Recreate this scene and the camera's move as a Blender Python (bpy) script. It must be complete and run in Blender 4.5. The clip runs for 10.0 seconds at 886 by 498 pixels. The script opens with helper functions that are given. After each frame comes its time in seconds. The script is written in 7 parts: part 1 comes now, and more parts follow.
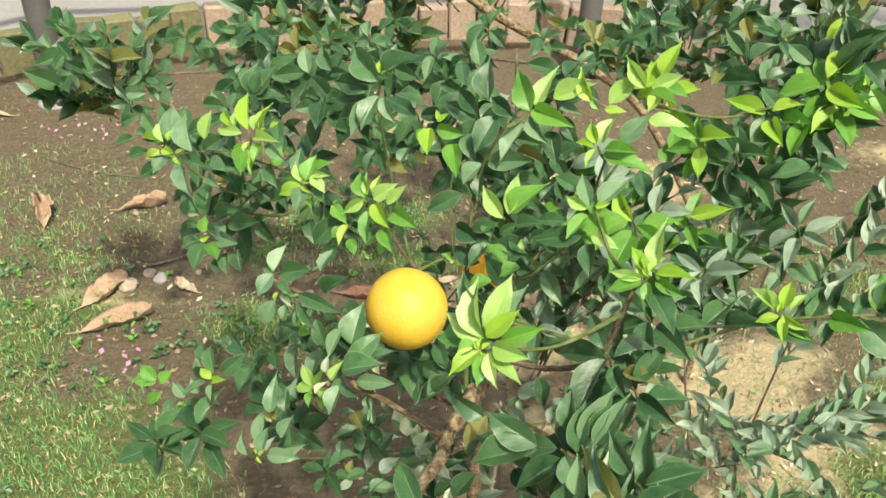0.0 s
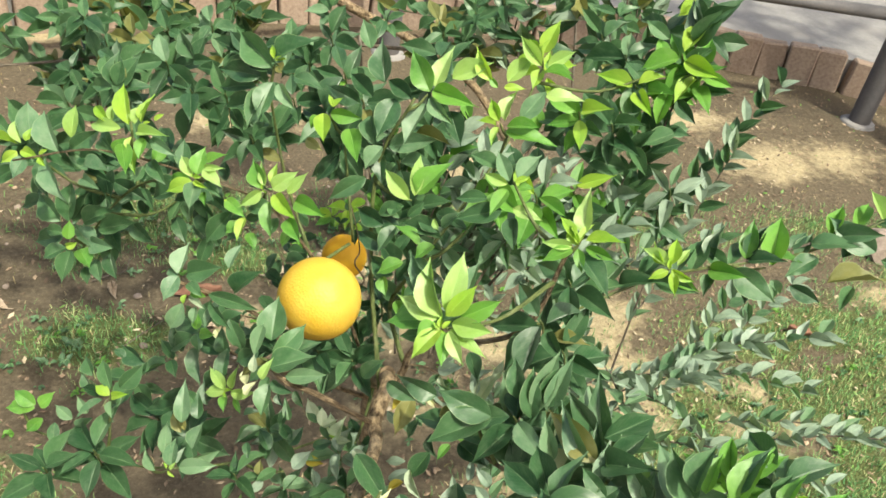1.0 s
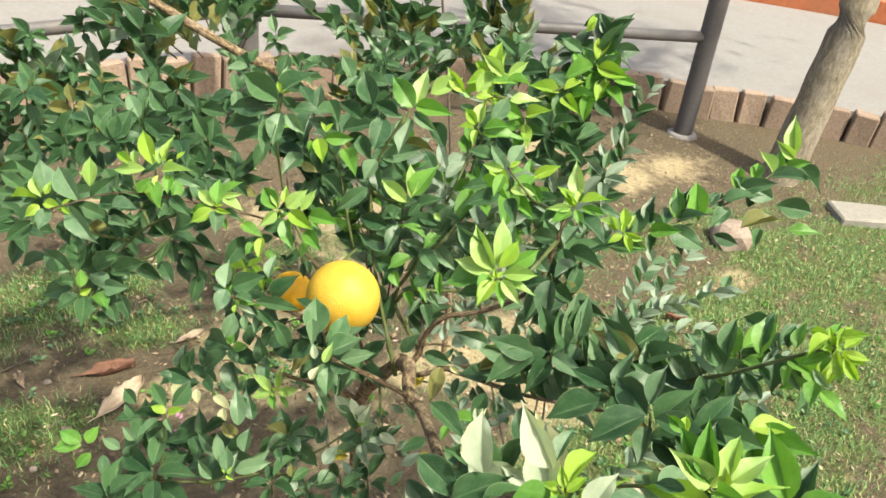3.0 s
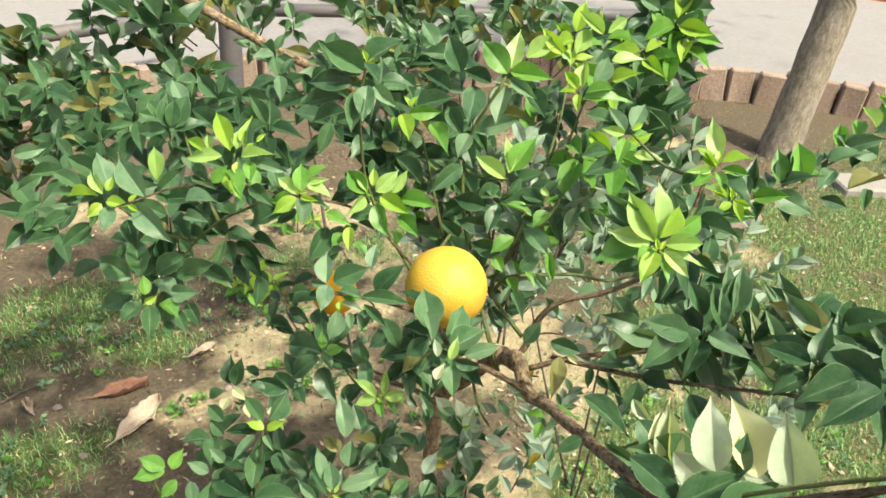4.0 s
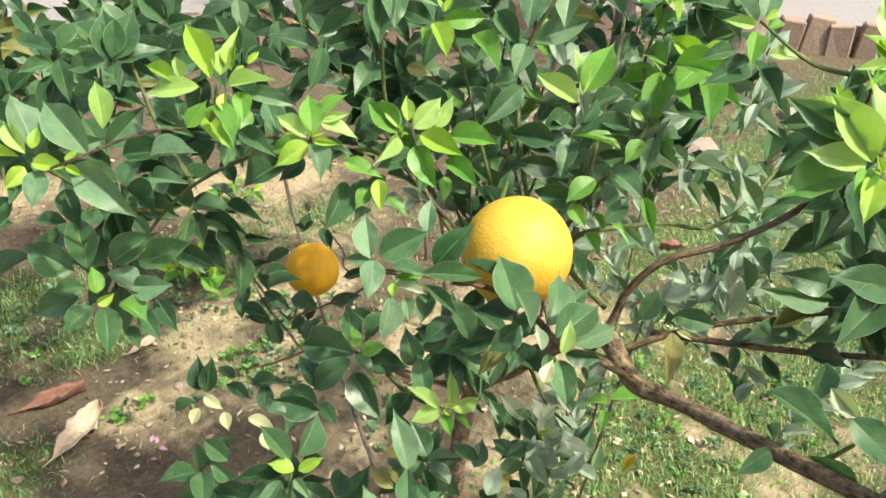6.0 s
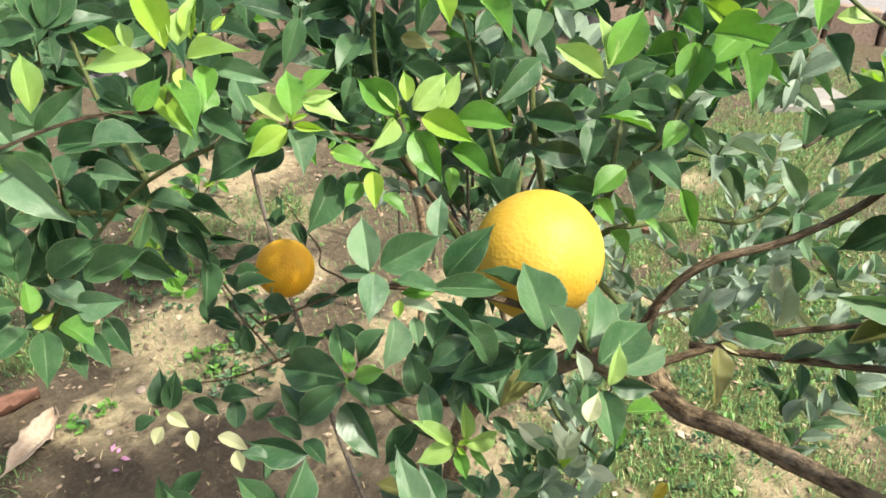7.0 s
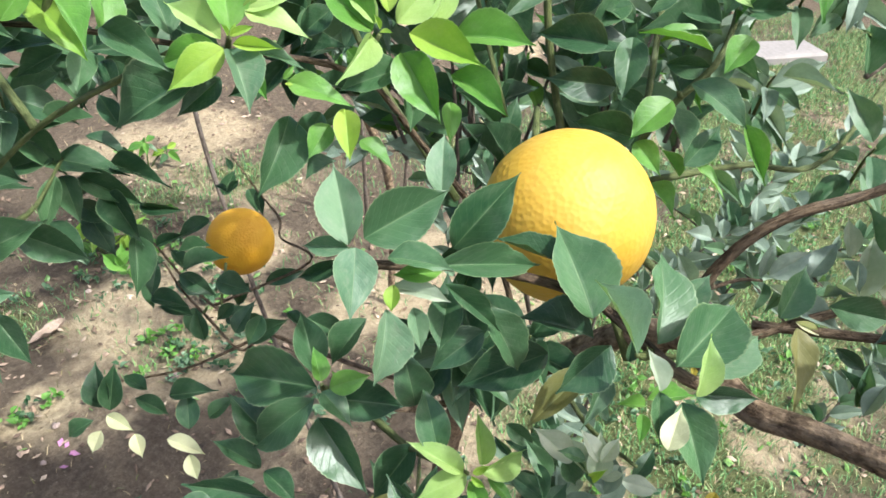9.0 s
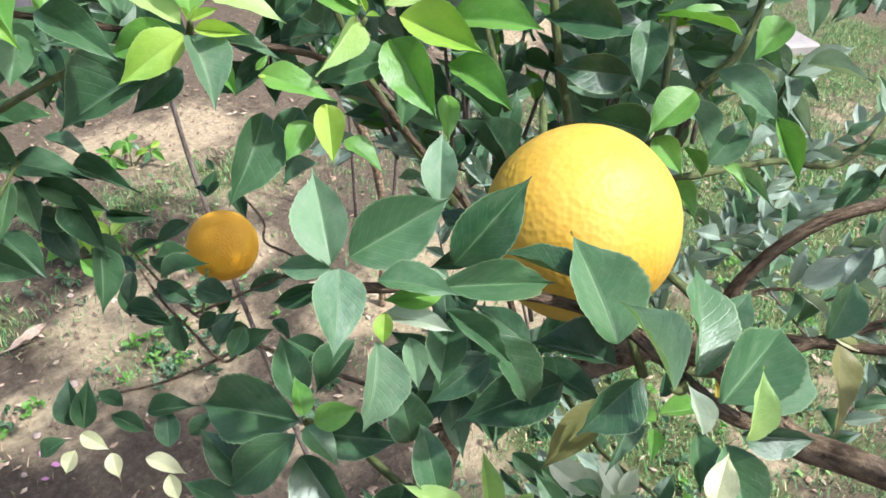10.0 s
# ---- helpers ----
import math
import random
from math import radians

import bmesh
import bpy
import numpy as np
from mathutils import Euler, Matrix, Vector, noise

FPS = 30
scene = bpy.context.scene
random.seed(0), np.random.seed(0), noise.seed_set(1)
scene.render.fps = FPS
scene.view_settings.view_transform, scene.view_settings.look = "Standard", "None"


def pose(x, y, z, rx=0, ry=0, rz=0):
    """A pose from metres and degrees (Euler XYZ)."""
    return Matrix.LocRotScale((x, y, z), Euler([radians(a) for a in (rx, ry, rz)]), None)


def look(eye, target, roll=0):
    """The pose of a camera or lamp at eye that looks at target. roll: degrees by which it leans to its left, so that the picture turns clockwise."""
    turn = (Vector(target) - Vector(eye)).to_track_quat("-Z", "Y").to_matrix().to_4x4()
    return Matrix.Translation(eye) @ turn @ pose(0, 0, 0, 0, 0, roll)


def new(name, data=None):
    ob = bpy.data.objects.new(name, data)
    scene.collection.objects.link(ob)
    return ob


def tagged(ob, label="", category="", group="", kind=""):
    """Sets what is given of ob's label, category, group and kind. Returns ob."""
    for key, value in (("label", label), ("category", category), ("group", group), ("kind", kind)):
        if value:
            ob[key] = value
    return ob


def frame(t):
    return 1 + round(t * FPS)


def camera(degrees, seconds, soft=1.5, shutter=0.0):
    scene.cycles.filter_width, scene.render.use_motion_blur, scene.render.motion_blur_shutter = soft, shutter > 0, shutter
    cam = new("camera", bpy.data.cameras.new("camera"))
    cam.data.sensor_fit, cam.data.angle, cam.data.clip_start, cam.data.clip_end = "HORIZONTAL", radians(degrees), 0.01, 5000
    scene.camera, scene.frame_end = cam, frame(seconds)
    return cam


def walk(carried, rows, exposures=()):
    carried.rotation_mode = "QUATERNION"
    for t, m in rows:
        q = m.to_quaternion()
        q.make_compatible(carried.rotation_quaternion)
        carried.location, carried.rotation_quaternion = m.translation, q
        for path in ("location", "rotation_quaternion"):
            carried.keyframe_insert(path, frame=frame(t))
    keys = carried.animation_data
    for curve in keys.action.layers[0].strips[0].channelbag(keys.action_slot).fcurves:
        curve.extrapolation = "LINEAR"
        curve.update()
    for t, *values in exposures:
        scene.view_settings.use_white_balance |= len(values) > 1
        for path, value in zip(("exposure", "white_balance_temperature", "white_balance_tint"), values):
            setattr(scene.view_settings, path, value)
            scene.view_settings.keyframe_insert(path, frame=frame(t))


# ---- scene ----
cam = camera(56.6, 10.0, soft=1.6)
METRES, EYE, TILT, LEAN, TURN = 1.1, 1.66, -36.5, -2.95, 0.0
ROWS = [
    (0.0, 0.0, 0.0, 0.0, 0.0, 0.0, -0.0),
    (0.5, -0.0546, 0.0041, 0.0077, -6.52, -0.8, 2.29),
    (1.0, -0.1018, 0.0095, 0.0029, -13.91, -1.69, 4.56),
    (1.5, -0.1305, 0.0076, -0.0034, -17.28, -2.26, 6.82),
    (2.0, -0.1687, -0.0094, -0.016, -18.47, -0.88, 8.53),
    (2.2, -0.1952, -0.0221, -0.0211, -19.51, 0.15, 9.49),
    (3.3, -0.3271, -0.0577, -0.0465, -25.65, 0.69, 13.78),
    (3.5, -0.3452, -0.0254, -0.04, -25.79, 0.68, 14.35),
    (4.0, -0.3821, 0.0809, -0.0247, -26.76, 0.28, 16.34),
    (4.5, -0.3839, 0.1619, -0.0175, -27.35, -0.16, 17.68),
    (5.0, -0.3791, 0.2219, -0.0025, -28.58, -0.88, 18.84),
    (5.5, -0.3808, 0.2727, 0.0023, -31.03, -2.4, 19.66),
    (5.7, -0.3794, 0.2886, 0.0018, -31.54, -3.08, 19.98),
    (6.8, -0.3499, 0.3858, 0.0082, -34.78, -5.62, 20.77),
    (7.0, -0.3417, 0.4042, 0.0139, -35.03, -5.87, 20.99),
    (7.5, -0.3277, 0.4438, 0.0215, -35.75, -6.78, 21.35),
    (8.0, -0.3142, 0.4707, 0.014, -36.65, -7.79, 21.48),
    (8.5, -0.3031, 0.4923, 0.0077, -37.53, -8.6, 21.74),
    (9.0, -0.2887, 0.5149, 0.0063, -37.98, -9.26, 22.24),
    (9.5, -0.2746, 0.5422, 0.0051, -38.43, -9.63, 22.57),
    (10.0, -0.2634, 0.5516, 0.0072, -38.81, -9.9, 22.81),
]
walk(cam, [(t, pose(0, 0, EYE, TILT, LEAN, TURN) @ pose(METRES * x, METRES * y, METRES * z, 90 + pitch, roll, yaw)) for t, x, y, z, yaw, pitch, roll in ROWS],
     exposures=[(0.0, 0.55, 6950, 0), (1.0, 0.61, 6800, 1), (2.0, 0.68, 6600, 2), (3.5, 0.67, 7050, 3), (4.5, 0.76, 6750, 4), (5.5, 0.75, 6750, 5), (7.0, 0.75, 6550, 7), (8.5, 0.77, 5950, 11), (10.0, 0.77, 5650, 17)])

# ---- world and sun ----
SUN_DIR = Vector((0.18, -0.50, 0.84)).normalized()      # towards the sun
world = bpy.data.worlds.new("world")
scene.world = world
world.use_nodes = True
wn, wl = world.node_tree.nodes, world.node_tree.links
sky = wn.new("ShaderNodeTexSky")
sky.sky_type = "NISHITA"
sky.sun_disc = False
sky.sun_elevation = math.asin(SUN_DIR.z)
sky.sun_rotation = math.atan2(SUN_DIR.x, SUN_DIR.y)
sky.dust_density = 6.0
sky.ozone_density = 0.3
wn["Background"].inputs["Strength"].default_value = 0.15
wl.new(sky.outputs[0], wn["Background"].inputs["Color"])
sun = new("sun", bpy.data.lights.new("sun", "SUN"))
sun.data.energy, sun.data.angle, sun.data.color = 4.1, radians(2.0), (1.0, 0.95, 0.84)
sun.matrix_world = look(SUN_DIR * 20, (0, 0, 0))


# ---- materials ----
class Mat:
    """A node material under construction."""

    def __init__(self, name, rough=0.6, spec=0.4):
        self.m = bpy.data.materials.new(name)
        self.m.use_nodes = True
        self.n, self.l = self.m.node_tree.nodes, self.m.node_tree.links
        self.b = self.n["Principled BSDF"]
        self.b.inputs["Roughness"].default_value = rough
        self.b.inputs["Specular IOR Level"].default_value = spec
        self.co = self.n.new("ShaderNodeTexCoord")

    def noise(self, scale, detail=4, rough=0.55, coord="Object"):
        t = self.n.new("ShaderNodeTexNoise")
        t.inputs["Scale"].default_value, t.inputs["Detail"].default_value, t.inputs["Roughness"].default_value = scale, detail, rough
        self.l.new(self.co.outputs[coord], t.inputs["Vector"])
        return t.outputs["Fac"]

    def ramp(self, fac, *stops):
        r = self.n.new("ShaderNodeValToRGB")
        el = r.color_ramp.elements
        while len(el) < len(stops):
            el.new(0.5)
        for e, (p, c) in zip(el, stops):
            e.position, e.color = p, (*c, 1)
        self.l.new(fac, r.inputs[0])
        return r.outputs[0]

    def mix(self, fac, a, b, mode="MIX"):
        x = self.n.new("ShaderNodeMix")
        x.data_type, x.blend_type = "RGBA", mode
        for s, v in ((x.inputs[0], fac), (x.inputs[6], a), (x.inputs[7], b)):
            if isinstance(v, bpy.types.NodeSocket):
                self.l.new(v, s)
            elif isinstance(v, tuple):
                s.default_value = (*v, 1)
            else:
                s.default_value = v
        return x.outputs[2]

    def math(self, op, a, b=0.0, clamp=False):
        x = self.n.new("ShaderNodeMath")
        x.operation, x.use_clamp = op, clamp
        for s, v in zip(x.inputs, (a, b)):
            if isinstance(v, bpy.types.NodeSocket):
                self.l.new(v, s)
            else:
                s.default_value = v
        return x.outputs[0]

    def colour(self, socket):
        self.l.new(socket, self.b.inputs["Base Color"])
        return self

    def bump(self, height, strength=0.3, dist=0.01):
        x = self.n.new("ShaderNodeBump")
        x.inputs["Strength"].default_value, x.inputs["Distance"].default_value = strength, dist
        self.l.new(height, x.inputs["Height"])
        self.l.new(x.outputs[0], self.b.inputs["Normal"])
        return self


def leaf_material(name, dark, light, rough, through_light, vein=0.35, joined=False, dust=0.12, fresh=0.0):
    """Leaf skin: two tones, a pale midrib and side veins, some dust, and light that passes through the blade."""
    k = Mat(name, rough, 0.53)
    if joined:
        rnd = k.n.new("ShaderNodeNewGeometry").outputs["Random Per Island"]
    else:
        rnd = k.n.new("ShaderNodeObjectInfo").outputs["Random"]
    shift = k.n.new("ShaderNodeVectorMath")      # every blade has its own blotches
    k.l.new(k.co.outputs["UV"], shift.inputs[0])
    k.l.new(k.math("MULTIPLY", rnd, 61.0), shift.inputs[1])

    def own_noise(scale, detail, rough):
        fac = k.noise(scale, detail, rough, "UV")
        k.l.new(shift.outputs[0], fac.node.inputs["Vector"])
        return fac

    grain, cloud = own_noise(9.0, 3, 0.55), own_noise(2.6, 4, 0.6)
    tone = k.math("ADD", k.math("MULTIPLY", rnd, 0.55), k.math("SUBTRACT", k.math("ADD", k.math("MULTIPLY", grain, 0.35), k.math("MULTIPLY", cloud, 0.9)), 0.30), True)
    col = k.ramp(tone, (0.15, dark), (0.85, light))
    sep = k.n.new("ShaderNodeSeparateXYZ")
    k.l.new(k.co.outputs["UV"], sep.inputs[0])
    if fresh:
        col = k.mix(k.math("MULTIPLY", k.math("POWER", k.math("SUBTRACT", 1.0, sep.outputs[1], True), 1.4), fresh), col, (0.50, 0.58, 0.11))
    across = k.math("ABSOLUTE", k.math("SUBTRACT", sep.outputs[0], 0.5))
    rib = k.math("SUBTRACT", 1.0, k.math("MULTIPLY", across, 48.0), True)
    side = k.math("SINE", k.math("MULTIPLY", k.math("SUBTRACT", sep.outputs[1], k.math("MULTIPLY", across, 0.55)), 62.0))
    side_line = k.math("MULTIPLY", k.math("SUBTRACT", side, 0.86, True), 1.6)
    edge = k.math("MULTIPLY", k.math("SUBTRACT", across, 0.471, True), 60.0, True)
    pale = tuple(min(0.8, 0.45 * c + 0.25 * v + 0.06) for c, v in zip(light, (0.55, 0.75, 0.3)))
    lines = k.math("MAXIMUM", k.math("MULTIPLY", edge, min(0.8, vein * (1.3 if joined else 3.0))), k.math("MULTIPLY", k.math("MAXIMUM", k.math("MULTIPLY", rib, 1.4), k.math("MULTIPLY", side_line, 0.9)), vein * 1.35, True), True)
    col = k.mix(lines, col, pale)
    spots = k.math("MULTIPLY", k.math("SUBTRACT", own_noise(5.0, 5, 0.65), 0.5, True), dust * 9, True)
    col = k.mix(spots, col, (0.33, 0.36, 0.27))
    fine = own_noise(46.0, 3, 0.6)
    col = k.mix(k.math("MULTIPLY", fine, 0.45), col, k.mix(1.0, col, (0.52, 0.55, 0.5), "MULTIPLY"))
    k.l.new(k.math("ADD", rough - 0.14, k.math("ADD", k.math("MULTIPLY", fine, 0.12), k.math("MULTIPLY", grain, 0.14))), k.b.inputs["Roughness"])
    k.colour(col)
    k.bump(k.math("SUBTRACT", k.math("ADD", k.math("MULTIPLY", grain, 0.45), k.math("MULTIPLY", fine, 0.18)), k.math("ADD", k.math("MULTIPLY", rib, 0.5), k.math("MULTIPLY", side_line, 0.45))), 0.45, 0.0013)
    tr = k.n.new("ShaderNodeBsdfTranslucent")
    warm = k.mix(1.0, col, (1.25, 1.35, 0.55), "MULTIPLY")
    k.l.new(warm, tr.inputs[0])
    mx = k.n.new("ShaderNodeMixShader")
    mx.inputs[0].default_value = through_light
    k.l.new(k.b.outputs[0], mx.inputs[1])
    k.l.new(tr.outputs[0], mx.inputs[2])
    k.l.new(mx.outputs[0], k.n["Material Output"].inputs[0])
    return k.m


LEAF_TONES = {
    "YOUNG": ((0.17, 0.38, 0.032), (0.35, 0.55, 0.075), 0.45, 0.35, 0.18, 0.05),
    "PALE": ((0.066, 0.158, 0.080), (0.182, 0.300, 0.165), 0.44, 0.25, 0.24, 0.16),
    "UNDER": ((0.30, 0.39, 0.26), (0.50, 0.56, 0.43), 0.5, 0.3, 0.18, 0.10),
    "BRIGHT": ((0.060, 0.205, 0.032), (0.17, 0.39, 0.068), 0.42, 0.30, 0.22, 0.08),
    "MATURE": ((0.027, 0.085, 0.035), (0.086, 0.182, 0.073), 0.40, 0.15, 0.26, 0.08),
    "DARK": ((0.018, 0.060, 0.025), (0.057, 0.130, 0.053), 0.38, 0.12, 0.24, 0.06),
    "OLIVE": ((0.13, 0.15, 0.045), (0.25, 0.24, 0.08), 0.45, 0.25, 0.2, 0.10),
    "LIME": ((0.24, 0.43, 0.10), (0.42, 0.60, 0.22), 0.42, 0.32, 0.2, 0.08),
    # grey-green, with the sky's silvery sheen put into the colour
    "GREY": ((0.125, 0.190, 0.140), (0.33, 0.42, 0.33), 0.42, 0.2, 0.2, 0.14),
    "YELLOW": ((0.40, 0.33, 0.045), (0.58, 0.47, 0.075), 0.5, 0.3, 0.15, 0.10),
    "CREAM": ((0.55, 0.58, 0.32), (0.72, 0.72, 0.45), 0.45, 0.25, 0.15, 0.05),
}
FRESH = {"YOUNG": 0.42, "LIME": 0.25, "BRIGHT": 0.1}      # how yellow the foot of a young blade is
LEAF_MAT = {k: leaf_material("leaf_" + k.lower(), v[0], v[1], v[2], v[3], v[4], False, v[5], FRESH.get(k, 0.0)) for k, v in LEAF_TONES.items()}
LEAF_MAT_JOINED = {k: leaf_material("foliage_" + k.lower(), v[0], v[1], v[2], v[3], v[4], True, v[5], FRESH.get(k, 0.0)) for k, v in LEAF_TONES.items() if k not in ("CREAM", "UNDER", "YELLOW")}
YOUNG, PALE, UNDER, BRIGHT, MATURE, DARK, OLIVE, LIME, GREY, YELLOW, CREAM = LEAF_TONES


def bark_material(name, dark, light, around, along, rough=0.8, groove=0.5):
    """Bark with fibres and cracks that run along the stem; scales are per turn and per metre."""
    k = Mat(name, rough, 0.25)
    mp = k.n.new("ShaderNodeMapping")
    mp.inputs["Scale"].default_value = (around, along, 1)
    k.l.new(k.co.outputs["UV"], mp.inputs[0])
    n1, n2 = k.noise(1.0, 7, 0.68), k.noise(0.22, 4, 0.6)
    for n in (n1, n2):
        k.l.new(mp.outputs[0], n.node.inputs["Vector"])
    n3 = k.noise(90.0, 4)
    col = k.ramp(n1, (0.36, dark), (0.50, tuple(0.55 * a + 0.45 * b for a, b in zip(dark, light))), (0.66, light))
    col = k.mix(k.math("MULTIPLY", k.math("SUBTRACT", n2, 0.5, True), 3.0, True), col, tuple(0.6 * c + 0.12 for c in light))
    col = k.mix(k.math("MULTIPLY", k.math("SUBTRACT", n3, 0.52, True), 3.0, True), col, dark)
    return k.colour(col).bump(k.math("ADD", n1, k.math("MULTIPLY", n3, 0.4)), groove * 2, 0.0045).m


BARK = bark_material("citrus_bark", (0.055, 0.034, 0.020), (0.52, 0.385, 0.235), 7.0, 75.0, 0.9, 0.9)
TWIG = bark_material("green_twig", (0.05, 0.07, 0.022), (0.15, 0.18, 0.06), 4.0, 90.0, 0.6, 0.3)
GREY_TWIG = bark_material("grey_twig", (0.07, 0.055, 0.04), (0.22, 0.18, 0.14), 5.0, 80.0)
TREE_BARK = bark_material("tree_bark", (0.15, 0.125, 0.09), (0.36, 0.31, 0.24), 26.0, 18.0)


def rind_material(name, a, b, flush):
    k = Mat(name, 0.55, 0.4)
    vor = k.n.new("ShaderNodeTexVoronoi")
    vor.feature = "SMOOTH_F1"
    vor.inputs["Scale"].default_value = 360.0
    vor.inputs["Smoothness"].default_value = 0.6
    k.l.new(k.co.outputs["Object"], vor.inputs["Vector"])
    big = k.noise(28.0, 3)
    col = k.ramp(big, (0.3, a), (0.7, b))
    scar = k.math("MULTIPLY", k.math("SUBTRACT", k.noise(120.0, 5, 0.7), 0.66, True), 5.0, True)
    col = k.mix(k.math("MULTIPLY", scar, 0.35), col, flush)
    k.colour(col)
    lump = k.math("ADD", k.math("MULTIPLY", vor.outputs["Distance"], 1.0), k.math("MULTIPLY", k.noise(70.0, 2), 0.9))
    k.bump(lump, 0.26, 0.0015)
    k.b.inputs["Subsurface Weight"].default_value = 0.12
    k.b.inputs["Subsurface Radius"].default_value = (0.01, 0.005, 0.001)
    k.b.inputs["Subsurface Scale"].default_value = 0.5
    return k.m


RIND = rind_material("yellow_rind", (0.53, 0.325, 0.026), (0.585, 0.395, 0.064), (0.45, 0.25, 0.03))
RIND_DEEP = rind_material("orange_rind", (0.74, 0.37, 0.012), (0.80, 0.45, 0.026), (0.35, 0.16, 0.02))


def ground_material():
    k = Mat("soil", 0.95, 0.15)
    fine, mid = k.noise(70.0, 10, 0.78), k.noise(9.0, 6, 0.6)
    lumps = k.noise(26.0, 4, 0.55)
    turf_at, straw_fleck_at = k.n.new("ShaderNodeAttribute"), k.n.new("ShaderNodeAttribute")
    turf_at.attribute_name, straw_fleck_at.attribute_name = "turf", "straw"
    soil = k.ramp(fine, (0.25, (0.080, 0.062, 0.042)), (0.55, (0.160, 0.127, 0.086)), (0.8, (0.29, 0.238, 0.164)))
    # the pale tone serves for sand and for sun flecks painted on the soil
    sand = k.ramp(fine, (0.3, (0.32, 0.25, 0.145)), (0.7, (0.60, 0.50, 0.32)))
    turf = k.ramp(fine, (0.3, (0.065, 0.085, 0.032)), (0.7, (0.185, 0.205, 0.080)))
    lit = k.math("MULTIPLY", k.math("SUBTRACT", k.math("ADD", k.math("ADD", k.math("MULTIPLY", mid, 0.45), k.math("MULTIPLY", lumps, 0.5)), straw_fleck_at.outputs["Fac"]), 0.68, True), 3.2, True)
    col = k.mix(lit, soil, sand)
    grown = k.math("MULTIPLY", k.math("SUBTRACT", k.math("ADD", k.math("MULTIPLY", k.noise(22.0, 5, 0.6), 0.6), turf_at.outputs["Fac"]), 0.62, True), 3.0, True)
    col = k.mix(grown, col, turf)
    col = k.mix(k.math("MULTIPLY", k.math("SUBTRACT", k.noise(38.0, 5, 0.7), 0.6, True), 5.0, True), col, (0.06, 0.042, 0.03))
    grit = k.math("MULTIPLY", k.math("SUBTRACT", k.noise(160.0, 3, 0.6), 0.66, True), 9.0, True)
    col = k.mix(k.math("MULTIPLY", grit, 0.7), col, (0.46, 0.38, 0.28))
    k.colour(col)
    return k.bump(k.math("ADD", fine, k.math("ADD", k.math("MULTIPLY", lumps, 1.2), k.math("MULTIPLY", mid, 1.4))), 1.0, 0.016).m


def plain_material(name, a, b, scale, rough=0.8, bump=0.3, dist=0.004, spot=None, joined=False):
    k = Mat(name, rough, 0.3)
    n1, n2 = k.noise(scale, 6, 0.65), k.noise(scale * 0.09, 4)
    col = k.ramp(n1, (0.3, a), (0.7, b))
    if spot:
        col = k.mix(k.math("MULTIPLY", k.math("SUBTRACT", n2, 0.5, True), 4.0, True), col, spot)
    if joined is not None:
        rnd = k.n.new("ShaderNodeNewGeometry").outputs["Random Per Island"] if joined else k.n.new("ShaderNodeObjectInfo").outputs["Random"]
        col = k.mix(k.math("MULTIPLY", rnd, 0.45), col, tuple(c * 0.55 for c in a))
    return k.colour(col).bump(n1, bump, dist).m


SOIL = ground_material()
BRICK = plain_material("worn_brick", (0.25, 0.175, 0.13), (0.41, 0.315, 0.25), 60, 0.9, 0.6, 0.006, (0.33, 0.27, 0.20))
MOSSY = plain_material("mossy_brick", (0.12, 0.115, 0.06), (0.22, 0.20, 0.11), 60, 0.9, 0.6, 0.006, (0.18, 0.15, 0.09))
CONCRETE = plain_material("pale_concrete", (0.21, 0.20, 0.195), (0.27, 0.255, 0.25), 40, 0.85, 0.15, 0.003, (0.23, 0.21, 0.20), None)
WHITE_CONCRETE = plain_material("whitish_concrete", (0.24, 0.225, 0.20), (0.34, 0.32, 0.29), 40, 0.85, 0.2, 0.003, (0.48, 0.44, 0.38))
RED_KERB = plain_material("red_painted_kerb", (0.42, 0.12, 0.05), (0.55, 0.19, 0.09), 25, 0.8, 0.3, 0.004, (0.33, 0.17, 0.10))
ASPHALT = plain_material("asphalt", (0.055, 0.052, 0.05), (0.11, 0.105, 0.10), 90, 0.9, 0.4, 0.004, (0.13, 0.115, 0.10), None)
PAINTED_STEEL = plain_material("grey_painted_steel", (0.10, 0.095, 0.10), (0.14, 0.13, 0.135), 70, 0.5, 0.12, 0.001, (0.16, 0.14, 0.13))
DEAD = plain_material("dry_leaf", (0.27, 0.17, 0.11), (0.46, 0.33, 0.23), 80, 0.85, 0.5, 0.002, (0.50, 0.38, 0.27))
DEAD_RED = plain_material("reddish_dry_leaf", (0.16, 0.075, 0.05), (0.30, 0.16, 0.11), 80, 0.8, 0.5, 0.002, (0.26, 0.13, 0.09))
DEAD_PALE = plain_material("bleached_dry_leaf", (0.33, 0.25, 0.18), (0.50, 0.41, 0.32), 80, 0.85, 0.5, 0.002, (0.40, 0.30, 0.21))
STONE = plain_material("rubble", (0.24, 0.185, 0.15), (0.42, 0.34, 0.285), 70, 0.9, 0.6, 0.004, (0.32, 0.24, 0.19))
PETAL = plain_material("pink_petal", (0.42, 0.16, 0.30), (0.58, 0.34, 0.46), 60, 0.6, 0.1, 0.001)


def blade_material(name, stops):
    k = Mat(name, 0.6, 0.3)
    rnd = k.n.new("ShaderNodeNewGeometry").outputs["Random Per Island"]
    return k.colour(k.ramp(rnd, *stops)).m


GRASS = blade_material("grass_blades", ((0.0, (0.055, 0.19, 0.065)), (0.5, (0.13, 0.28, 0.09)), (0.85, (0.25, 0.36, 0.13)), (1.0, (0.46, 0.45, 0.23))))
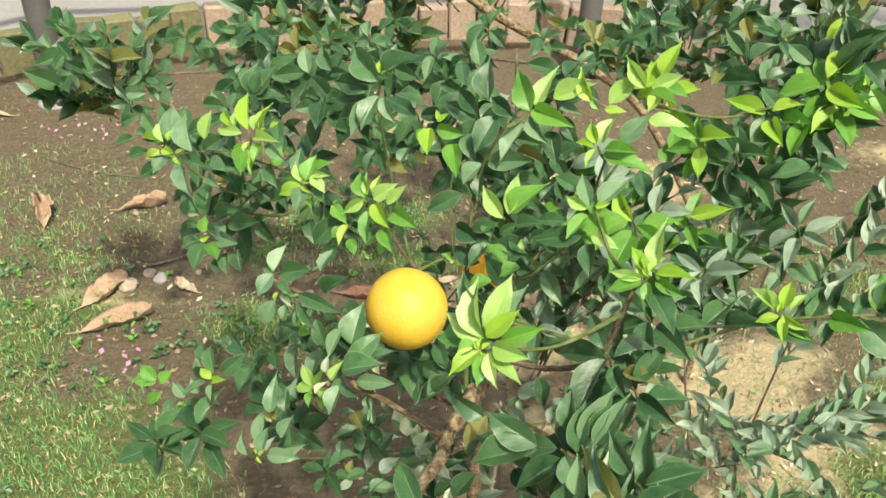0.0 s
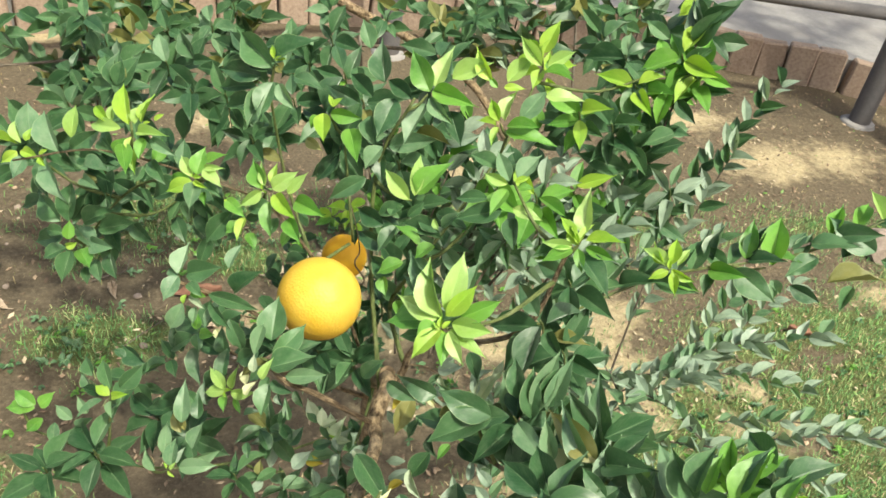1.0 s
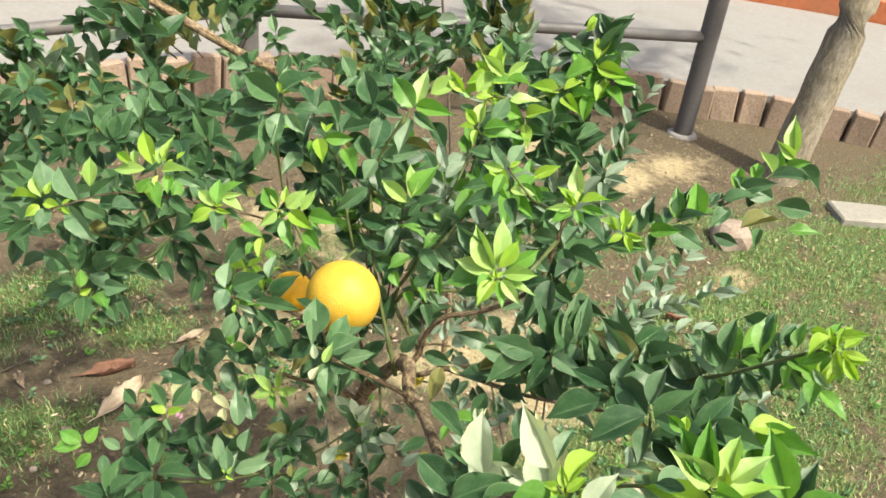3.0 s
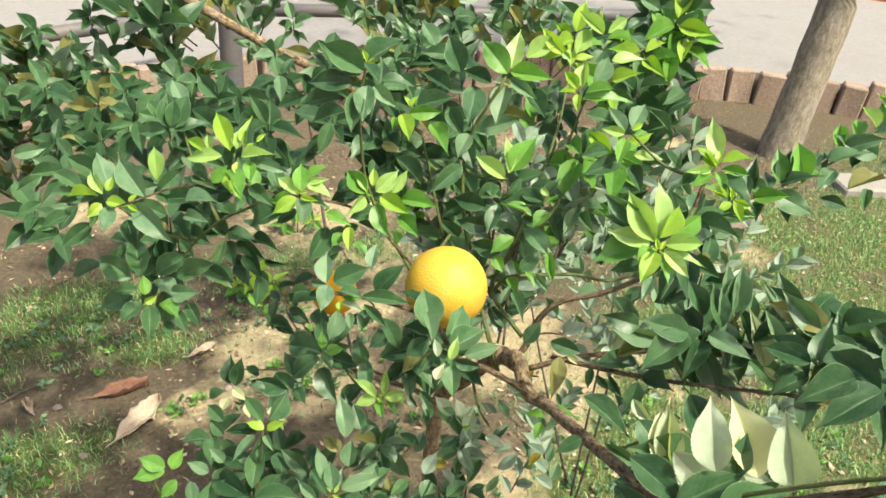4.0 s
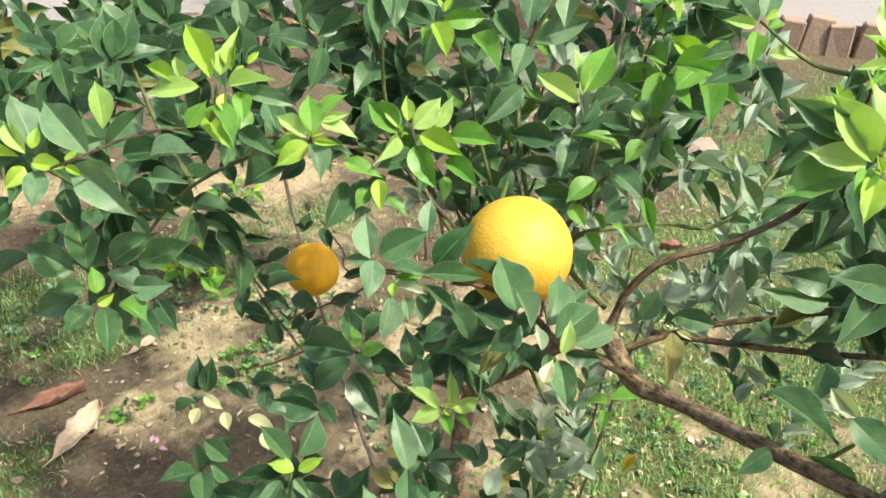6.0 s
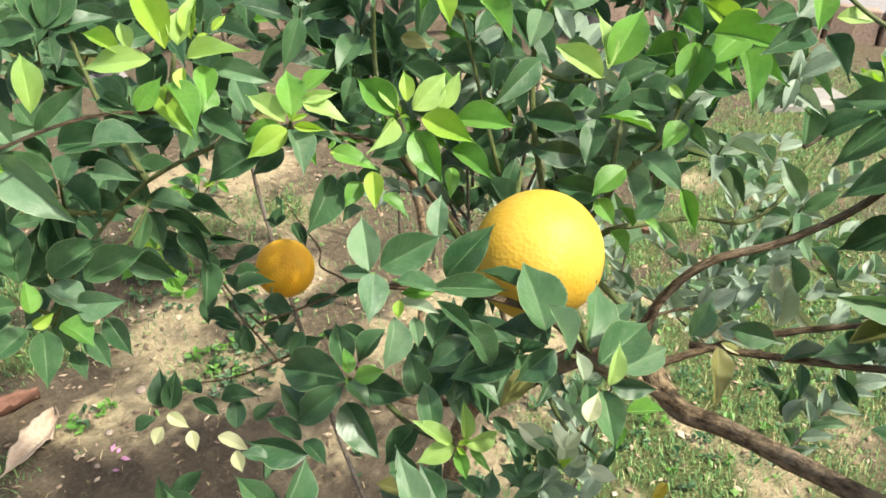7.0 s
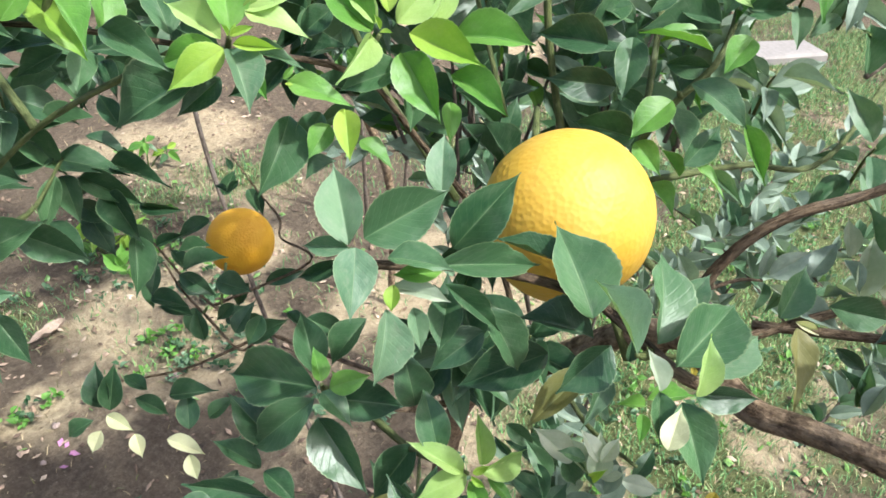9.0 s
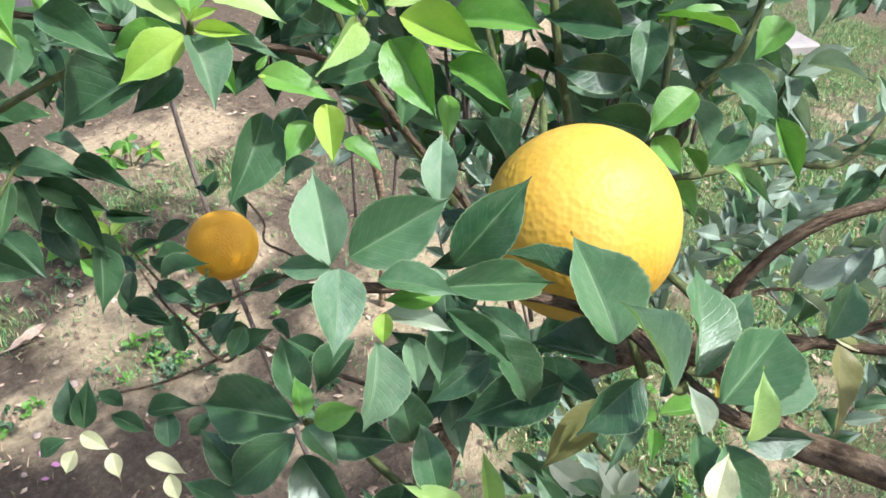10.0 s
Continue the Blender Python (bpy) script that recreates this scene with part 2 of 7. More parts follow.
STRAW = blade_material("dry_grass_blades", ((0.0, (0.12, 0.15, 0.04)), (0.4, (0.30, 0.24, 0.11)), (1.0, (0.56, 0.45, 0.26))))


# ---- builders ----
def mesh_of(name, bm, material, smooth=True):
    me = bpy.data.meshes.new(name)
    bm.to_mesh(me)
    bm.free()
    me.materials.append(material)
    if smooth:
        me.polygons.foreach_set("use_smooth", [True] * len(me.polygons))
    return me


def part(name, bm, material, parent, label=""):
    """One mesh object under a thing or a part."""
    ob = new(name, mesh_of(name, bm, material))
    ob.parent = parent
    if label:
        ob["label"] = label
    return ob


def thing(name, label, category, at=(0, 0, 0), group="", kind=""):
    ob = new(name)
    ob.location = at
    return tagged(ob, label, category, group, kind)


def spline(points, n):
    """A smooth run of n steps per span through the points."""
    p = [Vector(v) for v in points]
    p = [2 * p[0] - p[1]] + p + [2 * p[-1] - p[-2]]
    run = []
    for i in range(1, len(p) - 2):
        a, b, c, d = p[i - 1:i + 3]
        for j in range(n):
            t = j / n
            run.append(0.5 * (2 * b + (c - a) * t + (2 * a - 5 * b + 4 * c - d) * t * t + (3 * b - a - 3 * c + d) * t ** 3))
    run.append(p[-2])
    return run


def tube(bm, points, r0, r1, sides=7, steps=5, rough=0.08, origin=(0, 0, 0)):
    """A tapered, slightly knobbly round stem along the points."""
    run, o = spline(points, steps), Vector(origin)
    rings, ref, lay, far = [], Vector((0.31, 0.2, 0.93)), bm.loops.layers.uv.verify(), 0.0
    reach = []
    for i, q in enumerate(run):
        ax = (run[min(i + 1, len(run) - 1)] - run[max(i - 1, 0)]).normalized()
        u = ax.cross(ref).normalized() if abs(ax.dot(ref)) < 0.97 else ax.orthogonal().normalized()
        w = ax.cross(u)
        r = r0 + (r1 - r0) * i / (len(run) - 1)
        far += (q - run[i - 1]).length if i else 0.0
        reach.append(far)
        rings.append([bm.verts.new(q - o + (u * math.cos(a) + w * math.sin(a)) * r * (1 + rough * noise.noise((q + u * math.cos(a) * 0.02) * 60)))
                      for a in (2 * math.pi * s / sides for s in range(sides))])
    for i, (a, b) in enumerate(zip(rings, rings[1:])):
        for s in range(sides):
            f = bm.faces.new((a[s], a[(s + 1) % sides], b[(s + 1) % sides], b[s]))
            for loop, uv in zip(f.loops, ((s, i), (s + 1, i), (s + 1, i + 1), (s, i + 1))):
                loop[lay].uv = (uv[0] / sides, reach[uv[1]])
    bm.faces.new(rings[0][::-1])
    bm.faces.new(rings[-1])
    return run


ROW_S = (0.0, 0.05, 0.13, 0.24, 0.36, 0.48, 0.60, 0.72, 0.83, 0.92, 1.0)
LEAF_FORMS = ((0.15, 0.55, 0.12, 0.365, 2.12), (0.25, 0.38, -0.18, 0.405, 1.97), (0.09, 0.75, 0.2, 0.325, 2.27), (-0.07, 0.6, -0.22, 0.375, 2.07), (0.31, 0.76, 0.08, 0.415, 2.22), (0.19, 0.32, 0.34, 0.345, 2.17))


FINE_S = tuple(i / 30 for i in range(31))
COLUMNS = (-1, -0.55, -0.10, 0, 0.10, 0.55, 1)      # close together at the midrib, where the blade folds


def leaf_rows(form, steps=ROW_S, notch=0.0):
    """Rows of a leaf blade of length 1 and width 1, its edge finely notched: (x, y, z, u, v), seven points to a row."""
    droop, fold, twist, foot, point = form
    rows = []
    for j, s in enumerate(steps):
        half = 0.5 * (s / foot) ** (foot * point) * ((1 - s) / (1 - foot)) ** ((1 - foot) * point) * (1 - 0.5 * max(0.0, s - 0.72) / 0.28) if 0 < s < 1 else 0.008
        half *= 1 - notch * (j % 2)
        row = []
        for k in COLUMNS:
            x = k * half
            wave = 0.024 * math.sin(9 * s + 2 * k + 7 * droop) * abs(k) + 0.012 * math.sin(23 * s + 5 * k + 3 * fold) * abs(k)
            z = droop * (s - s * s) + fold * abs(x) * 0.85 + twist * x * s + wave
            row.append((x, s, z, 0.5 + k * 0.5, s))
        rows.append(row)
    return rows


LEAF_VERTS = [np.array([v for row in leaf_rows(f) for v in row]) for f in LEAF_FORMS]
FINE_VERTS = [np.array([v for row in leaf_rows(f, FINE_S, 0.032) for v in row]) for f in LEAF_FORMS]


def strip_faces(rows):
    return np.array([(r * 7 + c, r * 7 + c + 1, (r + 1) * 7 + c + 1, (r + 1) * 7 + c) for r in range(rows - 1) for c in range(6)])


LEAF_FACES, FINE_FACES = strip_faces(len(ROW_S)), strip_faces(len(FINE_S))


def leaves_mesh(name, material, frames, fine=False):
    """One mesh of many leaves: frames of (4 x 4 matrix, form)."""
    shapes, strip = (FINE_VERTS, FINE_FACES) if fine else (LEAF_VERTS, LEAF_FACES)
    vs, fs, uv, base = [], [], [], 0
    for m, form in frames:
        v = shapes[form]
        a = np.array(m)
        vs.append(v[:, :3] @ a[:3, :3].T + a[:3, 3])
        fs.append(strip + base)
        uv.append(v[strip.ravel(), 3:])
        base += len(v)
    me = bpy.data.meshes.new(name)
    me.from_pydata(np.concatenate(vs).tolist(), [], np.concatenate(fs).tolist())
    me.uv_layers.new(name="UVMap").data.foreach_set("uv", np.concatenate(uv).ravel())
    me.materials.append(material)
    me.polygons.foreach_set("use_smooth", [True] * len(me.polygons))
    return me


LEAF_MESH = {}


def leaf_mesh(tone, form):
    if (tone, form) not in LEAF_MESH:
        LEAF_MESH[tone, form] = leaves_mesh("leaf_" + tone.lower(), LEAF_MAT[tone], [(Matrix.Identity(4), form)], True)
    return LEAF_MESH[tone, form]


OPEN_SIDE = Vector((-0.38, 0.10, 1.50))      # where the path's light and air are: blades turn towards it


def leaf_frame(base, heading, pitch, length, ratio, rng, lean=1.0, up=0.6):
    """The matrix of a leaf that leaves its stem at base; blades turn to the light and to the open side."""
    h, p = radians(heading), radians(pitch)
    ax = Vector((math.cos(p) * math.cos(h), math.cos(p) * math.sin(h), math.sin(p)))
    hint = Vector((0, 0, up)) + (OPEN_SIDE - base).normalized() * lean + Vector((rng.uniform(-1, 1), rng.uniform(-1, 1), rng.uniform(-1, 1))) * 0.30
    nz = hint - ax * hint.dot(ax)
    nz = nz.normalized() if nz.length > 0.05 else ax.orthogonal().normalized()
    nx = ax.cross(nz)
    w = length * ratio
    m = Matrix((nx * w, ax * length, nz * length)).transposed().to_4x4()
    m.translation = base
    return m

# ---- ground and setting ----
BED, KERB_R, POST_R = Vector((0.58, -0.74, 0)), 4.82, 4.49      # the round bed, its kerb and the ring of posts


def ring_point(deg, r, z=0.0):
    return Vector((BED.x + r * math.cos(radians(deg)), BED.y + r * math.sin(radians(deg)), z))


def ground_height(x, y):
    near = max(0.0, 1 - math.hypot(x - 0.6, y - 1.5) / 5)
    return near * (0.022 * noise.noise((x * 1.7, y * 1.7, 0.3)) + 0.012 * noise.noise((x * 6, y * 6, 1.7)) + 0.006 * noise.noise((x * 17, y * 17, 4.1)))


def bump_at(x, y, cx, cy, sx, sy):
    return math.exp(-((x - cx) / sx) ** 2 - ((y - cy) / sy) ** 2)


def patches(x, y, rows):
    """The sum of soft patches: centre, half widths and weight of each."""
    return sum(w * bump_at(x, y, cx, cy, sx, sy) for cx, cy, sx, sy, w in rows)


TURF_WEST = ((-1.15, 1.85, 0.32, 0.38, 1.1), (-0.93, 1.33, 0.30, 0.20, 1.0), (-0.70, 1.27, 0.30, 0.16, 0.9), (-0.48, 1.87, 0.13, 0.12, 0.7), (-0.26, 2.45, 0.32, 0.19, 1.2),
             (0.0, 2.15, 0.14, 0.10, 0.8), (-0.41, 1.80, 0.17, 0.09, 1.2), (-0.51, 2.16, 0.13, 0.12, 0.8), (-0.08, 2.19, 0.14, 0.10, 0.7), (-1.5, 2.6, 0.30, 0.30, 0.5), (-1.3, 3.05, 0.5, 0.35, 0.6))
TURF_EAST = ((0.33, 2.32, 0.09, 0.07, 0.5), (0.70, 2.44, 0.30, 0.15, 1.0), (0.26, 1.82, 0.12, 0.09, 0.45), (1.62, 1.46, 0.36, 0.22, 1.2), (1.92, 1.62, 0.30, 0.18, 0.8), (2.65, 1.77, 0.50, 0.34, 1.0),
             (1.20, 0.92, 0.60, 0.36, 1.0), (1.95, 1.18, 0.55, 0.30, 1.0), (0.86, 1.10, 0.32, 0.17, 0.6), (1.70, 2.78, 0.30, 0.13, 0.6), (3.4, 1.6, 0.70, 0.5, 0.7), (3.9, 2.5, 0.70, 0.6, 0.5), (2.2, 2.2, 0.45, 0.2, 0.55), (1.5, 2.1, 0.35, 0.2, 0.5))
BARE = ((-0.77, 1.70, 0.20, 0.12, 0.8), (-0.74, 2.07, 0.20, 0.16, 0.8), (-0.51, 1.48, 0.15, 0.10, 0.6), (-0.15, 1.36, 0.35, 0.14, 0.8), (-0.06, 1.94, 0.14, 0.08, 0.8), (-0.40, 2.02, 0.10, 0.06, 0.8),
        (2.10, 1.50, 0.14, 0.10, 0.6), (0.60, 1.34, 0.12, 0.08, 0.4), (0.03, 1.70, 0.18, 0.12, 0.9), (1.80, 1.90, 0.14, 0.10, 0.5),
        (3.0, 3.1, 0.5, 0.3, 1.0), (3.2, 2.65, 0.4, 0.25, 0.9), (3.9, 2.75, 0.4, 0.3, 0.9), (2.5, 2.5, 0.4, 0.25, 0.8))
# straw and sand, with sun flecks laid in as pale patches
STRAW_FLECKS_WEST = ((0.24, 2.05, 0.14, 0.07, 1.1), (0.18, 1.98, 0.08, 0.05, 0.8), (0.60, 2.06, 0.16, 0.11, 1.0), (-0.03, 1.85, 0.08, 0.05, 0.9), (0.77, 2.74, 0.32, 0.16, 1.1), (-1.0, 1.91, 0.13, 0.06, 0.9),
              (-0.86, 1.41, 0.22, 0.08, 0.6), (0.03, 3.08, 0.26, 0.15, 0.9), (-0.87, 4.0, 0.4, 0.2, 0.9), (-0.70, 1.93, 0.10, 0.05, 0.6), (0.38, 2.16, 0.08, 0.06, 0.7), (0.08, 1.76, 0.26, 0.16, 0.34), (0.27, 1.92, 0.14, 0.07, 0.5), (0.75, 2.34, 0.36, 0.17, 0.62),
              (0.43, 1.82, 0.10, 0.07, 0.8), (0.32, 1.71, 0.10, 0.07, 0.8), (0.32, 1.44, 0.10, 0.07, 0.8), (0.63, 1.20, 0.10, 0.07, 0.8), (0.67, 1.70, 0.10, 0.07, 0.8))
STRAW_FLECKS_EAST = ((2.42, 2.66, 0.44, 0.18, 0.9), (2.05, 3.05, 0.40, 0.12, 0.8), (0.86, 1.62, 0.16, 0.12, 1.0), (1.05, 1.75, 0.20, 0.10, 0.9), (1.07, 1.42, 0.24, 0.14, 1.1), (1.42, 1.33, 0.20, 0.09, 0.9),
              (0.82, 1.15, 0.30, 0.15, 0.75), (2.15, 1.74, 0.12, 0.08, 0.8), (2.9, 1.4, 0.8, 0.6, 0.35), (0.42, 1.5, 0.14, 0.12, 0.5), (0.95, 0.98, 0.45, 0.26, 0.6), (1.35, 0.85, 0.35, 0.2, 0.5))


def grass_cover(x, y):
    """How thick the turf stands, 0 to 1."""
    v = 0.30 + 0.5 * noise.noise((x * 1.1, y * 1.1, 7.7)) + 0.45 * noise.noise((x * 3.7, y * 3.7, 2.2))
    bare = 0.9 * max(0.0, min(1.0, (y - 2.55 + 0.05 * x) / 0.25)) * max(0.0, min(1.0, (2.4 - x) / 0.8)) + patches(x, y, BARE)
    torn = 0.66 + 0.75 * noise.noise((x * 7.0, y * 7.0, 3.3)) + 0.5 * noise.noise((x * 19.0, y * 19.0, 5.3))
    return max(0.0, min(1.0, (0.5 * v + patches(x, y, TURF_WEST) + patches(x, y, TURF_EAST) - bare) * max(0.1, torn)))


def straw_fleck_cover(x, y):
    """Where the ground is strewn with pale straw and sand or painted with sun flecks, 0 to 1."""
    v = patches(x, y, STRAW_FLECKS_WEST) + patches(x, y, STRAW_FLECKS_EAST)
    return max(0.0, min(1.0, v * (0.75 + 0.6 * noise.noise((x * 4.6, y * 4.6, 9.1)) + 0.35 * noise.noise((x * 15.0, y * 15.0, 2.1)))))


def build_ground():
    n = 190
    line = [math.copysign(abs(v) ** 3 * 60 + abs(v) * 2.8, v) for v in np.linspace(-1, 1, n)]
    verts = [(0.7 + x, 1.6 + y, ground_height(0.7 + x, 1.6 + y)) for y in line for x in line]
    faces = [(r * n + c, r * n + c + 1, (r + 1) * n + c + 1, (r + 1) * n + c) for r in range(n - 1) for c in range(n - 1)]
    me = bpy.data.meshes.new("ground")
    me.from_pydata(verts, [], faces)
    me.materials.append(SOIL)
    for key, cover in (("turf", grass_cover), ("straw", straw_fleck_cover)):
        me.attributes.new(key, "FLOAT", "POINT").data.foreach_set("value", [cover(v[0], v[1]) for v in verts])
    me.polygons.foreach_set("use_smooth", [True] * len(faces))
    return tagged(new("ground", me), "trodden brown soil with patches of thin turf", "ground", kind="structure")


build_ground()


def ring_slab(name, r0, r1, z0, z1, a0, a1, material, label, category):
    """A flat ring-shaped slab round the bed."""
    bm = bmesh.new()
    steps = 120
    cols = []
    for i in range(steps + 1):
        a = a0 + (a1 - a0) * i / steps
        cols.append([bm.verts.new(ring_point(a, r, z)) for r, z in ((r0, z0), (r0, z1), (r1, z1), (r1, z0))])
    for p, q in zip(cols, cols[1:]):
        for k in range(3):
            bm.faces.new((p[k], p[k + 1], q[k + 1], q[k]))
    bm.faces.new(cols[0][::-1])
    bm.faces.new(cols[-1])
    bmesh.ops.recalc_face_normals(bm, faces=bm.faces)
    return tagged(new(name, mesh_of(name, bm, material, False)), label, category, kind="structure")


ring_slab("pavement", KERB_R + 0.085, 7.55, -0.2, 0.165, -140, 220, CONCRETE, "pale grey concrete path round the planted bed", "pavement")
ring_slab("trim", 7.56, 7.80, -0.2, 0.34, -140, 220, RED_KERB, "red painted kerb along the concrete path", "kerb")
ring_slab("road", 7.81, 13.0, -0.2, 0.10, -140, 220, ASPHALT, "dark asphalt road beyond the red kerb", "road")


def slab_bmesh(w, d, h, rng, bevel=0.006, uneven=0.004):
    """A worn block standing on z = 0: chamfered and a little out of true."""
    bm = bmesh.new()
    bmesh.ops.create_cube(bm, size=1.0)
    for v in bm.verts:
        v.co = Vector((v.co.x * w, v.co.y * d, (v.co.z + 0.5) * h)) + Vector((rng.uniform(-1, 1), rng.uniform(-1, 1), rng.uniform(-1, 1))) * uneven
    bmesh.ops.bevel(bm, geom=bm.edges[:], offset=bevel, segments=1, affect="EDGES")
    return bm


# ---- railing ----
def build_railing():
    rail = thing("railing", "dark grey painted steel pipe railing round the bed", "railing", ring_point(88, POST_R))
    inv = Matrix.Translation(-rail.location)
    tops = {}
    for deg in (57.1, 87.7, 118.4, 149.0):
        bm = bmesh.new()
        base = ring_point(deg, POST_R, -0.15) - rail.location
        tube(bm, [base, base + Vector((0, 0, 0.6)), base + Vector((0, 0, 1.2))], 0.052, 0.052, 20, 3, 0.0)
        part("post", bm, PAINTED_STEEL, rail)
        bm = bmesh.new()
        foot = ring_point(deg, POST_R, 0.0) - rail.location
        tube(bm, [foot + Vector((0, 0, -0.05)), foot + Vector((0, 0, 0.004)), foot + Vector((0, 0, 0.014))], 0.10, 0.075, 14, 2, 0.25)
        part("footing", bm, CONCRETE, rail, "rough concrete footing")
        tops[deg] = base
    for a, b in ((57.1, 87.7), (87.7, 118.4), (118.4, 149.0)):
        for z in (0.70, 1.24):
            bm = bmesh.new()
            p, q = tops[a] + Vector((0, 0, z)), tops[b] + Vector((0, 0, z))
            tube(bm, [p, (p + q) / 2, q], 0.030, 0.030, 16, 2, 0.0)
            part("rail", bm, PAINTED_STEEL, rail)
    return rail


build_railing()


# ---- young tree behind the bed ----
def build_tree():
    rng = random.Random(5)
    tree = thing("tree", "slim young tree with smooth grey-brown bark", "tree", (3.12, 2.42, 0))
    bm = bmesh.new()
    stem = [(0, 0, -0.1), (0.03, 0.0, 0.12), (0.13, 0.0, 0.75), (0.22, 0.04, 1.5), (0.26, 0.1, 2.3), (0.2, 0.12, 3.2)]
    tube(bm, stem, 0.105, 0.06, 14, 6, 0.10)
    part("trunk", bm, TREE_BARK, tree)
    frames = []
    for i in range(9):
        a = i * 2.4
        z = 2.0 + 0.16 * i
        p0 = Vector((0.24, 0.1, z))
        tip = p0 + Vector((math.cos(a) * rng.uniform(0.9, 1.5), math.sin(a) * rng.uniform(0.9, 1.5), rng.uniform(0.5, 1.2)))
        bm = bmesh.new()
        run = tube(bm, [p0, (p0 + tip) / 2 + Vector((0, 0, -0.12)), tip], 0.032, 0.008, 7, 5, 0.1)
        part("limb", bm, TREE_BARK, tree)
        for k in range(95):
            q = run[rng.randrange(3, len(run))] + Vector((rng.gauss(0, 0.26), rng.gauss(0, 0.26), rng.gauss(0, 0.16)))
            frames.append((leaf_frame(q, rng.uniform(0, 360), rng.uniform(-50, 20), rng.uniform(0.09, 0.15), 0.4, rng, 0.2), rng.randrange(6)))
    crown = new("crown", leaves_mesh("crown", LEAF_MAT_JOINED["DARK"], frames))
    crown.parent = tree
    crown["kind"] = "stuff"
    return tree


build_tree()


# ---- citrus bush ----
bush = thing("citrus_bush", "leafy green citrus bush bearing ripe yellow fruit", "bush", (0.12, 0.83, 0))
ORIGIN = Vector(bush.location)
NODES = []


def bough(name, points, r0, r1, material=BARK, label="", thing_=None, sides=8):
    owner = thing_ or bush
    bm = bmesh.new()
    run = tube(bm, points, r0, r1, sides, 6, 0.14, owner.location)
    if owner is bush:
        NODES.extend(run[2:])
    return part(name, bm, material, owner, label)


bough("trunk", [(0.12, 0.83, -0.05), (0.118, 0.835, 0.25), (0.107, 0.825, 0.55), (0.091, 0.799, 0.779), (0.073, 0.715, 0.90), (0.069, 0.640, 0.994)], 0.0135, 0.0085, sides=14)
bough("branch", [(0.067, 0.632, 0.994), (0.060, 0.604, 1.012), (0.037, 0.556, 1.012), (0.029, 0.512, 1.030), (-0.022, 0.385, 1.098), (-0.062, 0.285, 1.158), (-0.085, 0.20, 1.26), (-0.095, 0.155, 1.318)], 0.0098, 0.0016, sides=18, label="thick brown bark branch")
bough("branch", [(0.150, 0.49, 1.078), (0.162, 0.41, 1.12), (0.172, 0.30, 1.20), (0.196, 0.206, 1.30)], 0.0028, 0.0014, TWIG)
bough("branch", [(0.062, 0.622, 0.99), (0.078, 0.618, 1.015), (0.082, 0.611, 1.051), (0.093, 0.590, 1.089), (0.125, 0.555, 1.115), (0.16, 0.52, 1.165), (0.176, 0.514, 1.25)], 0.0044, 0.002)
bough("branch", [(0.07, 0.60, 1.0), (0.10, 0.565, 1.03), (0.127, 0.539, 1.045), (0.155, 0.48, 1.08), (0.20, 0.42, 1.11)], 0.0034, 0.0016)
bough("branch", [(0.09, 0.585, 1.02), (0.115, 0.50, 1.05), (0.115, 0.43, 1.09), (0.16, 0.35, 1.12)], 0.0032, 0.0015)
bough("branch", [(0.073, 0.72, 0.893), (0.03, 0.735, 1.02), (-0.02, 0.757, 1.10), (-0.06, 0.765, 1.145), (-0.13, 0.79, 1.165), (-0.22, 0.80, 1.19), (-0.30, 0.79, 1.185)], 0.0022, 0.0010)
bough("branch", [(0.062, 0.64, 0.97), (0.055, 0.71, 1.09), (0.06, 0.745, 1.20), (0.085, 0.722, 1.29)], 0.0030, 0.0015, TWIG)
bough("branch", [(0.082, 0.63, 1.02), (0.075, 0.686, 1.050), (0.090, 0.682, 1.096), (0.099, 0.672, 1.122), (0.122, 0.664, 1.146), (0.153, 0.678, 1.175), (0.175, 0.71, 1.20), (0.18, 0.70, 1.26)], 0.0028, 0.0014, TWIG)
bough("branch", [(0.090, 0.682, 1.096), (0.20, 0.76, 1.2), (0.257, 0.82, 1.28)], 0.0022, 0.0012, TWIG)
bough("branch", [(0.089, 0.79, 0.79), (0.02, 0.74, 0.88), (-0.07, 0.70, 0.965), (-0.125, 0.70, 1.015)], 0.0034, 0.0018)
bough("branch", [(0.11, 0.86, 0.67), (-0.04, 0.72, 0.78), (-0.19, 0.63, 0.89), (-0.31, 0.69, 0.90)], 0.0017, 0.0011, TWIG)
bough("branch", [(-0.14, 0.79, 1.165), (-0.19, 0.84, 1.12), (-0.23, 0.86, 1.07), (-0.262, 0.858, 1.02)], 0.0018, 0.0012, TWIG)
bough("branch", [(0.043, 0.553, 1.008), (-0.02, 0.55, 1.065), (-0.061, 0.555, 1.095), (-0.055, 0.605, 1.098), (-0.09, 0.635, 1.112), (-0.147, 0.657, 1.128)], 0.0031, 0.0018)
bough("branch", [(0.00, 0.74, 1.06), (-0.03, 0.80, 1.15), (-0.05, 0.79, 1.265)], 0.0024, 0.0013, TWIG)
bough("branch", [(0.04, 0.745, 1.10), (0.03, 0.79, 1.21)], 0.0018, 0.0012, TWIG)
bough("branch", [(0.10, 0.80, 0.78), (0.07, 1.0, 0.72), (0.051, 1.162, 0.682), (0.02, 1.25, 0.75)], 0.0030, 0.0014)
bough("branch", [(0.05, 1.06, 0.705), (-0.02, 1.10, 0.67), (-0.10, 1.115, 0.685)], 0.0020, 0.0011)
bough("branch", [(0.075, 0.682, 1.054), (0.081, 0.670, 1.075), (0.103, 0.655, 1.082), (0.158, 0.644, 1.075), (0.22, 0.62, 1.07), (0.36, 0.63, 1.12), (0.52, 0.61, 1.16), (0.62, 0.60, 1.22)], 0.0026, 0.0014, TWIG)
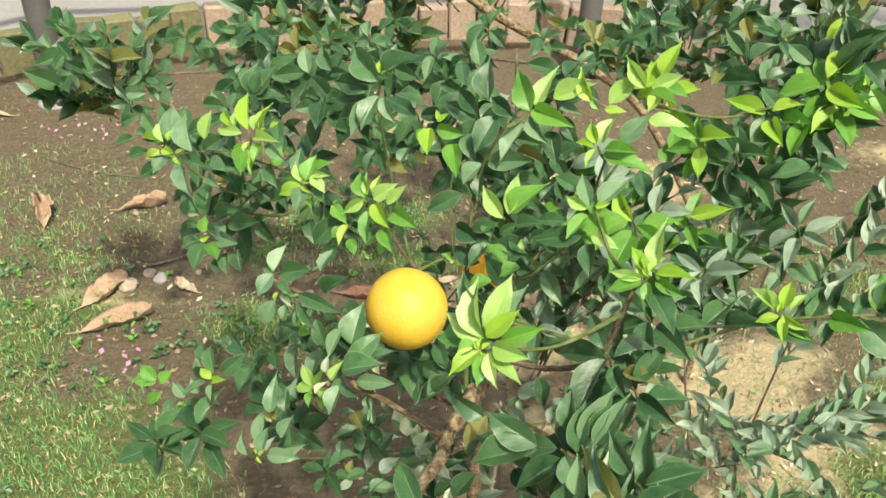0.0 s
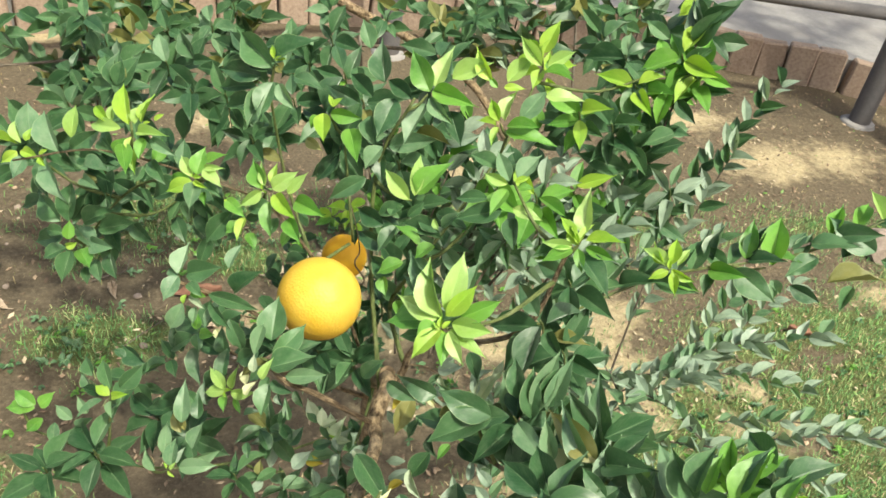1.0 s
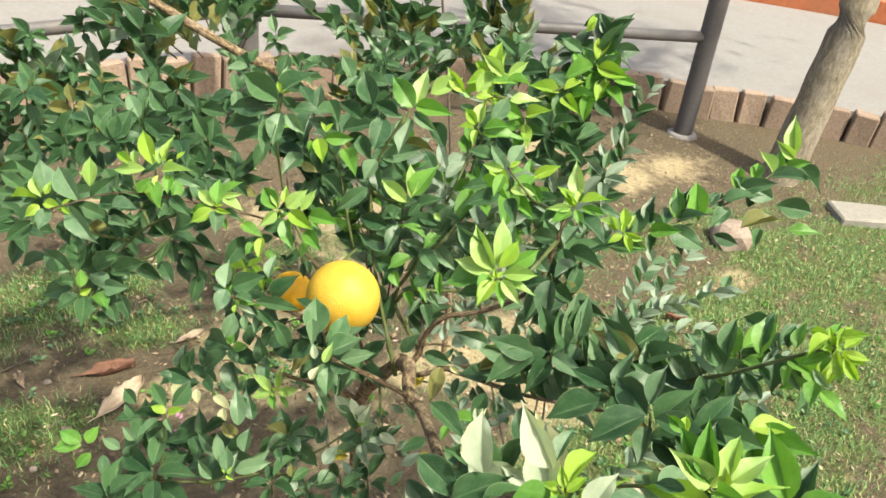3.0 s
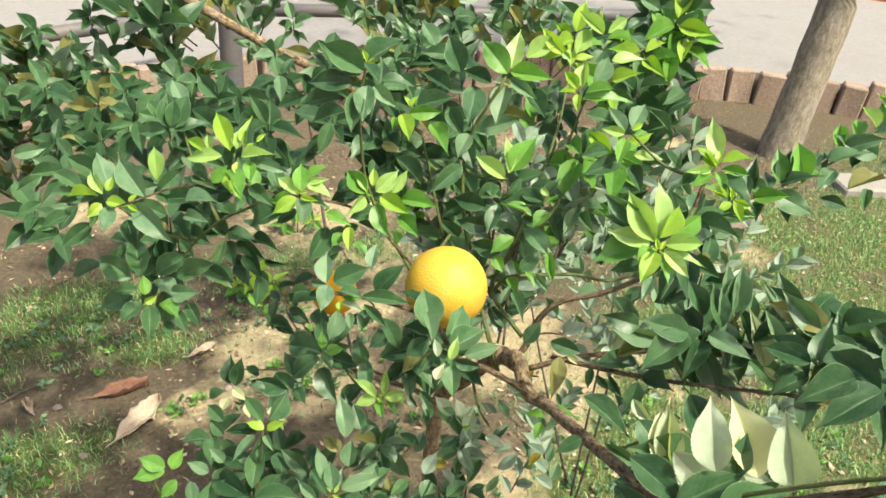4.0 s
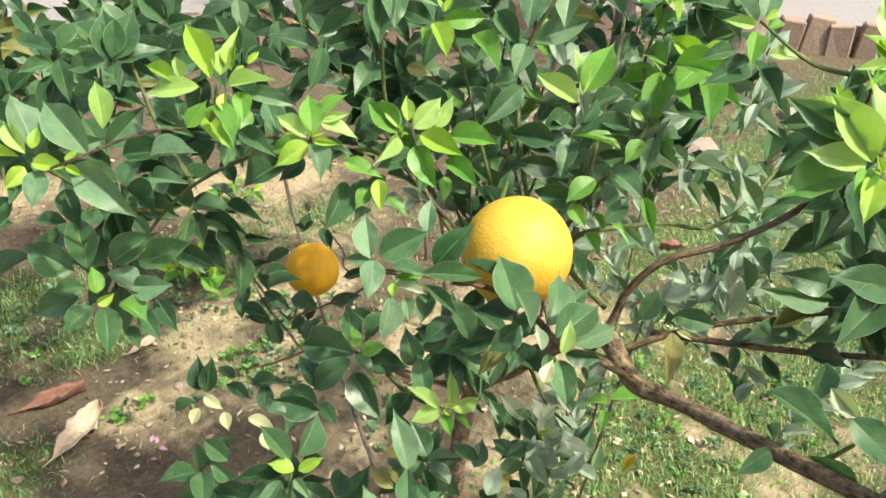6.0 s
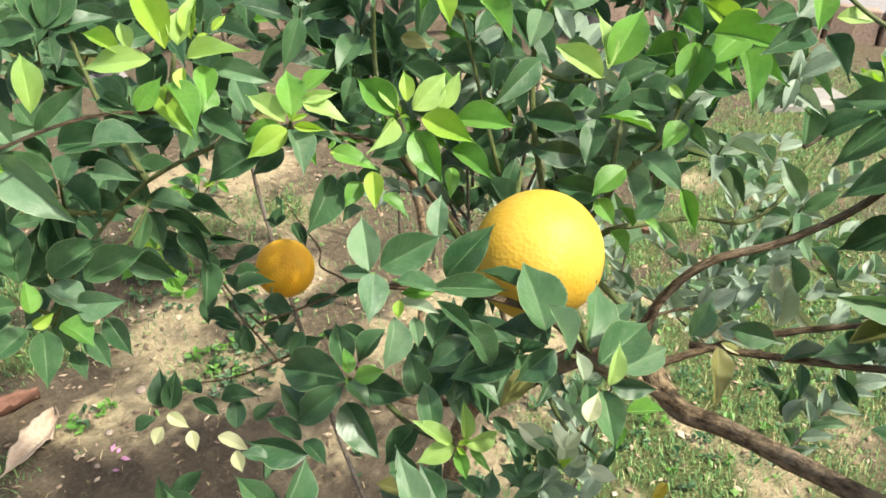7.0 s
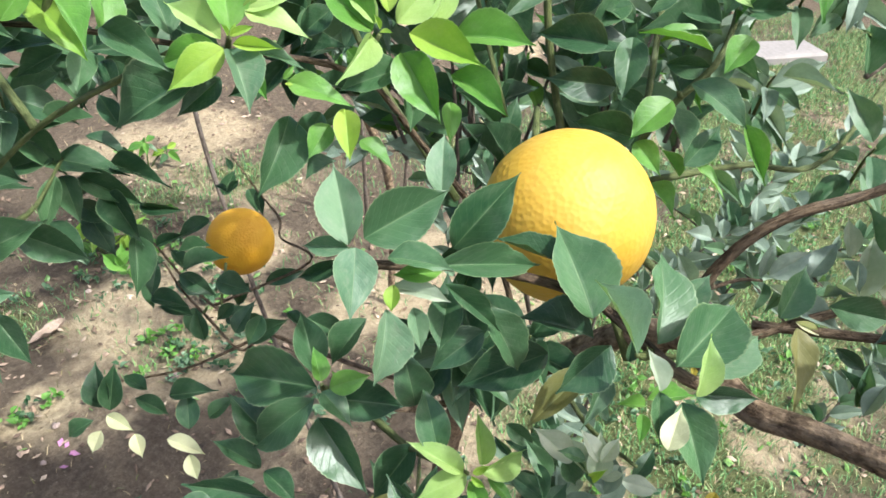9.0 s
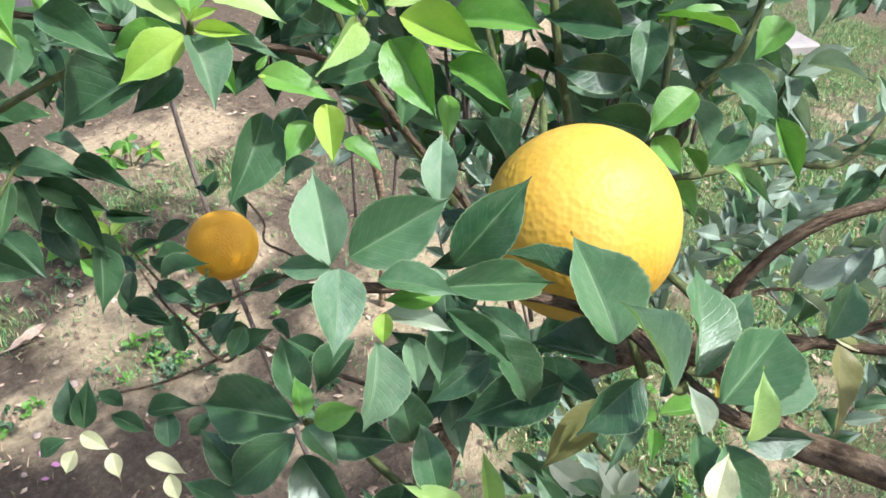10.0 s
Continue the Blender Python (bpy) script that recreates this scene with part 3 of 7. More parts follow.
bough("branch", [(0.05, 1.06, 0.705), (0.027, 1.064, 0.696), (0.017, 1.111, 0.716), (0.008, 1.141, 0.736), (0.003, 1.171, 0.762)], 0.0020, 0.0012)
bough("branch", [(0.051, 1.162, 0.682), (0.129, 1.076, 0.761), (0.124, 1.124, 0.769), (0.135, 1.143, 0.782), (0.136, 1.191, 0.797), (0.129, 1.227, 0.826)], 0.0018, 0.0009)
bough("branch", [(0.078, 0.614, 1.033), (0.095, 0.603, 1.039), (0.109, 0.595, 1.037)], 0.0014, 0.0009)


def shoot(x, y, z):
    """A leafy shoot: a green stem from the nearest older wood, to which its leaves belong."""
    tip = Vector((x, y, z))
    near = min(NODES, key=lambda q: (q - tip).length + (0.08 if q.z > tip.z else 0))
    mid = (near + tip) / 2 + Vector((0, 0, -0.12 * (tip - near).length))
    bm = bmesh.new()
    tube(bm, [near, mid, tip], 0.0024, 0.0011, 6, 5, 0.1, ORIGIN)
    return part("shoot", bm, TWIG, bush)


leaf_rng = random.Random(11)


def leaf(stem, tone, x, y, z, heading, pitch, centimetres, ratio):
    ob = new("leaf", leaf_mesh(tone, leaf_rng.randrange(len(LEAF_FORMS))))
    ob.parent = stem
    ob.matrix_parent_inverse = Matrix.Translation(-ORIGIN)
    ob.matrix_basis = leaf_frame(Vector((x, y, z)), heading, pitch, centimetres / 100, ratio * 1.0, leaf_rng, 1.0, 0.42)
    return ob


def blade(stem, tone, base, tip, ratio, turn=None, form=None):
    """A leaf from the foot of its blade to its point, its face to the light and the open side."""
    base, tip = Vector(base), Vector(tip)
    length, ax = (tip - base).length, (tip - base).normalized()
    hint = Vector((0, 0, 0.42)) + (OPEN_SIDE - base).normalized()
    nz = (hint - ax * hint.dot(ax)).normalized()
    nz = Matrix.Rotation(radians(leaf_rng.gauss(0, 16) if turn is None else turn), 3, ax) @ nz
    m = Matrix((ax.cross(nz) * length * ratio, ax * length, nz * length)).transposed().to_4x4()
    m.translation = base
    ob = new("leaf", leaf_mesh(tone, leaf_rng.randrange(len(LEAF_FORMS)) if form is None else form))
    ob.parent = stem
    ob.matrix_parent_inverse = Matrix.Translation(-ORIGIN)
    ob.matrix_basis = m
    return ob


def rosette(owner, tone, x, y, z, n, centimetres, slim=1.0):
    """A shoot tip seen end on: leaves that radiate from a short green stem, one mesh."""
    at = Vector((x, y, z))
    face = (Vector((0, 0, 0.9)) + (OPEN_SIDE - at).normalized()).normalized()
    u = face.orthogonal().normalized()
    w = face.cross(u)
    frames = {}
    turn = leaf_rng.uniform(0, 6.28)
    for i in range(n):
        a = turn + i * 2.4
        d = (u * math.cos(a) + w * math.sin(a)) * leaf_rng.uniform(0.8, 1.0) + face * leaf_rng.uniform(-0.45, 0.55) + Vector((0, 0, -0.15))
        d.normalize()
        base = at - face * 0.006 * i + d * 0.004
        m = leaf_frame(base, math.degrees(math.atan2(d.y, d.x)), math.degrees(math.asin(d.z)), centimetres / 100 * leaf_rng.uniform(0.75, 1.2), leaf_rng.uniform(0.38, 0.50) * slim, leaf_rng)
        m.translation -= Vector(owner.location)
        pick = tone if leaf_rng.random() < 0.72 else leaf_rng.choice((PALE, OLIVE, DARK)) if tone in (DARK, MATURE) and leaf_rng.random() < 0.28 else {"DARK": MATURE, "MATURE": DARK, "BRIGHT": YOUNG if i < 3 else MATURE, "PALE": MATURE, "YOUNG": BRIGHT, "OLIVE": DARK, "LIME": PALE, "GREY": PALE}[tone]
        frames.setdefault(pick, []).append((m, leaf_rng.randrange(6)))
    bm = bmesh.new()
    tube(bm, [at - face * 0.03 - Vector((0, 0, 0.012)), at - face * 0.015, at], 0.0014, 0.0008, 5, 3, 0.1, owner.location)
    stem = part("shoot", bm, TWIG, owner)
    for pick, fr in frames.items():
        ob = new("foliage", leaves_mesh("foliage", LEAF_MAT_JOINED[pick], fr))
        ob.parent = stem
        ob["kind"] = "stuff"
    return stem

bough("branch", [(0.118, 0.835, 0.25), (0.20, 1.20, 0.36), (0.205, 1.41, 0.66), (0.19, 1.45, 0.85), (0.17, 1.47, 1.05)], 0.0042, 0.0030, GREY_TWIG)
bough("branch", [(-0.060, 0.29, 1.155), (-0.035, 0.2, 1.25), (-0.026, 0.12, 1.325)], 0.0016, 0.0011, TWIG)

# hub of the nearest twig
sh = shoot(-0.144, 0.657, 1.134)
blade(sh, PALE, (-0.145, 0.657, 1.136), (-0.134, 0.681, 1.156), 0.53)
blade(sh, DARK, (-0.137, 0.658, 1.135), (-0.104, 0.646, 1.151), 0.58)
blade(sh, PALE, (-0.098, 0.657, 1.140), (-0.085, 0.671, 1.158), 0.48)
blade(sh, MATURE, (-0.094, 0.652, 1.115), (-0.066, 0.644, 1.146), 0.48)
blade(sh, MATURE, (-0.137, 0.644, 1.134), (-0.123, 0.623, 1.134), 0.44)
blade(sh, MATURE, (-0.118, 0.637, 1.126), (-0.070, 0.624, 1.112), 0.28)
blade(sh, BRIGHT, (-0.120, 0.632, 1.127), (-0.135, 0.644, 1.125), 0.42)
blade(sh, PALE, (-0.145, 0.653, 1.137), (-0.160, 0.637, 1.119), 0.60)
blade(sh, PALE, (-0.145, 0.657, 1.135), (-0.155, 0.673, 1.131), 0.42)
blade(sh, DARK, (-0.144, 0.659, 1.127), (-0.156, 0.676, 1.114), 0.28)
blade(sh, UNDER, (-0.136, 0.642, 1.121), (-0.122, 0.624, 1.118), 0.32)
blade(sh, PALE, (-0.142, 0.638, 1.116), (-0.155, 0.629, 1.091), 0.60)
blade(sh, YOUNG, (-0.138, 0.639, 1.125), (-0.142, 0.635, 1.116), 0.60)
blade(sh, PALE, (-0.130, 0.636, 1.112), (-0.134, 0.626, 1.098), 0.50)
blade(sh, MATURE, (-0.118, 0.632, 1.120), (-0.099, 0.617, 1.096), 0.28)
blade(sh, MATURE, (-0.110, 0.637, 1.108), (-0.124, 0.626, 1.092), 0.60)
blade(sh, DARK, (-0.100, 0.626, 1.103), (-0.087, 0.614, 1.069), 0.44)
blade(sh, DARK, (-0.056, 0.599, 1.081), (-0.078, 0.626, 1.086), 0.51)
blade(sh, DARK, (-0.060, 0.618, 1.061), (-0.097, 0.640, 1.045), 0.50)
blade(sh, DARK, (-0.075, 0.645, 1.064), (-0.101, 0.654, 1.046), 0.50)

# twig under the fruit
sh = shoot(-0.074, 0.569, 1.103)
blade(sh, MATURE, (-0.062, 0.598, 1.096), (-0.052, 0.633, 1.122), 0.66, 6, 0)
blade(sh, DARK, (-0.058, 0.618, 1.110), (-0.069, 0.651, 1.111), 0.41)
blade(sh, PALE, (-0.080, 0.566, 1.109), (-0.069, 0.597, 1.120), 0.39)
blade(sh, MATURE, (-0.063, 0.567, 1.104), (-0.029, 0.594, 1.120), 0.43)
blade(sh, PALE, (-0.041, 0.576, 1.100), (-0.016, 0.574, 1.113), 0.47)
blade(sh, MATURE, (-0.067, 0.555, 1.103), (-0.024, 0.557, 1.112), 0.56)
blade(sh, PALE, (-0.053, 0.552, 1.093), (-0.014, 0.547, 1.096), 0.38)
blade(sh, DARK, (-0.066, 0.546, 1.095), (-0.048, 0.528, 1.095), 0.48)
blade(sh, UNDER, (-0.082, 0.552, 1.102), (-0.080, 0.563, 1.115), 0.49)
blade(sh, LIME, (-0.076, 0.541, 1.104), (-0.064, 0.548, 1.123), 0.40)
blade(sh, CREAM, (-0.091, 0.539, 1.088), (-0.079, 0.544, 1.099), 0.60)
blade(sh, MATURE, (-0.067, 0.549, 1.089), (-0.077, 0.527, 1.068), 0.55)
blade(sh, MATURE, (-0.067, 0.559, 1.087), (-0.077, 0.548, 1.073), 0.50)
blade(sh, DARK, (-0.075, 0.580, 1.101), (-0.096, 0.587, 1.082), 0.60)
blade(sh, OLIVE, (-0.063, 0.594, 1.071), (-0.092, 0.601, 1.047), 0.36)
blade(sh, DARK, (-0.066, 0.583, 1.078), (-0.086, 0.578, 1.062), 0.41)
blade(sh, DARK, (-0.073, 0.572, 1.097), (-0.069, 0.575, 1.105), 0.50)

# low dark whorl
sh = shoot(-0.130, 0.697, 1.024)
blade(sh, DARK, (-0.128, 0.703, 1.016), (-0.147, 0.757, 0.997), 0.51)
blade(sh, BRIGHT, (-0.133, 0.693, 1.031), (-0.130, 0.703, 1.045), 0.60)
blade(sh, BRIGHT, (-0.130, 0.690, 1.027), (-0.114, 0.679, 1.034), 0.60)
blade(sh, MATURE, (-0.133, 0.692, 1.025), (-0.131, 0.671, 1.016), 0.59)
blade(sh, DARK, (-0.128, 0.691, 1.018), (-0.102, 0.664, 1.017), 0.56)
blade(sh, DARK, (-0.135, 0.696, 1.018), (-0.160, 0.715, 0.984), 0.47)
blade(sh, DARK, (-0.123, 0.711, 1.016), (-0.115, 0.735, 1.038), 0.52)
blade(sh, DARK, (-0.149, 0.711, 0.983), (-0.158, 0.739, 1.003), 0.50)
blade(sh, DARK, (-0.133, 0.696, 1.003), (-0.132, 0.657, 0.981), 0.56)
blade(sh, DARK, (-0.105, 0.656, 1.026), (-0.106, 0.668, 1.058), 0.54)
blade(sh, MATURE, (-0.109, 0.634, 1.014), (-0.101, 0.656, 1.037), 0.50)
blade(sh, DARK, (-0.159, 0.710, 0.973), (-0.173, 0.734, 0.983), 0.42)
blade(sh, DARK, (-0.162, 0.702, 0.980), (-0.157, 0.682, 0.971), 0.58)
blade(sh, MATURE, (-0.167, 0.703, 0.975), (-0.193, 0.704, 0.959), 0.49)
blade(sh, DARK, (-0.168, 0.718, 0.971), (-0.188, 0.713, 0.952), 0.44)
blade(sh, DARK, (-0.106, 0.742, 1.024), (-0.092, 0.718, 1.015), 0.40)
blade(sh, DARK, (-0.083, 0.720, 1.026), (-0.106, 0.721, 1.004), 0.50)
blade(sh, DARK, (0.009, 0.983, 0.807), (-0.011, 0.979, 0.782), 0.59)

# low young whorl
sh = shoot(-0.103, 0.620, 1.009)
blade(sh, LIME, (-0.106, 0.621, 1.011), (-0.121, 0.644, 1.023), 0.41)
blade(sh, LIME, (-0.100, 0.615, 1.017), (-0.092, 0.629, 1.037), 0.35)
blade(sh, LIME, (-0.101, 0.614, 1.013), (-0.075, 0.610, 1.014), 0.44)
blade(sh, LIME, (-0.105, 0.619, 1.010), (-0.127, 0.629, 1.001), 0.55)
blade(sh, BRIGHT, (-0.105, 0.617, 1.008), (-0.109, 0.601, 0.998), 0.50)
blade(sh, BRIGHT, (-0.097, 0.613, 1.008), (-0.092, 0.596, 0.997), 0.29)
blade(sh, YOUNG, (-0.106, 0.615, 1.016), (-0.098, 0.611, 1.019), 0.40)
blade(sh, YOUNG, (-0.107, 0.615, 1.015), (-0.104, 0.608, 1.011), 0.39)
blade(sh, MATURE, (-0.124, 0.626, 0.985), (-0.127, 0.650, 0.999), 0.46)
blade(sh, DARK, (-0.102, 0.657, 0.996), (-0.130, 0.656, 0.976), 0.52)
blade(sh, UNDER, (-0.011, 0.620, 0.947), (-0.018, 0.647, 0.959), 0.50)
blade(sh, UNDER, (-0.006, 0.607, 0.955), (-0.005, 0.624, 0.968), 0.54)
blade(sh, UNDER, (-0.005, 0.606, 0.955), (0.010, 0.606, 0.965), 0.50)
blade(sh, MATURE, (-0.011, 0.612, 0.956), (-0.021, 0.626, 0.959), 0.49)
blade(sh, MATURE, (-0.041, 0.614, 0.962), (-0.044, 0.634, 0.980), 0.40)
blade(sh, DARK, (-0.045, 0.625, 0.969), (-0.050, 0.609, 0.954), 0.40)
blade(sh, MATURE, (-0.031, 0.656, 0.962), (-0.023, 0.638, 0.952), 0.49)
blade(sh, DARK, (-0.049, 0.649, 0.971), (-0.045, 0.635, 0.961), 0.49)

# young whorl
sh = shoot(-0.126, 0.765, 1.177)
blade(sh, LIME, (-0.129, 0.767, 1.176), (-0.140, 0.794, 1.186), 0.45)
blade(sh, BRIGHT, (-0.125, 0.766, 1.179), (-0.115, 0.788, 1.200), 0.59)
blade(sh, BRIGHT, (-0.131, 0.767, 1.173), (-0.153, 0.781, 1.164), 0.59)
blade(sh, YOUNG, (-0.130, 0.764, 1.173), (-0.157, 0.767, 1.158), 0.50)
blade(sh, PALE, (-0.127, 0.764, 1.172), (-0.134, 0.739, 1.153), 0.56)
blade(sh, YOUNG, (-0.128, 0.759, 1.176), (-0.114, 0.744, 1.176), 0.29)
blade(sh, LIME, (-0.117, 0.766, 1.187), (-0.100, 0.741, 1.178), 0.44)
blade(sh, LIME, (-0.118, 0.767, 1.187), (-0.096, 0.757, 1.192), 0.32)
blade(sh, MATURE, (-0.140, 0.792, 1.172), (-0.136, 0.819, 1.192), 0.52)
blade(sh, DARK, (-0.133, 0.778, 1.156), (-0.172, 0.790, 1.135), 0.60)
blade(sh, DARK, (-0.127, 0.774, 1.155), (-0.150, 0.774, 1.142), 0.49)
blade(sh, MATURE, (-0.117, 0.767, 1.170), (-0.101, 0.744, 1.163), 0.39)
blade(sh, YOUNG, (-0.128, 0.761, 1.179), (-0.124, 0.762, 1.184), 0.34)
blade(sh, YOUNG, (-0.128, 0.761, 1.179), (-0.119, 0.756, 1.183), 0.34)
blade(sh, YOUNG, (-0.129, 0.761, 1.179), (-0.129, 0.766, 1.183), 0.31)
blade(sh, BRIGHT, (-0.118, 0.765, 1.159), (-0.118, 0.750, 1.150), 0.44)
blade(sh, BRIGHT, (-0.114, 0.770, 1.192), (-0.093, 0.767, 1.203), 0.49)
blade(sh, YOUNG, (-0.192, 0.808, 1.195), (-0.185, 0.772, 1.177), 0.44)
blade(sh, BRIGHT, (-0.167, 0.797, 1.176), (-0.158, 0.814, 1.195), 0.55)
blade(sh, MATURE, (-0.169, 0.802, 1.170), (-0.150, 0.794, 1.180), 0.49)
blade(sh, MATURE, (-0.178, 0.793, 1.174), (-0.188, 0.782, 1.160), 0.60)
blade(sh, PALE, (-0.236, 0.792, 1.177), (-0.209, 0.774, 1.180), 0.56)
blade(sh, PALE, (-0.238, 0.789, 1.163), (-0.219, 0.767, 1.162), 0.44)
blade(sh, DARK, (-0.206, 0.816, 1.172), (-0.184, 0.798, 1.176), 0.38)
blade(sh, DARK, (-0.182, 0.806, 1.169), (-0.202, 0.810, 1.160), 0.50)
blade(sh, MATURE, (-0.210, 0.804, 1.190), (-0.218, 0.830, 1.201), 0.44)
blade(sh, BRIGHT, (-0.206, 0.798, 1.189), (-0.187, 0.802, 1.205), 0.50)
blade(sh, DARK, (-0.149, 0.827, 1.171), (-0.142, 0.809, 1.161), 0.54)
blade(sh, DARK, (-0.161, 0.825, 1.174), (-0.162, 0.851, 1.189), 0.49)
blade(sh, DARK, (-0.156, 0.831, 1.150), (-0.159, 0.814, 1.137), 0.44)

# bright whorl
sh = shoot(-0.056, 0.748, 1.169)
blade(sh, LIME, (-0.057, 0.750, 1.174), (-0.059, 0.774, 1.190), 0.37)
blade(sh, YOUNG, (-0.051, 0.748, 1.179), (-0.043, 0.763, 1.194), 0.44)
blade(sh, BRIGHT, (-0.058, 0.751, 1.170), (-0.067, 0.783, 1.187), 0.55)
blade(sh, LIME, (-0.061, 0.748, 1.170), (-0.085, 0.744, 1.152), 0.45)
blade(sh, LIME, (-0.050, 0.743, 1.175), (-0.023, 0.743, 1.196), 0.53)
blade(sh, LIME, (-0.035, 0.734, 1.174), (-0.014, 0.740, 1.196), 0.38)
blade(sh, YOUNG, (-0.048, 0.736, 1.172), (-0.030, 0.702, 1.163), 0.45)
blade(sh, BRIGHT, (-0.028, 0.727, 1.169), (-0.000, 0.698, 1.168), 0.50)
blade(sh, BRIGHT, (-0.052, 0.736, 1.163), (-0.055, 0.703, 1.140), 0.52)
blade(sh, BRIGHT, (-0.035, 0.719, 1.154), (-0.025, 0.689, 1.141), 0.49)
blade(sh, MATURE, (-0.049, 0.738, 1.154), (-0.076, 0.755, 1.142), 0.54)
blade(sh, BRIGHT, (-0.096, 0.767, 1.148), (-0.077, 0.740, 1.140), 0.43)
blade(sh, YOUNG, (-0.078, 0.746, 1.137), (-0.088, 0.729, 1.119), 0.49)
blade(sh, BRIGHT, (-0.083, 0.752, 1.128), (-0.099, 0.748, 1.115), 0.60)
blade(sh, BRIGHT, (-0.075, 0.738, 1.123), (-0.069, 0.719, 1.113), 0.58)
blade(sh, MATURE, (-0.084, 0.745, 1.111), (-0.099, 0.751, 1.102), 0.60)
blade(sh, DARK, (-0.091, 0.774, 1.126), (-0.120, 0.761, 1.095), 0.54)
blade(sh, DARK, (-0.076, 0.768, 1.126), (-0.096, 0.763, 1.106), 0.49)
blade(sh, DARK, (-0.062, 0.759, 1.132), (-0.048, 0.741, 1.127), 0.42)
blade(sh, MATURE, (-0.044, 0.735, 1.143), (-0.055, 0.724, 1.127), 0.60)
blade(sh, BRIGHT, (-0.033, 0.720, 1.139), (-0.043, 0.708, 1.123), 0.47)
blade(sh, DARK, (-0.057, 0.784, 1.171), (-0.075, 0.789, 1.157), 0.60)
blade(sh, YOUNG, (-0.061, 0.742, 1.173), (-0.056, 0.738, 1.173), 0.34)
blade(sh, YOUNG, (-0.060, 0.743, 1.174), (-0.060, 0.748, 1.180), 0.33)
blade(sh, BRIGHT, (-0.097, 0.769, 1.149), (-0.091, 0.768, 1.155), 0.40)
blade(sh, YOUNG, (-0.098, 0.766, 1.148), (-0.095, 0.761, 1.146), 0.39)
blade(sh, DARK, (-0.069, 0.792, 1.148), (-0.050, 0.776, 1.152), 0.50)
blade(sh, DARK, (-0.060, 0.762, 1.127), (-0.078, 0.771, 1.118), 0.50)
blade(sh, MATURE, (-0.016, 0.716, 1.144), (-0.023, 0.732, 1.153), 0.50)

# shoot beside the fruit
sh = shoot(0.098, 0.671, 1.129)
blade(sh, DARK, (0.062, 0.699, 1.155), (0.038, 0.732, 1.156), 0.52)
blade(sh, DARK, (0.044, 0.725, 1.197), (0.005, 0.729, 1.168), 0.39)
blade(sh, MATURE, (0.077, 0.695, 1.166), (0.069, 0.717, 1.172), 0.60)
blade(sh, DARK, (0.074, 0.692, 1.159), (0.052, 0.677, 1.133), 0.47)
blade(sh, DARK, (0.066, 0.691, 1.133), (0.039, 0.720, 1.134), 0.49)
blade(sh, MATURE, (0.072, 0.676, 1.106), (0.051, 0.708, 1.110), 0.55)
blade(sh, BRIGHT, (0.077, 0.662, 1.133), (0.051, 0.667, 1.115), 0.60)
blade(sh, BRIGHT, (0.059, 0.668, 1.111), (0.059, 0.648, 1.099), 0.60)
blade(sh, MATURE, (0.078, 0.646, 1.100), (0.105, 0.644, 1.119), 0.47)
blade(sh, BRIGHT, (0.089, 0.652, 1.161), (0.067, 0.685, 1.165), 0.42)
blade(sh, BRIGHT, (0.101, 0.639, 1.170), (0.081, 0.640, 1.154), 0.60)
blade(sh, MATURE, (0.088, 0.659, 1.141), (0.099, 0.627, 1.124), 0.52)
blade(sh, BRIGHT, (0.101, 0.630, 1.125), (0.092, 0.605, 1.102), 0.31)
blade(sh, BRIGHT, (0.083, 0.642, 1.101), (0.084, 0.620, 1.088), 0.36)
blade(sh, PALE, (0.096, 0.639, 1.094), (0.101, 0.616, 1.080), 0.32)
blade(sh, DARK, (0.111, 0.663, 1.169), (0.095, 0.688, 1.174), 0.50)
blade(sh, MATURE, (0.100, 0.676, 1.118), (0.093, 0.652, 1.096), 0.54)
blade(sh, BRIGHT, (0.077, 0.663, 1.081), (0.077, 0.642, 1.067), 0.55)
blade(sh, DARK, (0.107, 0.688, 1.138), (0.126, 0.668, 1.138), 0.49)
blade(sh, MATURE, (0.084, 0.692, 1.170), (0.102, 0.695, 1.186), 0.45)
blade(sh, DARK, (0.079, 0.736, 1.157), (0.099, 0.738, 1.173), 0.54)
blade(sh, MATURE, (0.114, 0.664, 1.173), (0.135, 0.667, 1.192), 0.44)
blade(sh, LIME, (0.102, 0.658, 1.190), (0.105, 0.645, 1.183), 0.45)
blade(sh, DARK, (0.097, 0.709, 1.114), (0.108, 0.688, 1.104), 0.50)
blade(sh, BRIGHT, (0.082, 0.649, 1.090), (0.080, 0.664, 1.103), 0.40)

# twigs beyond the branch; their grey and under tones have sky sheen painted in
sh = shoot(0.135, 0.559, 1.036)
blade(sh, UNDER, (0.142, 0.551, 1.035), (0.165, 0.563, 1.064), 0.45)
blade(sh, UNDER, (0.165, 0.570, 1.043), (0.177, 0.583, 1.061), 0.41)
blade(sh, PALE, (0.176, 0.559, 1.044), (0.188, 0.578, 1.068), 0.40)
blade(sh, GREY, (0.109, 0.592, 1.042), (0.133, 0.581, 1.056), 0.50)
blade(sh, GREY, (0.102, 0.575, 1.036), (0.116, 0.546, 1.027), 0.53)
blade(sh, OLIVE, (0.075, 0.558, 1.044), (0.054, 0.538, 1.009), 0.42)
blade(sh, CREAM, (0.093, 0.565, 1.034), (0.102, 0.550, 1.028), 0.32)
blade(sh, DARK, (0.128, 0.510, 1.049), (0.101, 0.527, 1.039), 0.45)
blade(sh, GREY, (0.143, 0.567, 1.053), (0.139, 0.551, 1.039), 0.50)
blade(sh, GREY, (0.143, 0.581, 1.032), (0.166, 0.579, 1.050), 0.57)
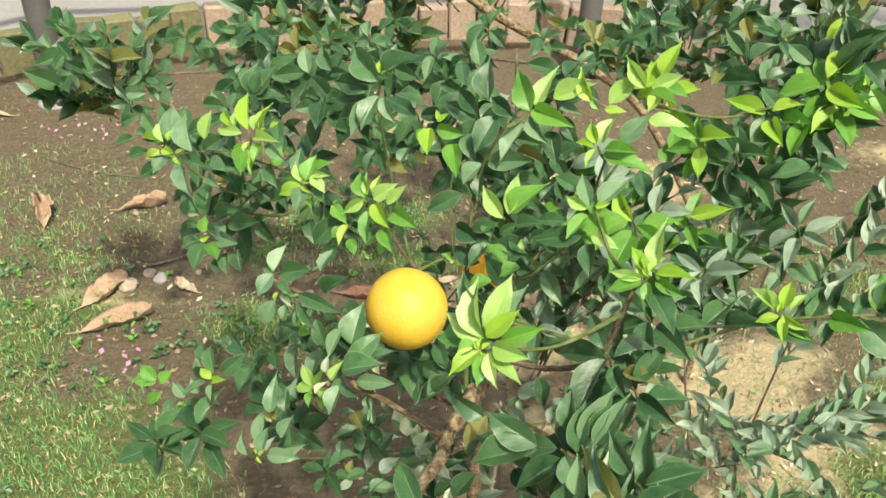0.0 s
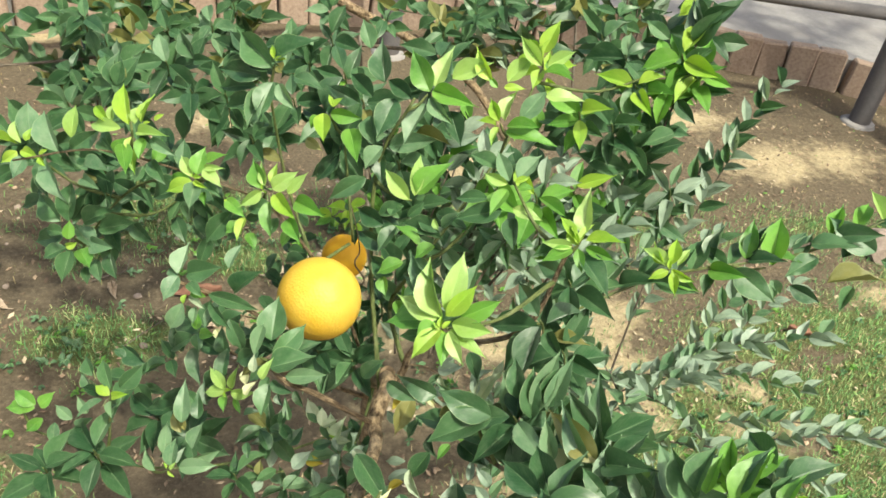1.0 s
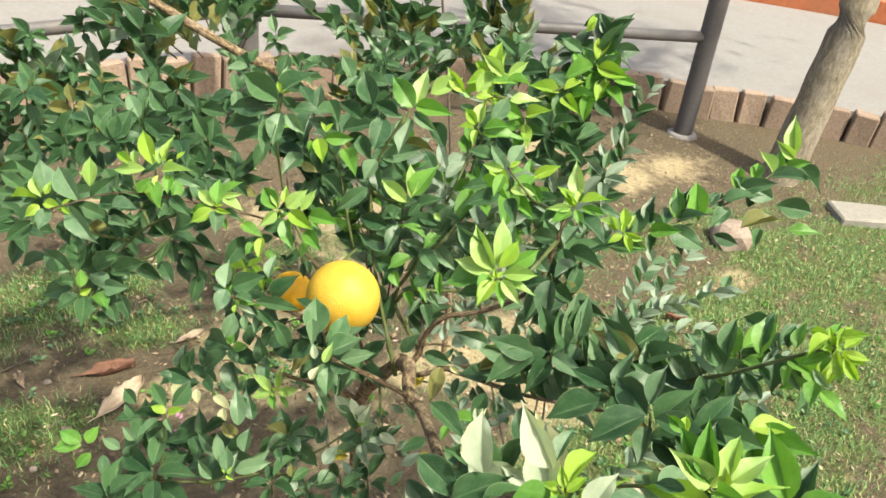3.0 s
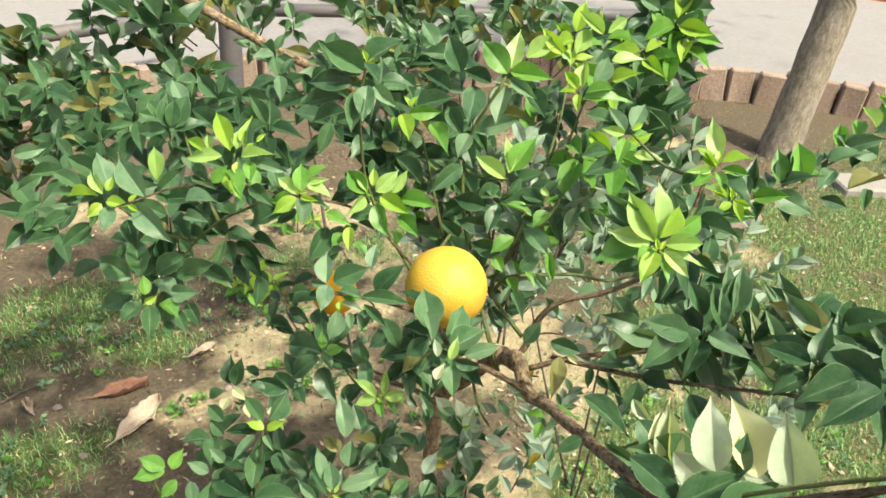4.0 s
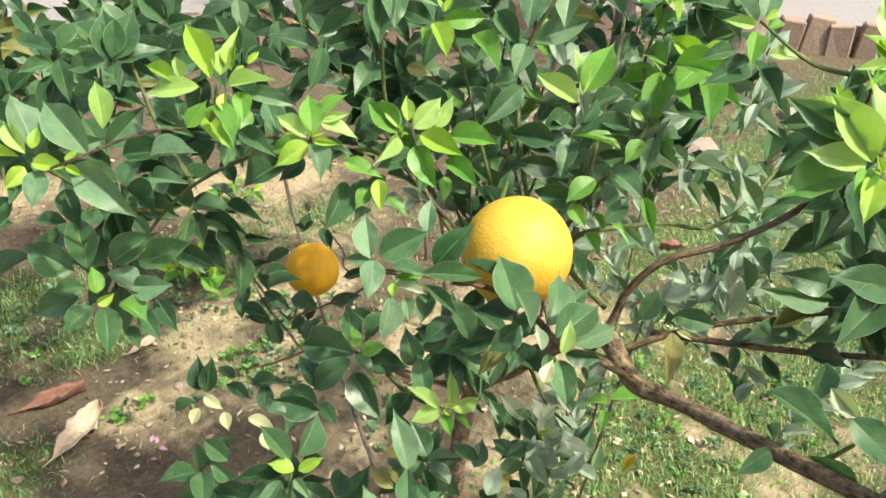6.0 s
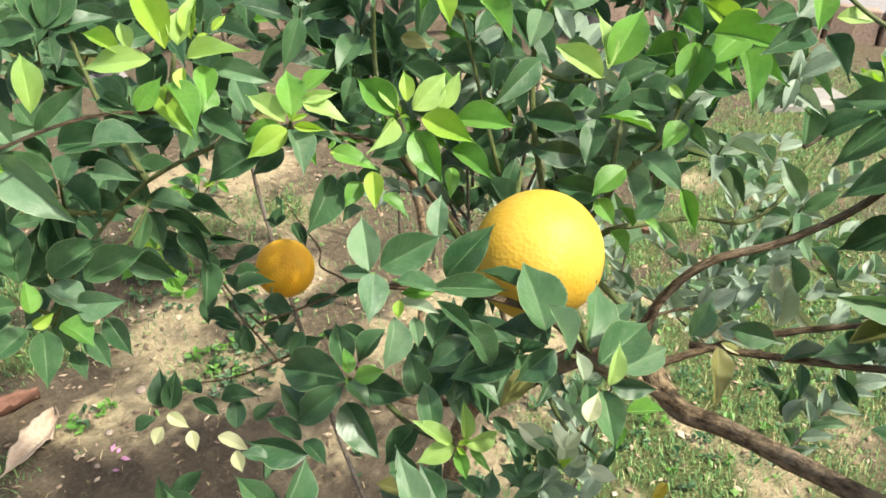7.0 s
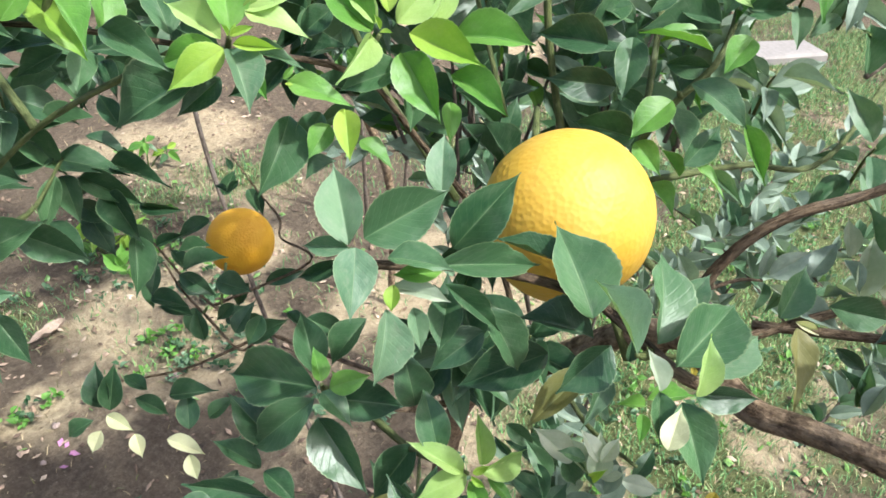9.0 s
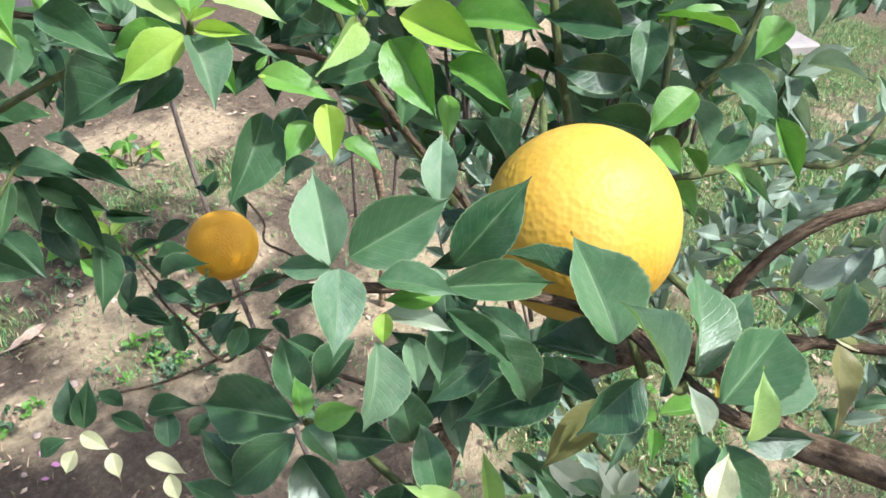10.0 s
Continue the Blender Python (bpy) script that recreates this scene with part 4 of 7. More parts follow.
blade(sh, PALE, (0.122, 0.584, 1.031), (0.105, 0.587, 1.019), 0.38)
blade(sh, UNDER, (0.111, 0.591, 1.035), (0.116, 0.575, 1.027), 0.35)
blade(sh, PALE, (0.114, 0.595, 1.033), (0.099, 0.591, 1.020), 0.34)
blade(sh, GREY, (0.113, 0.598, 1.035), (0.131, 0.602, 1.051), 0.29)
blade(sh, PALE, (0.129, 0.594, 1.030), (0.131, 0.610, 1.042), 0.30)
blade(sh, GREY, (0.163, 0.546, 1.053), (0.182, 0.547, 1.065), 0.44)
blade(sh, UNDER, (0.178, 0.538, 1.024), (0.173, 0.559, 1.036), 0.38)
blade(sh, DARK, (0.122, 0.547, 1.011), (0.130, 0.529, 1.001), 0.41)
blade(sh, GREY, (0.161, 0.512, 0.981), (0.153, 0.534, 0.994), 0.38)
blade(sh, PALE, (0.161, 0.524, 0.957), (0.156, 0.548, 0.976), 0.37)
blade(sh, GREY, (0.147, 0.522, 0.959), (0.165, 0.521, 0.976), 0.50)
blade(sh, PALE, (0.155, 0.529, 0.956), (0.172, 0.536, 0.981), 0.34)
blade(sh, CREAM, (0.133, 0.516, 1.026), (0.126, 0.528, 1.031), 0.31)

# shaded whorl behind; its shade is put into the dark leaf tones
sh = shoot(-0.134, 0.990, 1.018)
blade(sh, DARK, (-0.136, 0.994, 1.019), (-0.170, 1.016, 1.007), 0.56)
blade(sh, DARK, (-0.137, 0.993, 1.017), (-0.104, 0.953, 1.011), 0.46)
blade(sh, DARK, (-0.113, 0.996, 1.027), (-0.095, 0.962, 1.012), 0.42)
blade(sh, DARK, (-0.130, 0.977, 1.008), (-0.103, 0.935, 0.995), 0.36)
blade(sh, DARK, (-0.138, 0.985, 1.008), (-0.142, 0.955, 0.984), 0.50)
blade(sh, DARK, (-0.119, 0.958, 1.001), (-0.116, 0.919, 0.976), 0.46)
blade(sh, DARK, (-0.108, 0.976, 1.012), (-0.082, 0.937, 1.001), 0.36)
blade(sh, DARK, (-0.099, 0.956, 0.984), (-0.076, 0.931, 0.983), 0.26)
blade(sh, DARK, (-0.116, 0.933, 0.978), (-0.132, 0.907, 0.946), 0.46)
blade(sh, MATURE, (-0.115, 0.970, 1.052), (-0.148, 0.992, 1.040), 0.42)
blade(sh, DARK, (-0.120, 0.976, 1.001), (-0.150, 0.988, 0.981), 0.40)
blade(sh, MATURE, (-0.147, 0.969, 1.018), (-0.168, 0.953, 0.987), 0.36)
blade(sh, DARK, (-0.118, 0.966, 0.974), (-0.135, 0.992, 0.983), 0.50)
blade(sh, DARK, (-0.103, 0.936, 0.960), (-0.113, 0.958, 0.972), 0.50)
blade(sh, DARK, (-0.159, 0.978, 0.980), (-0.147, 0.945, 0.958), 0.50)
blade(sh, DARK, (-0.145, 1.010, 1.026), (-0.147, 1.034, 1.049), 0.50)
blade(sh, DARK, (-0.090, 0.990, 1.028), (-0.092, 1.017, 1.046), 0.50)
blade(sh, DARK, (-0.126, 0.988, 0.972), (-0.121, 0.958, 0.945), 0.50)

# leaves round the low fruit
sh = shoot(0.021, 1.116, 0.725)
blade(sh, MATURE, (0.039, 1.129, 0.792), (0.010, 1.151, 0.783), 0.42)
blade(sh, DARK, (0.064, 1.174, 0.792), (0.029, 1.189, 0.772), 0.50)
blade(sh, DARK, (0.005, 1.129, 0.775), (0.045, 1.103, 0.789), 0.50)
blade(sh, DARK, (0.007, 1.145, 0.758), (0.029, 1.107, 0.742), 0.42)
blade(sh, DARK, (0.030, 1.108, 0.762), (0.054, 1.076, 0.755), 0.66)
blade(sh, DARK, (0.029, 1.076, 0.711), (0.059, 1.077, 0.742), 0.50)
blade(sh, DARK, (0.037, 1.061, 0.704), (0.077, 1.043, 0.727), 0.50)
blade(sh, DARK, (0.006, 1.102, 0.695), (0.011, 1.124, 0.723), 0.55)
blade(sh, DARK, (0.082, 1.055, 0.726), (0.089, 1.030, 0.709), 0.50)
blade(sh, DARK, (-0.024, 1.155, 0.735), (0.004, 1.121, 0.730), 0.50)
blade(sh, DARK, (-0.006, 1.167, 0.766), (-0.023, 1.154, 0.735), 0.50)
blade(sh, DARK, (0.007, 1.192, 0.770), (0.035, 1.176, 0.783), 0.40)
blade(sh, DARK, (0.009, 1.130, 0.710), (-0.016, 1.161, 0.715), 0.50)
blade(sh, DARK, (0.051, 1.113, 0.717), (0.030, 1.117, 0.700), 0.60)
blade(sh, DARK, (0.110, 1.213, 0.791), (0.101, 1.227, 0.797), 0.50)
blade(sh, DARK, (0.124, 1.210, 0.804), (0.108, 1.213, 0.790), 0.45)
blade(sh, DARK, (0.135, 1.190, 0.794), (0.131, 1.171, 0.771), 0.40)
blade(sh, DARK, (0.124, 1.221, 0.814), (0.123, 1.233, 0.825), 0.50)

# broad dark whorl
sh = shoot(-0.270, 0.858, 1.041)
blade(sh, MATURE, (-0.273, 0.869, 1.054), (-0.268, 0.902, 1.089), 0.50)
blade(sh, DARK, (-0.269, 0.873, 1.051), (-0.247, 0.892, 1.083), 0.45)
blade(sh, MATURE, (-0.282, 0.873, 1.052), (-0.308, 0.911, 1.068), 0.56)
blade(sh, MATURE, (-0.256, 0.861, 1.058), (-0.218, 0.856, 1.077), 0.58)
blade(sh, MATURE, (-0.238, 0.851, 1.055), (-0.195, 0.839, 1.071), 0.50)
blade(sh, PALE, (-0.263, 0.854, 1.055), (-0.242, 0.829, 1.039), 0.60)
blade(sh, PALE, (-0.248, 0.840, 1.044), (-0.220, 0.822, 1.047), 0.62)
blade(sh, MATURE, (-0.279, 0.864, 1.042), (-0.302, 0.877, 1.038), 0.56)
blade(sh, BRIGHT, (-0.274, 0.852, 1.041), (-0.271, 0.864, 1.060), 0.66)
blade(sh, YOUNG, (-0.276, 0.846, 1.035), (-0.262, 0.842, 1.043), 0.60)
blade(sh, BRIGHT, (-0.261, 0.837, 1.036), (-0.249, 0.815, 1.025), 0.80)
blade(sh, MATURE, (-0.271, 0.845, 1.030), (-0.282, 0.817, 1.004), 0.52)
blade(sh, MATURE, (-0.278, 0.854, 1.028), (-0.305, 0.851, 1.014), 0.58)
blade(sh, DARK, (-0.245, 0.841, 1.018), (-0.240, 0.817, 1.000), 0.50)
blade(sh, DARK, (-0.257, 0.840, 1.009), (-0.256, 0.823, 0.994), 0.50)
blade(sh, DARK, (-0.282, 0.874, 1.029), (-0.318, 0.887, 1.013), 0.58)
blade(sh, DARK, (-0.230, 0.845, 1.022), (-0.223, 0.823, 0.998), 0.50)
blade(sh, DARK, (-0.246, 0.879, 1.056), (-0.231, 0.895, 1.091), 0.50)
blade(sh, DARK, (-0.204, 0.863, 1.053), (-0.178, 0.836, 1.040), 0.50)
blade(sh, DARK, (-0.303, 0.926, 1.046), (-0.337, 0.937, 1.029), 0.50)

# yellow-green shoot tip
sh = shoot(-0.299, 0.844, 1.169)
blade(sh, YOUNG, (-0.306, 0.849, 1.170), (-0.333, 0.869, 1.165), 0.31)
blade(sh, YOUNG, (-0.306, 0.840, 1.166), (-0.323, 0.837, 1.154), 0.60)
blade(sh, LIME, (-0.302, 0.847, 1.172), (-0.307, 0.869, 1.189), 0.45)
blade(sh, YOUNG, (-0.298, 0.847, 1.175), (-0.289, 0.855, 1.187), 0.50)
blade(sh, YOUNG, (-0.301, 0.839, 1.168), (-0.282, 0.824, 1.166), 0.48)
blade(sh, YOUNG, (-0.283, 0.825, 1.167), (-0.275, 0.815, 1.161), 0.44)
blade(sh, YOUNG, (-0.282, 0.826, 1.168), (-0.273, 0.826, 1.177), 0.41)
blade(sh, PALE, (-0.295, 0.853, 1.167), (-0.297, 0.887, 1.201), 0.53)
blade(sh, PALE, (-0.265, 0.834, 1.168), (-0.279, 0.872, 1.197), 0.53)
blade(sh, LIME, (-0.251, 0.839, 1.182), (-0.245, 0.861, 1.210), 0.45)
blade(sh, MATURE, (-0.252, 0.833, 1.171), (-0.220, 0.834, 1.196), 0.51)
blade(sh, MATURE, (-0.244, 0.826, 1.166), (-0.204, 0.801, 1.169), 0.42)
blade(sh, PALE, (-0.277, 0.826, 1.166), (-0.253, 0.775, 1.141), 0.40)
blade(sh, PALE, (-0.299, 0.838, 1.162), (-0.311, 0.820, 1.144), 0.60)
blade(sh, PALE, (-0.369, 0.934, 1.190), (-0.337, 0.923, 1.197), 0.44)
blade(sh, MATURE, (-0.317, 0.870, 1.170), (-0.340, 0.900, 1.182), 0.40)
blade(sh, MATURE, (-0.345, 0.885, 1.164), (-0.321, 0.870, 1.166), 0.39)
blade(sh, DARK, (-0.331, 0.875, 1.143), (-0.361, 0.878, 1.131), 0.46)
blade(sh, DARK, (-0.237, 0.819, 1.154), (-0.209, 0.793, 1.153), 0.28)
blade(sh, DARK, (-0.314, 0.869, 1.131), (-0.348, 0.868, 1.109), 0.47)
blade(sh, DARK, (-0.282, 0.851, 1.137), (-0.281, 0.826, 1.114), 0.48)
blade(sh, MATURE, (-0.355, 0.896, 1.150), (-0.381, 0.899, 1.137), 0.45)
blade(sh, MATURE, (-0.349, 0.908, 1.173), (-0.375, 0.915, 1.158), 0.42)

# yellow-green shoot tip
sh = shoot(-0.185, 0.787, 1.222)
blade(sh, LIME, (-0.196, 0.793, 1.219), (-0.227, 0.814, 1.212), 0.41)
blade(sh, YOUNG, (-0.188, 0.791, 1.224), (-0.191, 0.820, 1.255), 0.43)
blade(sh, LIME, (-0.182, 0.788, 1.226), (-0.168, 0.798, 1.246), 0.50)
blade(sh, YOUNG, (-0.175, 0.785, 1.229), (-0.161, 0.799, 1.254), 0.36)
blade(sh, LIME, (-0.180, 0.783, 1.220), (-0.149, 0.767, 1.224), 0.37)
blade(sh, BRIGHT, (-0.196, 0.780, 1.209), (-0.192, 0.752, 1.189), 0.49)
blade(sh, YOUNG, (-0.185, 0.778, 1.217), (-0.190, 0.768, 1.206), 0.49)
blade(sh, BRIGHT, (-0.174, 0.776, 1.217), (-0.180, 0.761, 1.201), 0.58)
blade(sh, YOUNG, (-0.208, 0.802, 1.220), (-0.221, 0.823, 1.229), 0.41)
blade(sh, LIME, (-0.205, 0.801, 1.222), (-0.203, 0.814, 1.235), 0.48)
blade(sh, LIME, (-0.188, 0.792, 1.226), (-0.177, 0.798, 1.238), 0.50)
blade(sh, YOUNG, (-0.163, 0.785, 1.232), (-0.153, 0.786, 1.239), 0.39)
blade(sh, PALE, (-0.168, 0.779, 1.214), (-0.142, 0.754, 1.208), 0.34)
blade(sh, MATURE, (-0.219, 0.817, 1.192), (-0.202, 0.792, 1.182), 0.41)
blade(sh, DARK, (-0.170, 0.791, 1.182), (-0.155, 0.762, 1.168), 0.43)
blade(sh, DARK, (-0.221, 0.816, 1.169), (-0.191, 0.807, 1.185), 0.44)
blade(sh, YOUNG, (-0.167, 0.782, 1.232), (-0.175, 0.783, 1.226), 0.38)

# dark upper whorl
sh = shoot(-0.045, 0.784, 1.295)
blade(sh, MATURE, (-0.047, 0.783, 1.292), (-0.078, 0.827, 1.313), 0.50)
blade(sh, MATURE, (-0.044, 0.787, 1.300), (-0.000, 0.782, 1.324), 0.48)
blade(sh, DARK, (-0.051, 0.784, 1.289), (-0.071, 0.796, 1.288), 0.50)
blade(sh, DARK, (-0.058, 0.788, 1.280), (-0.099, 0.813, 1.276), 0.46)
blade(sh, MATURE, (-0.047, 0.775, 1.280), (-0.064, 0.750, 1.249), 0.48)
blade(sh, PALE, (-0.042, 0.771, 1.280), (-0.028, 0.744, 1.264), 0.44)
blade(sh, MATURE, (-0.056, 0.780, 1.272), (-0.075, 0.755, 1.239), 0.44)
blade(sh, YOUNG, (-0.045, 0.780, 1.302), (-0.034, 0.775, 1.305), 0.40)
blade(sh, YOUNG, (-0.046, 0.781, 1.302), (-0.047, 0.790, 1.313), 0.40)
blade(sh, DARK, (-0.061, 0.811, 1.258), (-0.100, 0.829, 1.247), 0.44)
blade(sh, DARK, (-0.060, 0.800, 1.245), (-0.095, 0.814, 1.231), 0.44)
blade(sh, MATURE, (-0.039, 0.786, 1.304), (-0.030, 0.804, 1.327), 0.50)
blade(sh, DARK, (-0.025, 0.788, 1.280), (0.004, 0.764, 1.276), 0.45)

# green shoot
sh = shoot(0.014, 0.795, 1.233)
blade(sh, BRIGHT, (0.015, 0.795, 1.235), (0.047, 0.776, 1.239), 0.46)
blade(sh, YOUNG, (0.008, 0.799, 1.233), (0.006, 0.775, 1.210), 0.56)
blade(sh, BRIGHT, (0.033, 0.777, 1.226), (0.038, 0.744, 1.201), 0.52)
blade(sh, BRIGHT, (0.001, 0.801, 1.230), (-0.006, 0.793, 1.216), 0.50)
blade(sh, YOUNG, (0.017, 0.798, 1.241), (0.014, 0.808, 1.251), 0.40)
blade(sh, YOUNG, (0.018, 0.797, 1.241), (0.028, 0.799, 1.252), 0.40)
blade(sh, MATURE, (0.054, 0.775, 1.243), (0.058, 0.746, 1.219), 0.50)
blade(sh, OLIVE, (-0.008, 0.811, 1.195), (0.009, 0.794, 1.189), 0.50)

# bright upper whorl
sh = shoot(0.105, 0.747, 1.282)
blade(sh, MATURE, (0.075, 0.759, 1.271), (0.054, 0.736, 1.238), 0.60)
blade(sh, PALE, (0.103, 0.742, 1.273), (0.078, 0.720, 1.239), 0.52)
blade(sh, DARK, (0.090, 0.752, 1.275), (0.068, 0.779, 1.284), 0.50)
blade(sh, DARK, (0.056, 0.779, 1.262), (0.035, 0.810, 1.276), 0.46)
blade(sh, MATURE, (0.067, 0.777, 1.280), (0.067, 0.810, 1.315), 0.55)
blade(sh, BRIGHT, (0.107, 0.747, 1.285), (0.094, 0.786, 1.314), 0.52)
blade(sh, BRIGHT, (0.110, 0.747, 1.287), (0.151, 0.717, 1.283), 0.42)
blade(sh, LIME, (0.112, 0.748, 1.290), (0.133, 0.767, 1.326), 0.48)
blade(sh, LIME, (0.128, 0.745, 1.301), (0.167, 0.739, 1.322), 0.46)
blade(sh, PALE, (0.107, 0.744, 1.281), (0.127, 0.714, 1.264), 0.36)
blade(sh, PALE, (0.064, 0.746, 1.222), (0.044, 0.736, 1.200), 0.60)
blade(sh, PALE, (0.070, 0.744, 1.224), (0.117, 0.725, 1.242), 0.40)
blade(sh, DARK, (0.128, 0.736, 1.269), (0.135, 0.705, 1.244), 0.50)
blade(sh, OLIVE, (0.098, 0.748, 1.237), (0.131, 0.724, 1.235), 0.34)
blade(sh, MATURE, (0.058, 0.819, 1.299), (0.052, 0.845, 1.322), 0.50)
blade(sh, DARK, (0.063, 0.753, 1.211), (0.062, 0.728, 1.187), 0.50)

# pale shoot tip
sh = shoot(0.089, 0.702, 1.183)
blade(sh, LIME, (0.087, 0.703, 1.183), (0.065, 0.737, 1.202), 0.41)
blade(sh, LIME, (0.092, 0.703, 1.188), (0.101, 0.730, 1.222), 0.34)
blade(sh, BRIGHT, (0.094, 0.703, 1.190), (0.132, 0.711, 1.225), 0.50)
blade(sh, DARK, (0.101, 0.699, 1.179), (0.130, 0.687, 1.191), 0.49)
blade(sh, MATURE, (0.083, 0.707, 1.173), (0.055, 0.710, 1.159), 0.50)
blade(sh, MATURE, (0.115, 0.663, 1.161), (0.077, 0.692, 1.162), 0.43)
blade(sh, DARK, (0.114, 0.691, 1.174), (0.146, 0.665, 1.166), 0.44)
blade(sh, DARK, (0.058, 0.717, 1.155), (0.082, 0.692, 1.152), 0.47)

# pale leaves turned to the light, their brightness put into the leaf colours
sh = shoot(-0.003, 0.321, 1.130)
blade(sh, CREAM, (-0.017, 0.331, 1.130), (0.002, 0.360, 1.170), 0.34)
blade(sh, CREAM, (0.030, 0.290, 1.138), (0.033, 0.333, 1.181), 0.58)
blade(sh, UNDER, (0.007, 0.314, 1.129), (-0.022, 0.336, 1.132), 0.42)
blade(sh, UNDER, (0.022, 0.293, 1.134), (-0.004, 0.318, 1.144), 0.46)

# sparse twig above the long branch
sh = shoot(0.112, 0.466, 1.111)
blade(sh, PALE, (0.114, 0.468, 1.116), (0.074, 0.504, 1.120), 0.31)
blade(sh, DARK, (0.139, 0.456, 1.114), (0.131, 0.482, 1.132), 0.59)
blade(sh, PALE, (0.137, 0.455, 1.119), (0.129, 0.486, 1.144), 0.34)
blade(sh, DARK, (0.139, 0.455, 1.120), (0.186, 0.449, 1.145), 0.51)
blade(sh, GREY, (0.169, 0.418, 1.098), (0.165, 0.448, 1.124), 0.49)
blade(sh, MATURE, (0.131, 0.455, 1.113), (0.127, 0.421, 1.082), 0.50)
blade(sh, MATURE, (0.124, 0.456, 1.108), (0.083, 0.466, 1.091), 0.52)
blade(sh, OLIVE, (0.077, 0.485, 1.096), (0.103, 0.474, 1.107), 0.45)
blade(sh, DARK, (0.093, 0.473, 1.090), (0.056, 0.496, 1.087), 0.44)
blade(sh, DARK, (0.092, 0.464, 1.081), (0.114, 0.439, 1.074), 0.60)
blade(sh, DARK, (0.072, 0.483, 1.076), (0.075, 0.465, 1.061), 0.40)
blade(sh, DARK, (0.064, 0.501, 1.075), (0.053, 0.491, 1.059), 0.40)
blade(sh, MATURE, (0.142, 0.431, 1.090), (0.168, 0.385, 1.062), 0.35)
blade(sh, GREY, (0.158, 0.431, 1.106), (0.193, 0.412, 1.113), 0.56)
blade(sh, DARK, (0.041, 0.540, 1.087), (0.066, 0.518, 1.080), 0.49)
blade(sh, MATURE, (0.019, 0.552, 1.084), (0.041, 0.556, 1.102), 0.54)
blade(sh, DARK, (0.117, 0.539, 1.119), (0.122, 0.516, 1.099), 0.50)

# leaves along the long branch
sh = shoot(0.030, 0.393, 1.088)
blade(sh, MATURE, (-0.007, 0.438, 1.115), (0.015, 0.398, 1.092), 0.39)
blade(sh, MATURE, (0.022, 0.399, 1.108), (0.029, 0.365, 1.087), 0.56)
blade(sh, DARK, (-0.016, 0.422, 1.085), (-0.041, 0.426, 1.074), 0.45)
blade(sh, DARK, (0.063, 0.387, 1.130), (0.061, 0.344, 1.091), 0.50)
blade(sh, MATURE, (-0.005, 0.404, 1.089), (0.012, 0.379, 1.079), 0.49)
blade(sh, UNDER, (0.034, 0.420, 1.110), (0.041, 0.399, 1.095), 0.44)
blade(sh, DARK, (0.013, 0.363, 1.088), (-0.003, 0.354, 1.072), 0.50)

# grey-green leaves at the edge
sh = shoot(0.153, 0.408, 1.147)
blade(sh, GREY, (0.161, 0.404, 1.149), (0.196, 0.409, 1.177), 0.60)
blade(sh, PALE, (0.175, 0.422, 1.188), (0.186, 0.380, 1.152), 0.28)
blade(sh, PALE, (0.135, 0.427, 1.157), (0.160, 0.454, 1.199), 0.34)
blade(sh, PALE, (0.145, 0.422, 1.160), (0.170, 0.447, 1.200), 0.31)
blade(sh, MATURE, (0.131, 0.442, 1.155), (0.129, 0.469, 1.179), 0.50)
blade(sh, CREAM, (0.158, 0.388, 1.125), (0.167, 0.375, 1.114), 0.36)
blade(sh, DARK, (0.166, 0.383, 1.125), (0.176, 0.359, 1.109), 0.39)
blade(sh, OLIVE, (0.152, 0.425, 1.170), (0.144, 0.419, 1.154), 0.40)

# large pale young whorl
sh = shoot(0.055, 0.447, 1.238)
blade(sh, LIME, (0.052, 0.451, 1.245), (0.047, 0.486, 1.277), 0.45)
blade(sh, LIME, (0.048, 0.452, 1.243), (0.022, 0.479, 1.248), 0.41)
blade(sh, PALE, (0.058, 0.470, 1.254), (0.036, 0.504, 1.269), 0.41)
blade(sh, PALE, (0.051, 0.468, 1.244), (0.030, 0.496, 1.253), 0.35)
blade(sh, LIME, (0.055, 0.452, 1.249), (0.071, 0.479, 1.286), 0.38)
blade(sh, PALE, (0.069, 0.459, 1.253), (0.083, 0.476, 1.279), 0.42)
blade(sh, YOUNG, (0.053, 0.448, 1.250), (0.077, 0.456, 1.272), 0.42)
blade(sh, BRIGHT, (0.064, 0.447, 1.248), (0.095, 0.446, 1.264), 0.42)
blade(sh, LIME, (0.058, 0.446, 1.244), (0.086, 0.429, 1.247), 0.46)
blade(sh, LIME, (0.057, 0.444, 1.240), (0.080, 0.417, 1.232), 0.30)
blade(sh, LIME, (0.055, 0.442, 1.240), (0.062, 0.417, 1.227), 0.41)
blade(sh, BRIGHT, (0.053, 0.445, 1.237), (0.047, 0.423, 1.221), 0.48)
blade(sh, YOUNG, (0.050, 0.446, 1.239), (0.026, 0.434, 1.221), 0.49)
blade(sh, BRIGHT, (0.050, 0.449, 1.240), (0.031, 0.446, 1.230), 0.55)
blade(sh, BRIGHT, (0.057, 0.461, 1.233), (0.014, 0.480, 1.218), 0.54)
blade(sh, MATURE, (0.051, 0.461, 1.219), (0.024, 0.469, 1.213), 0.45)
blade(sh, YOUNG, (0.049, 0.443, 1.243), (0.051, 0.450, 1.251), 0.42)
blade(sh, YOUNG, (0.050, 0.442, 1.243), (0.057, 0.444, 1.249), 0.42)
blade(sh, YOUNG, (0.048, 0.443, 1.242), (0.044, 0.448, 1.245), 0.42)
blade(sh, YOUNG, (0.049, 0.442, 1.242), (0.052, 0.439, 1.240), 0.40)

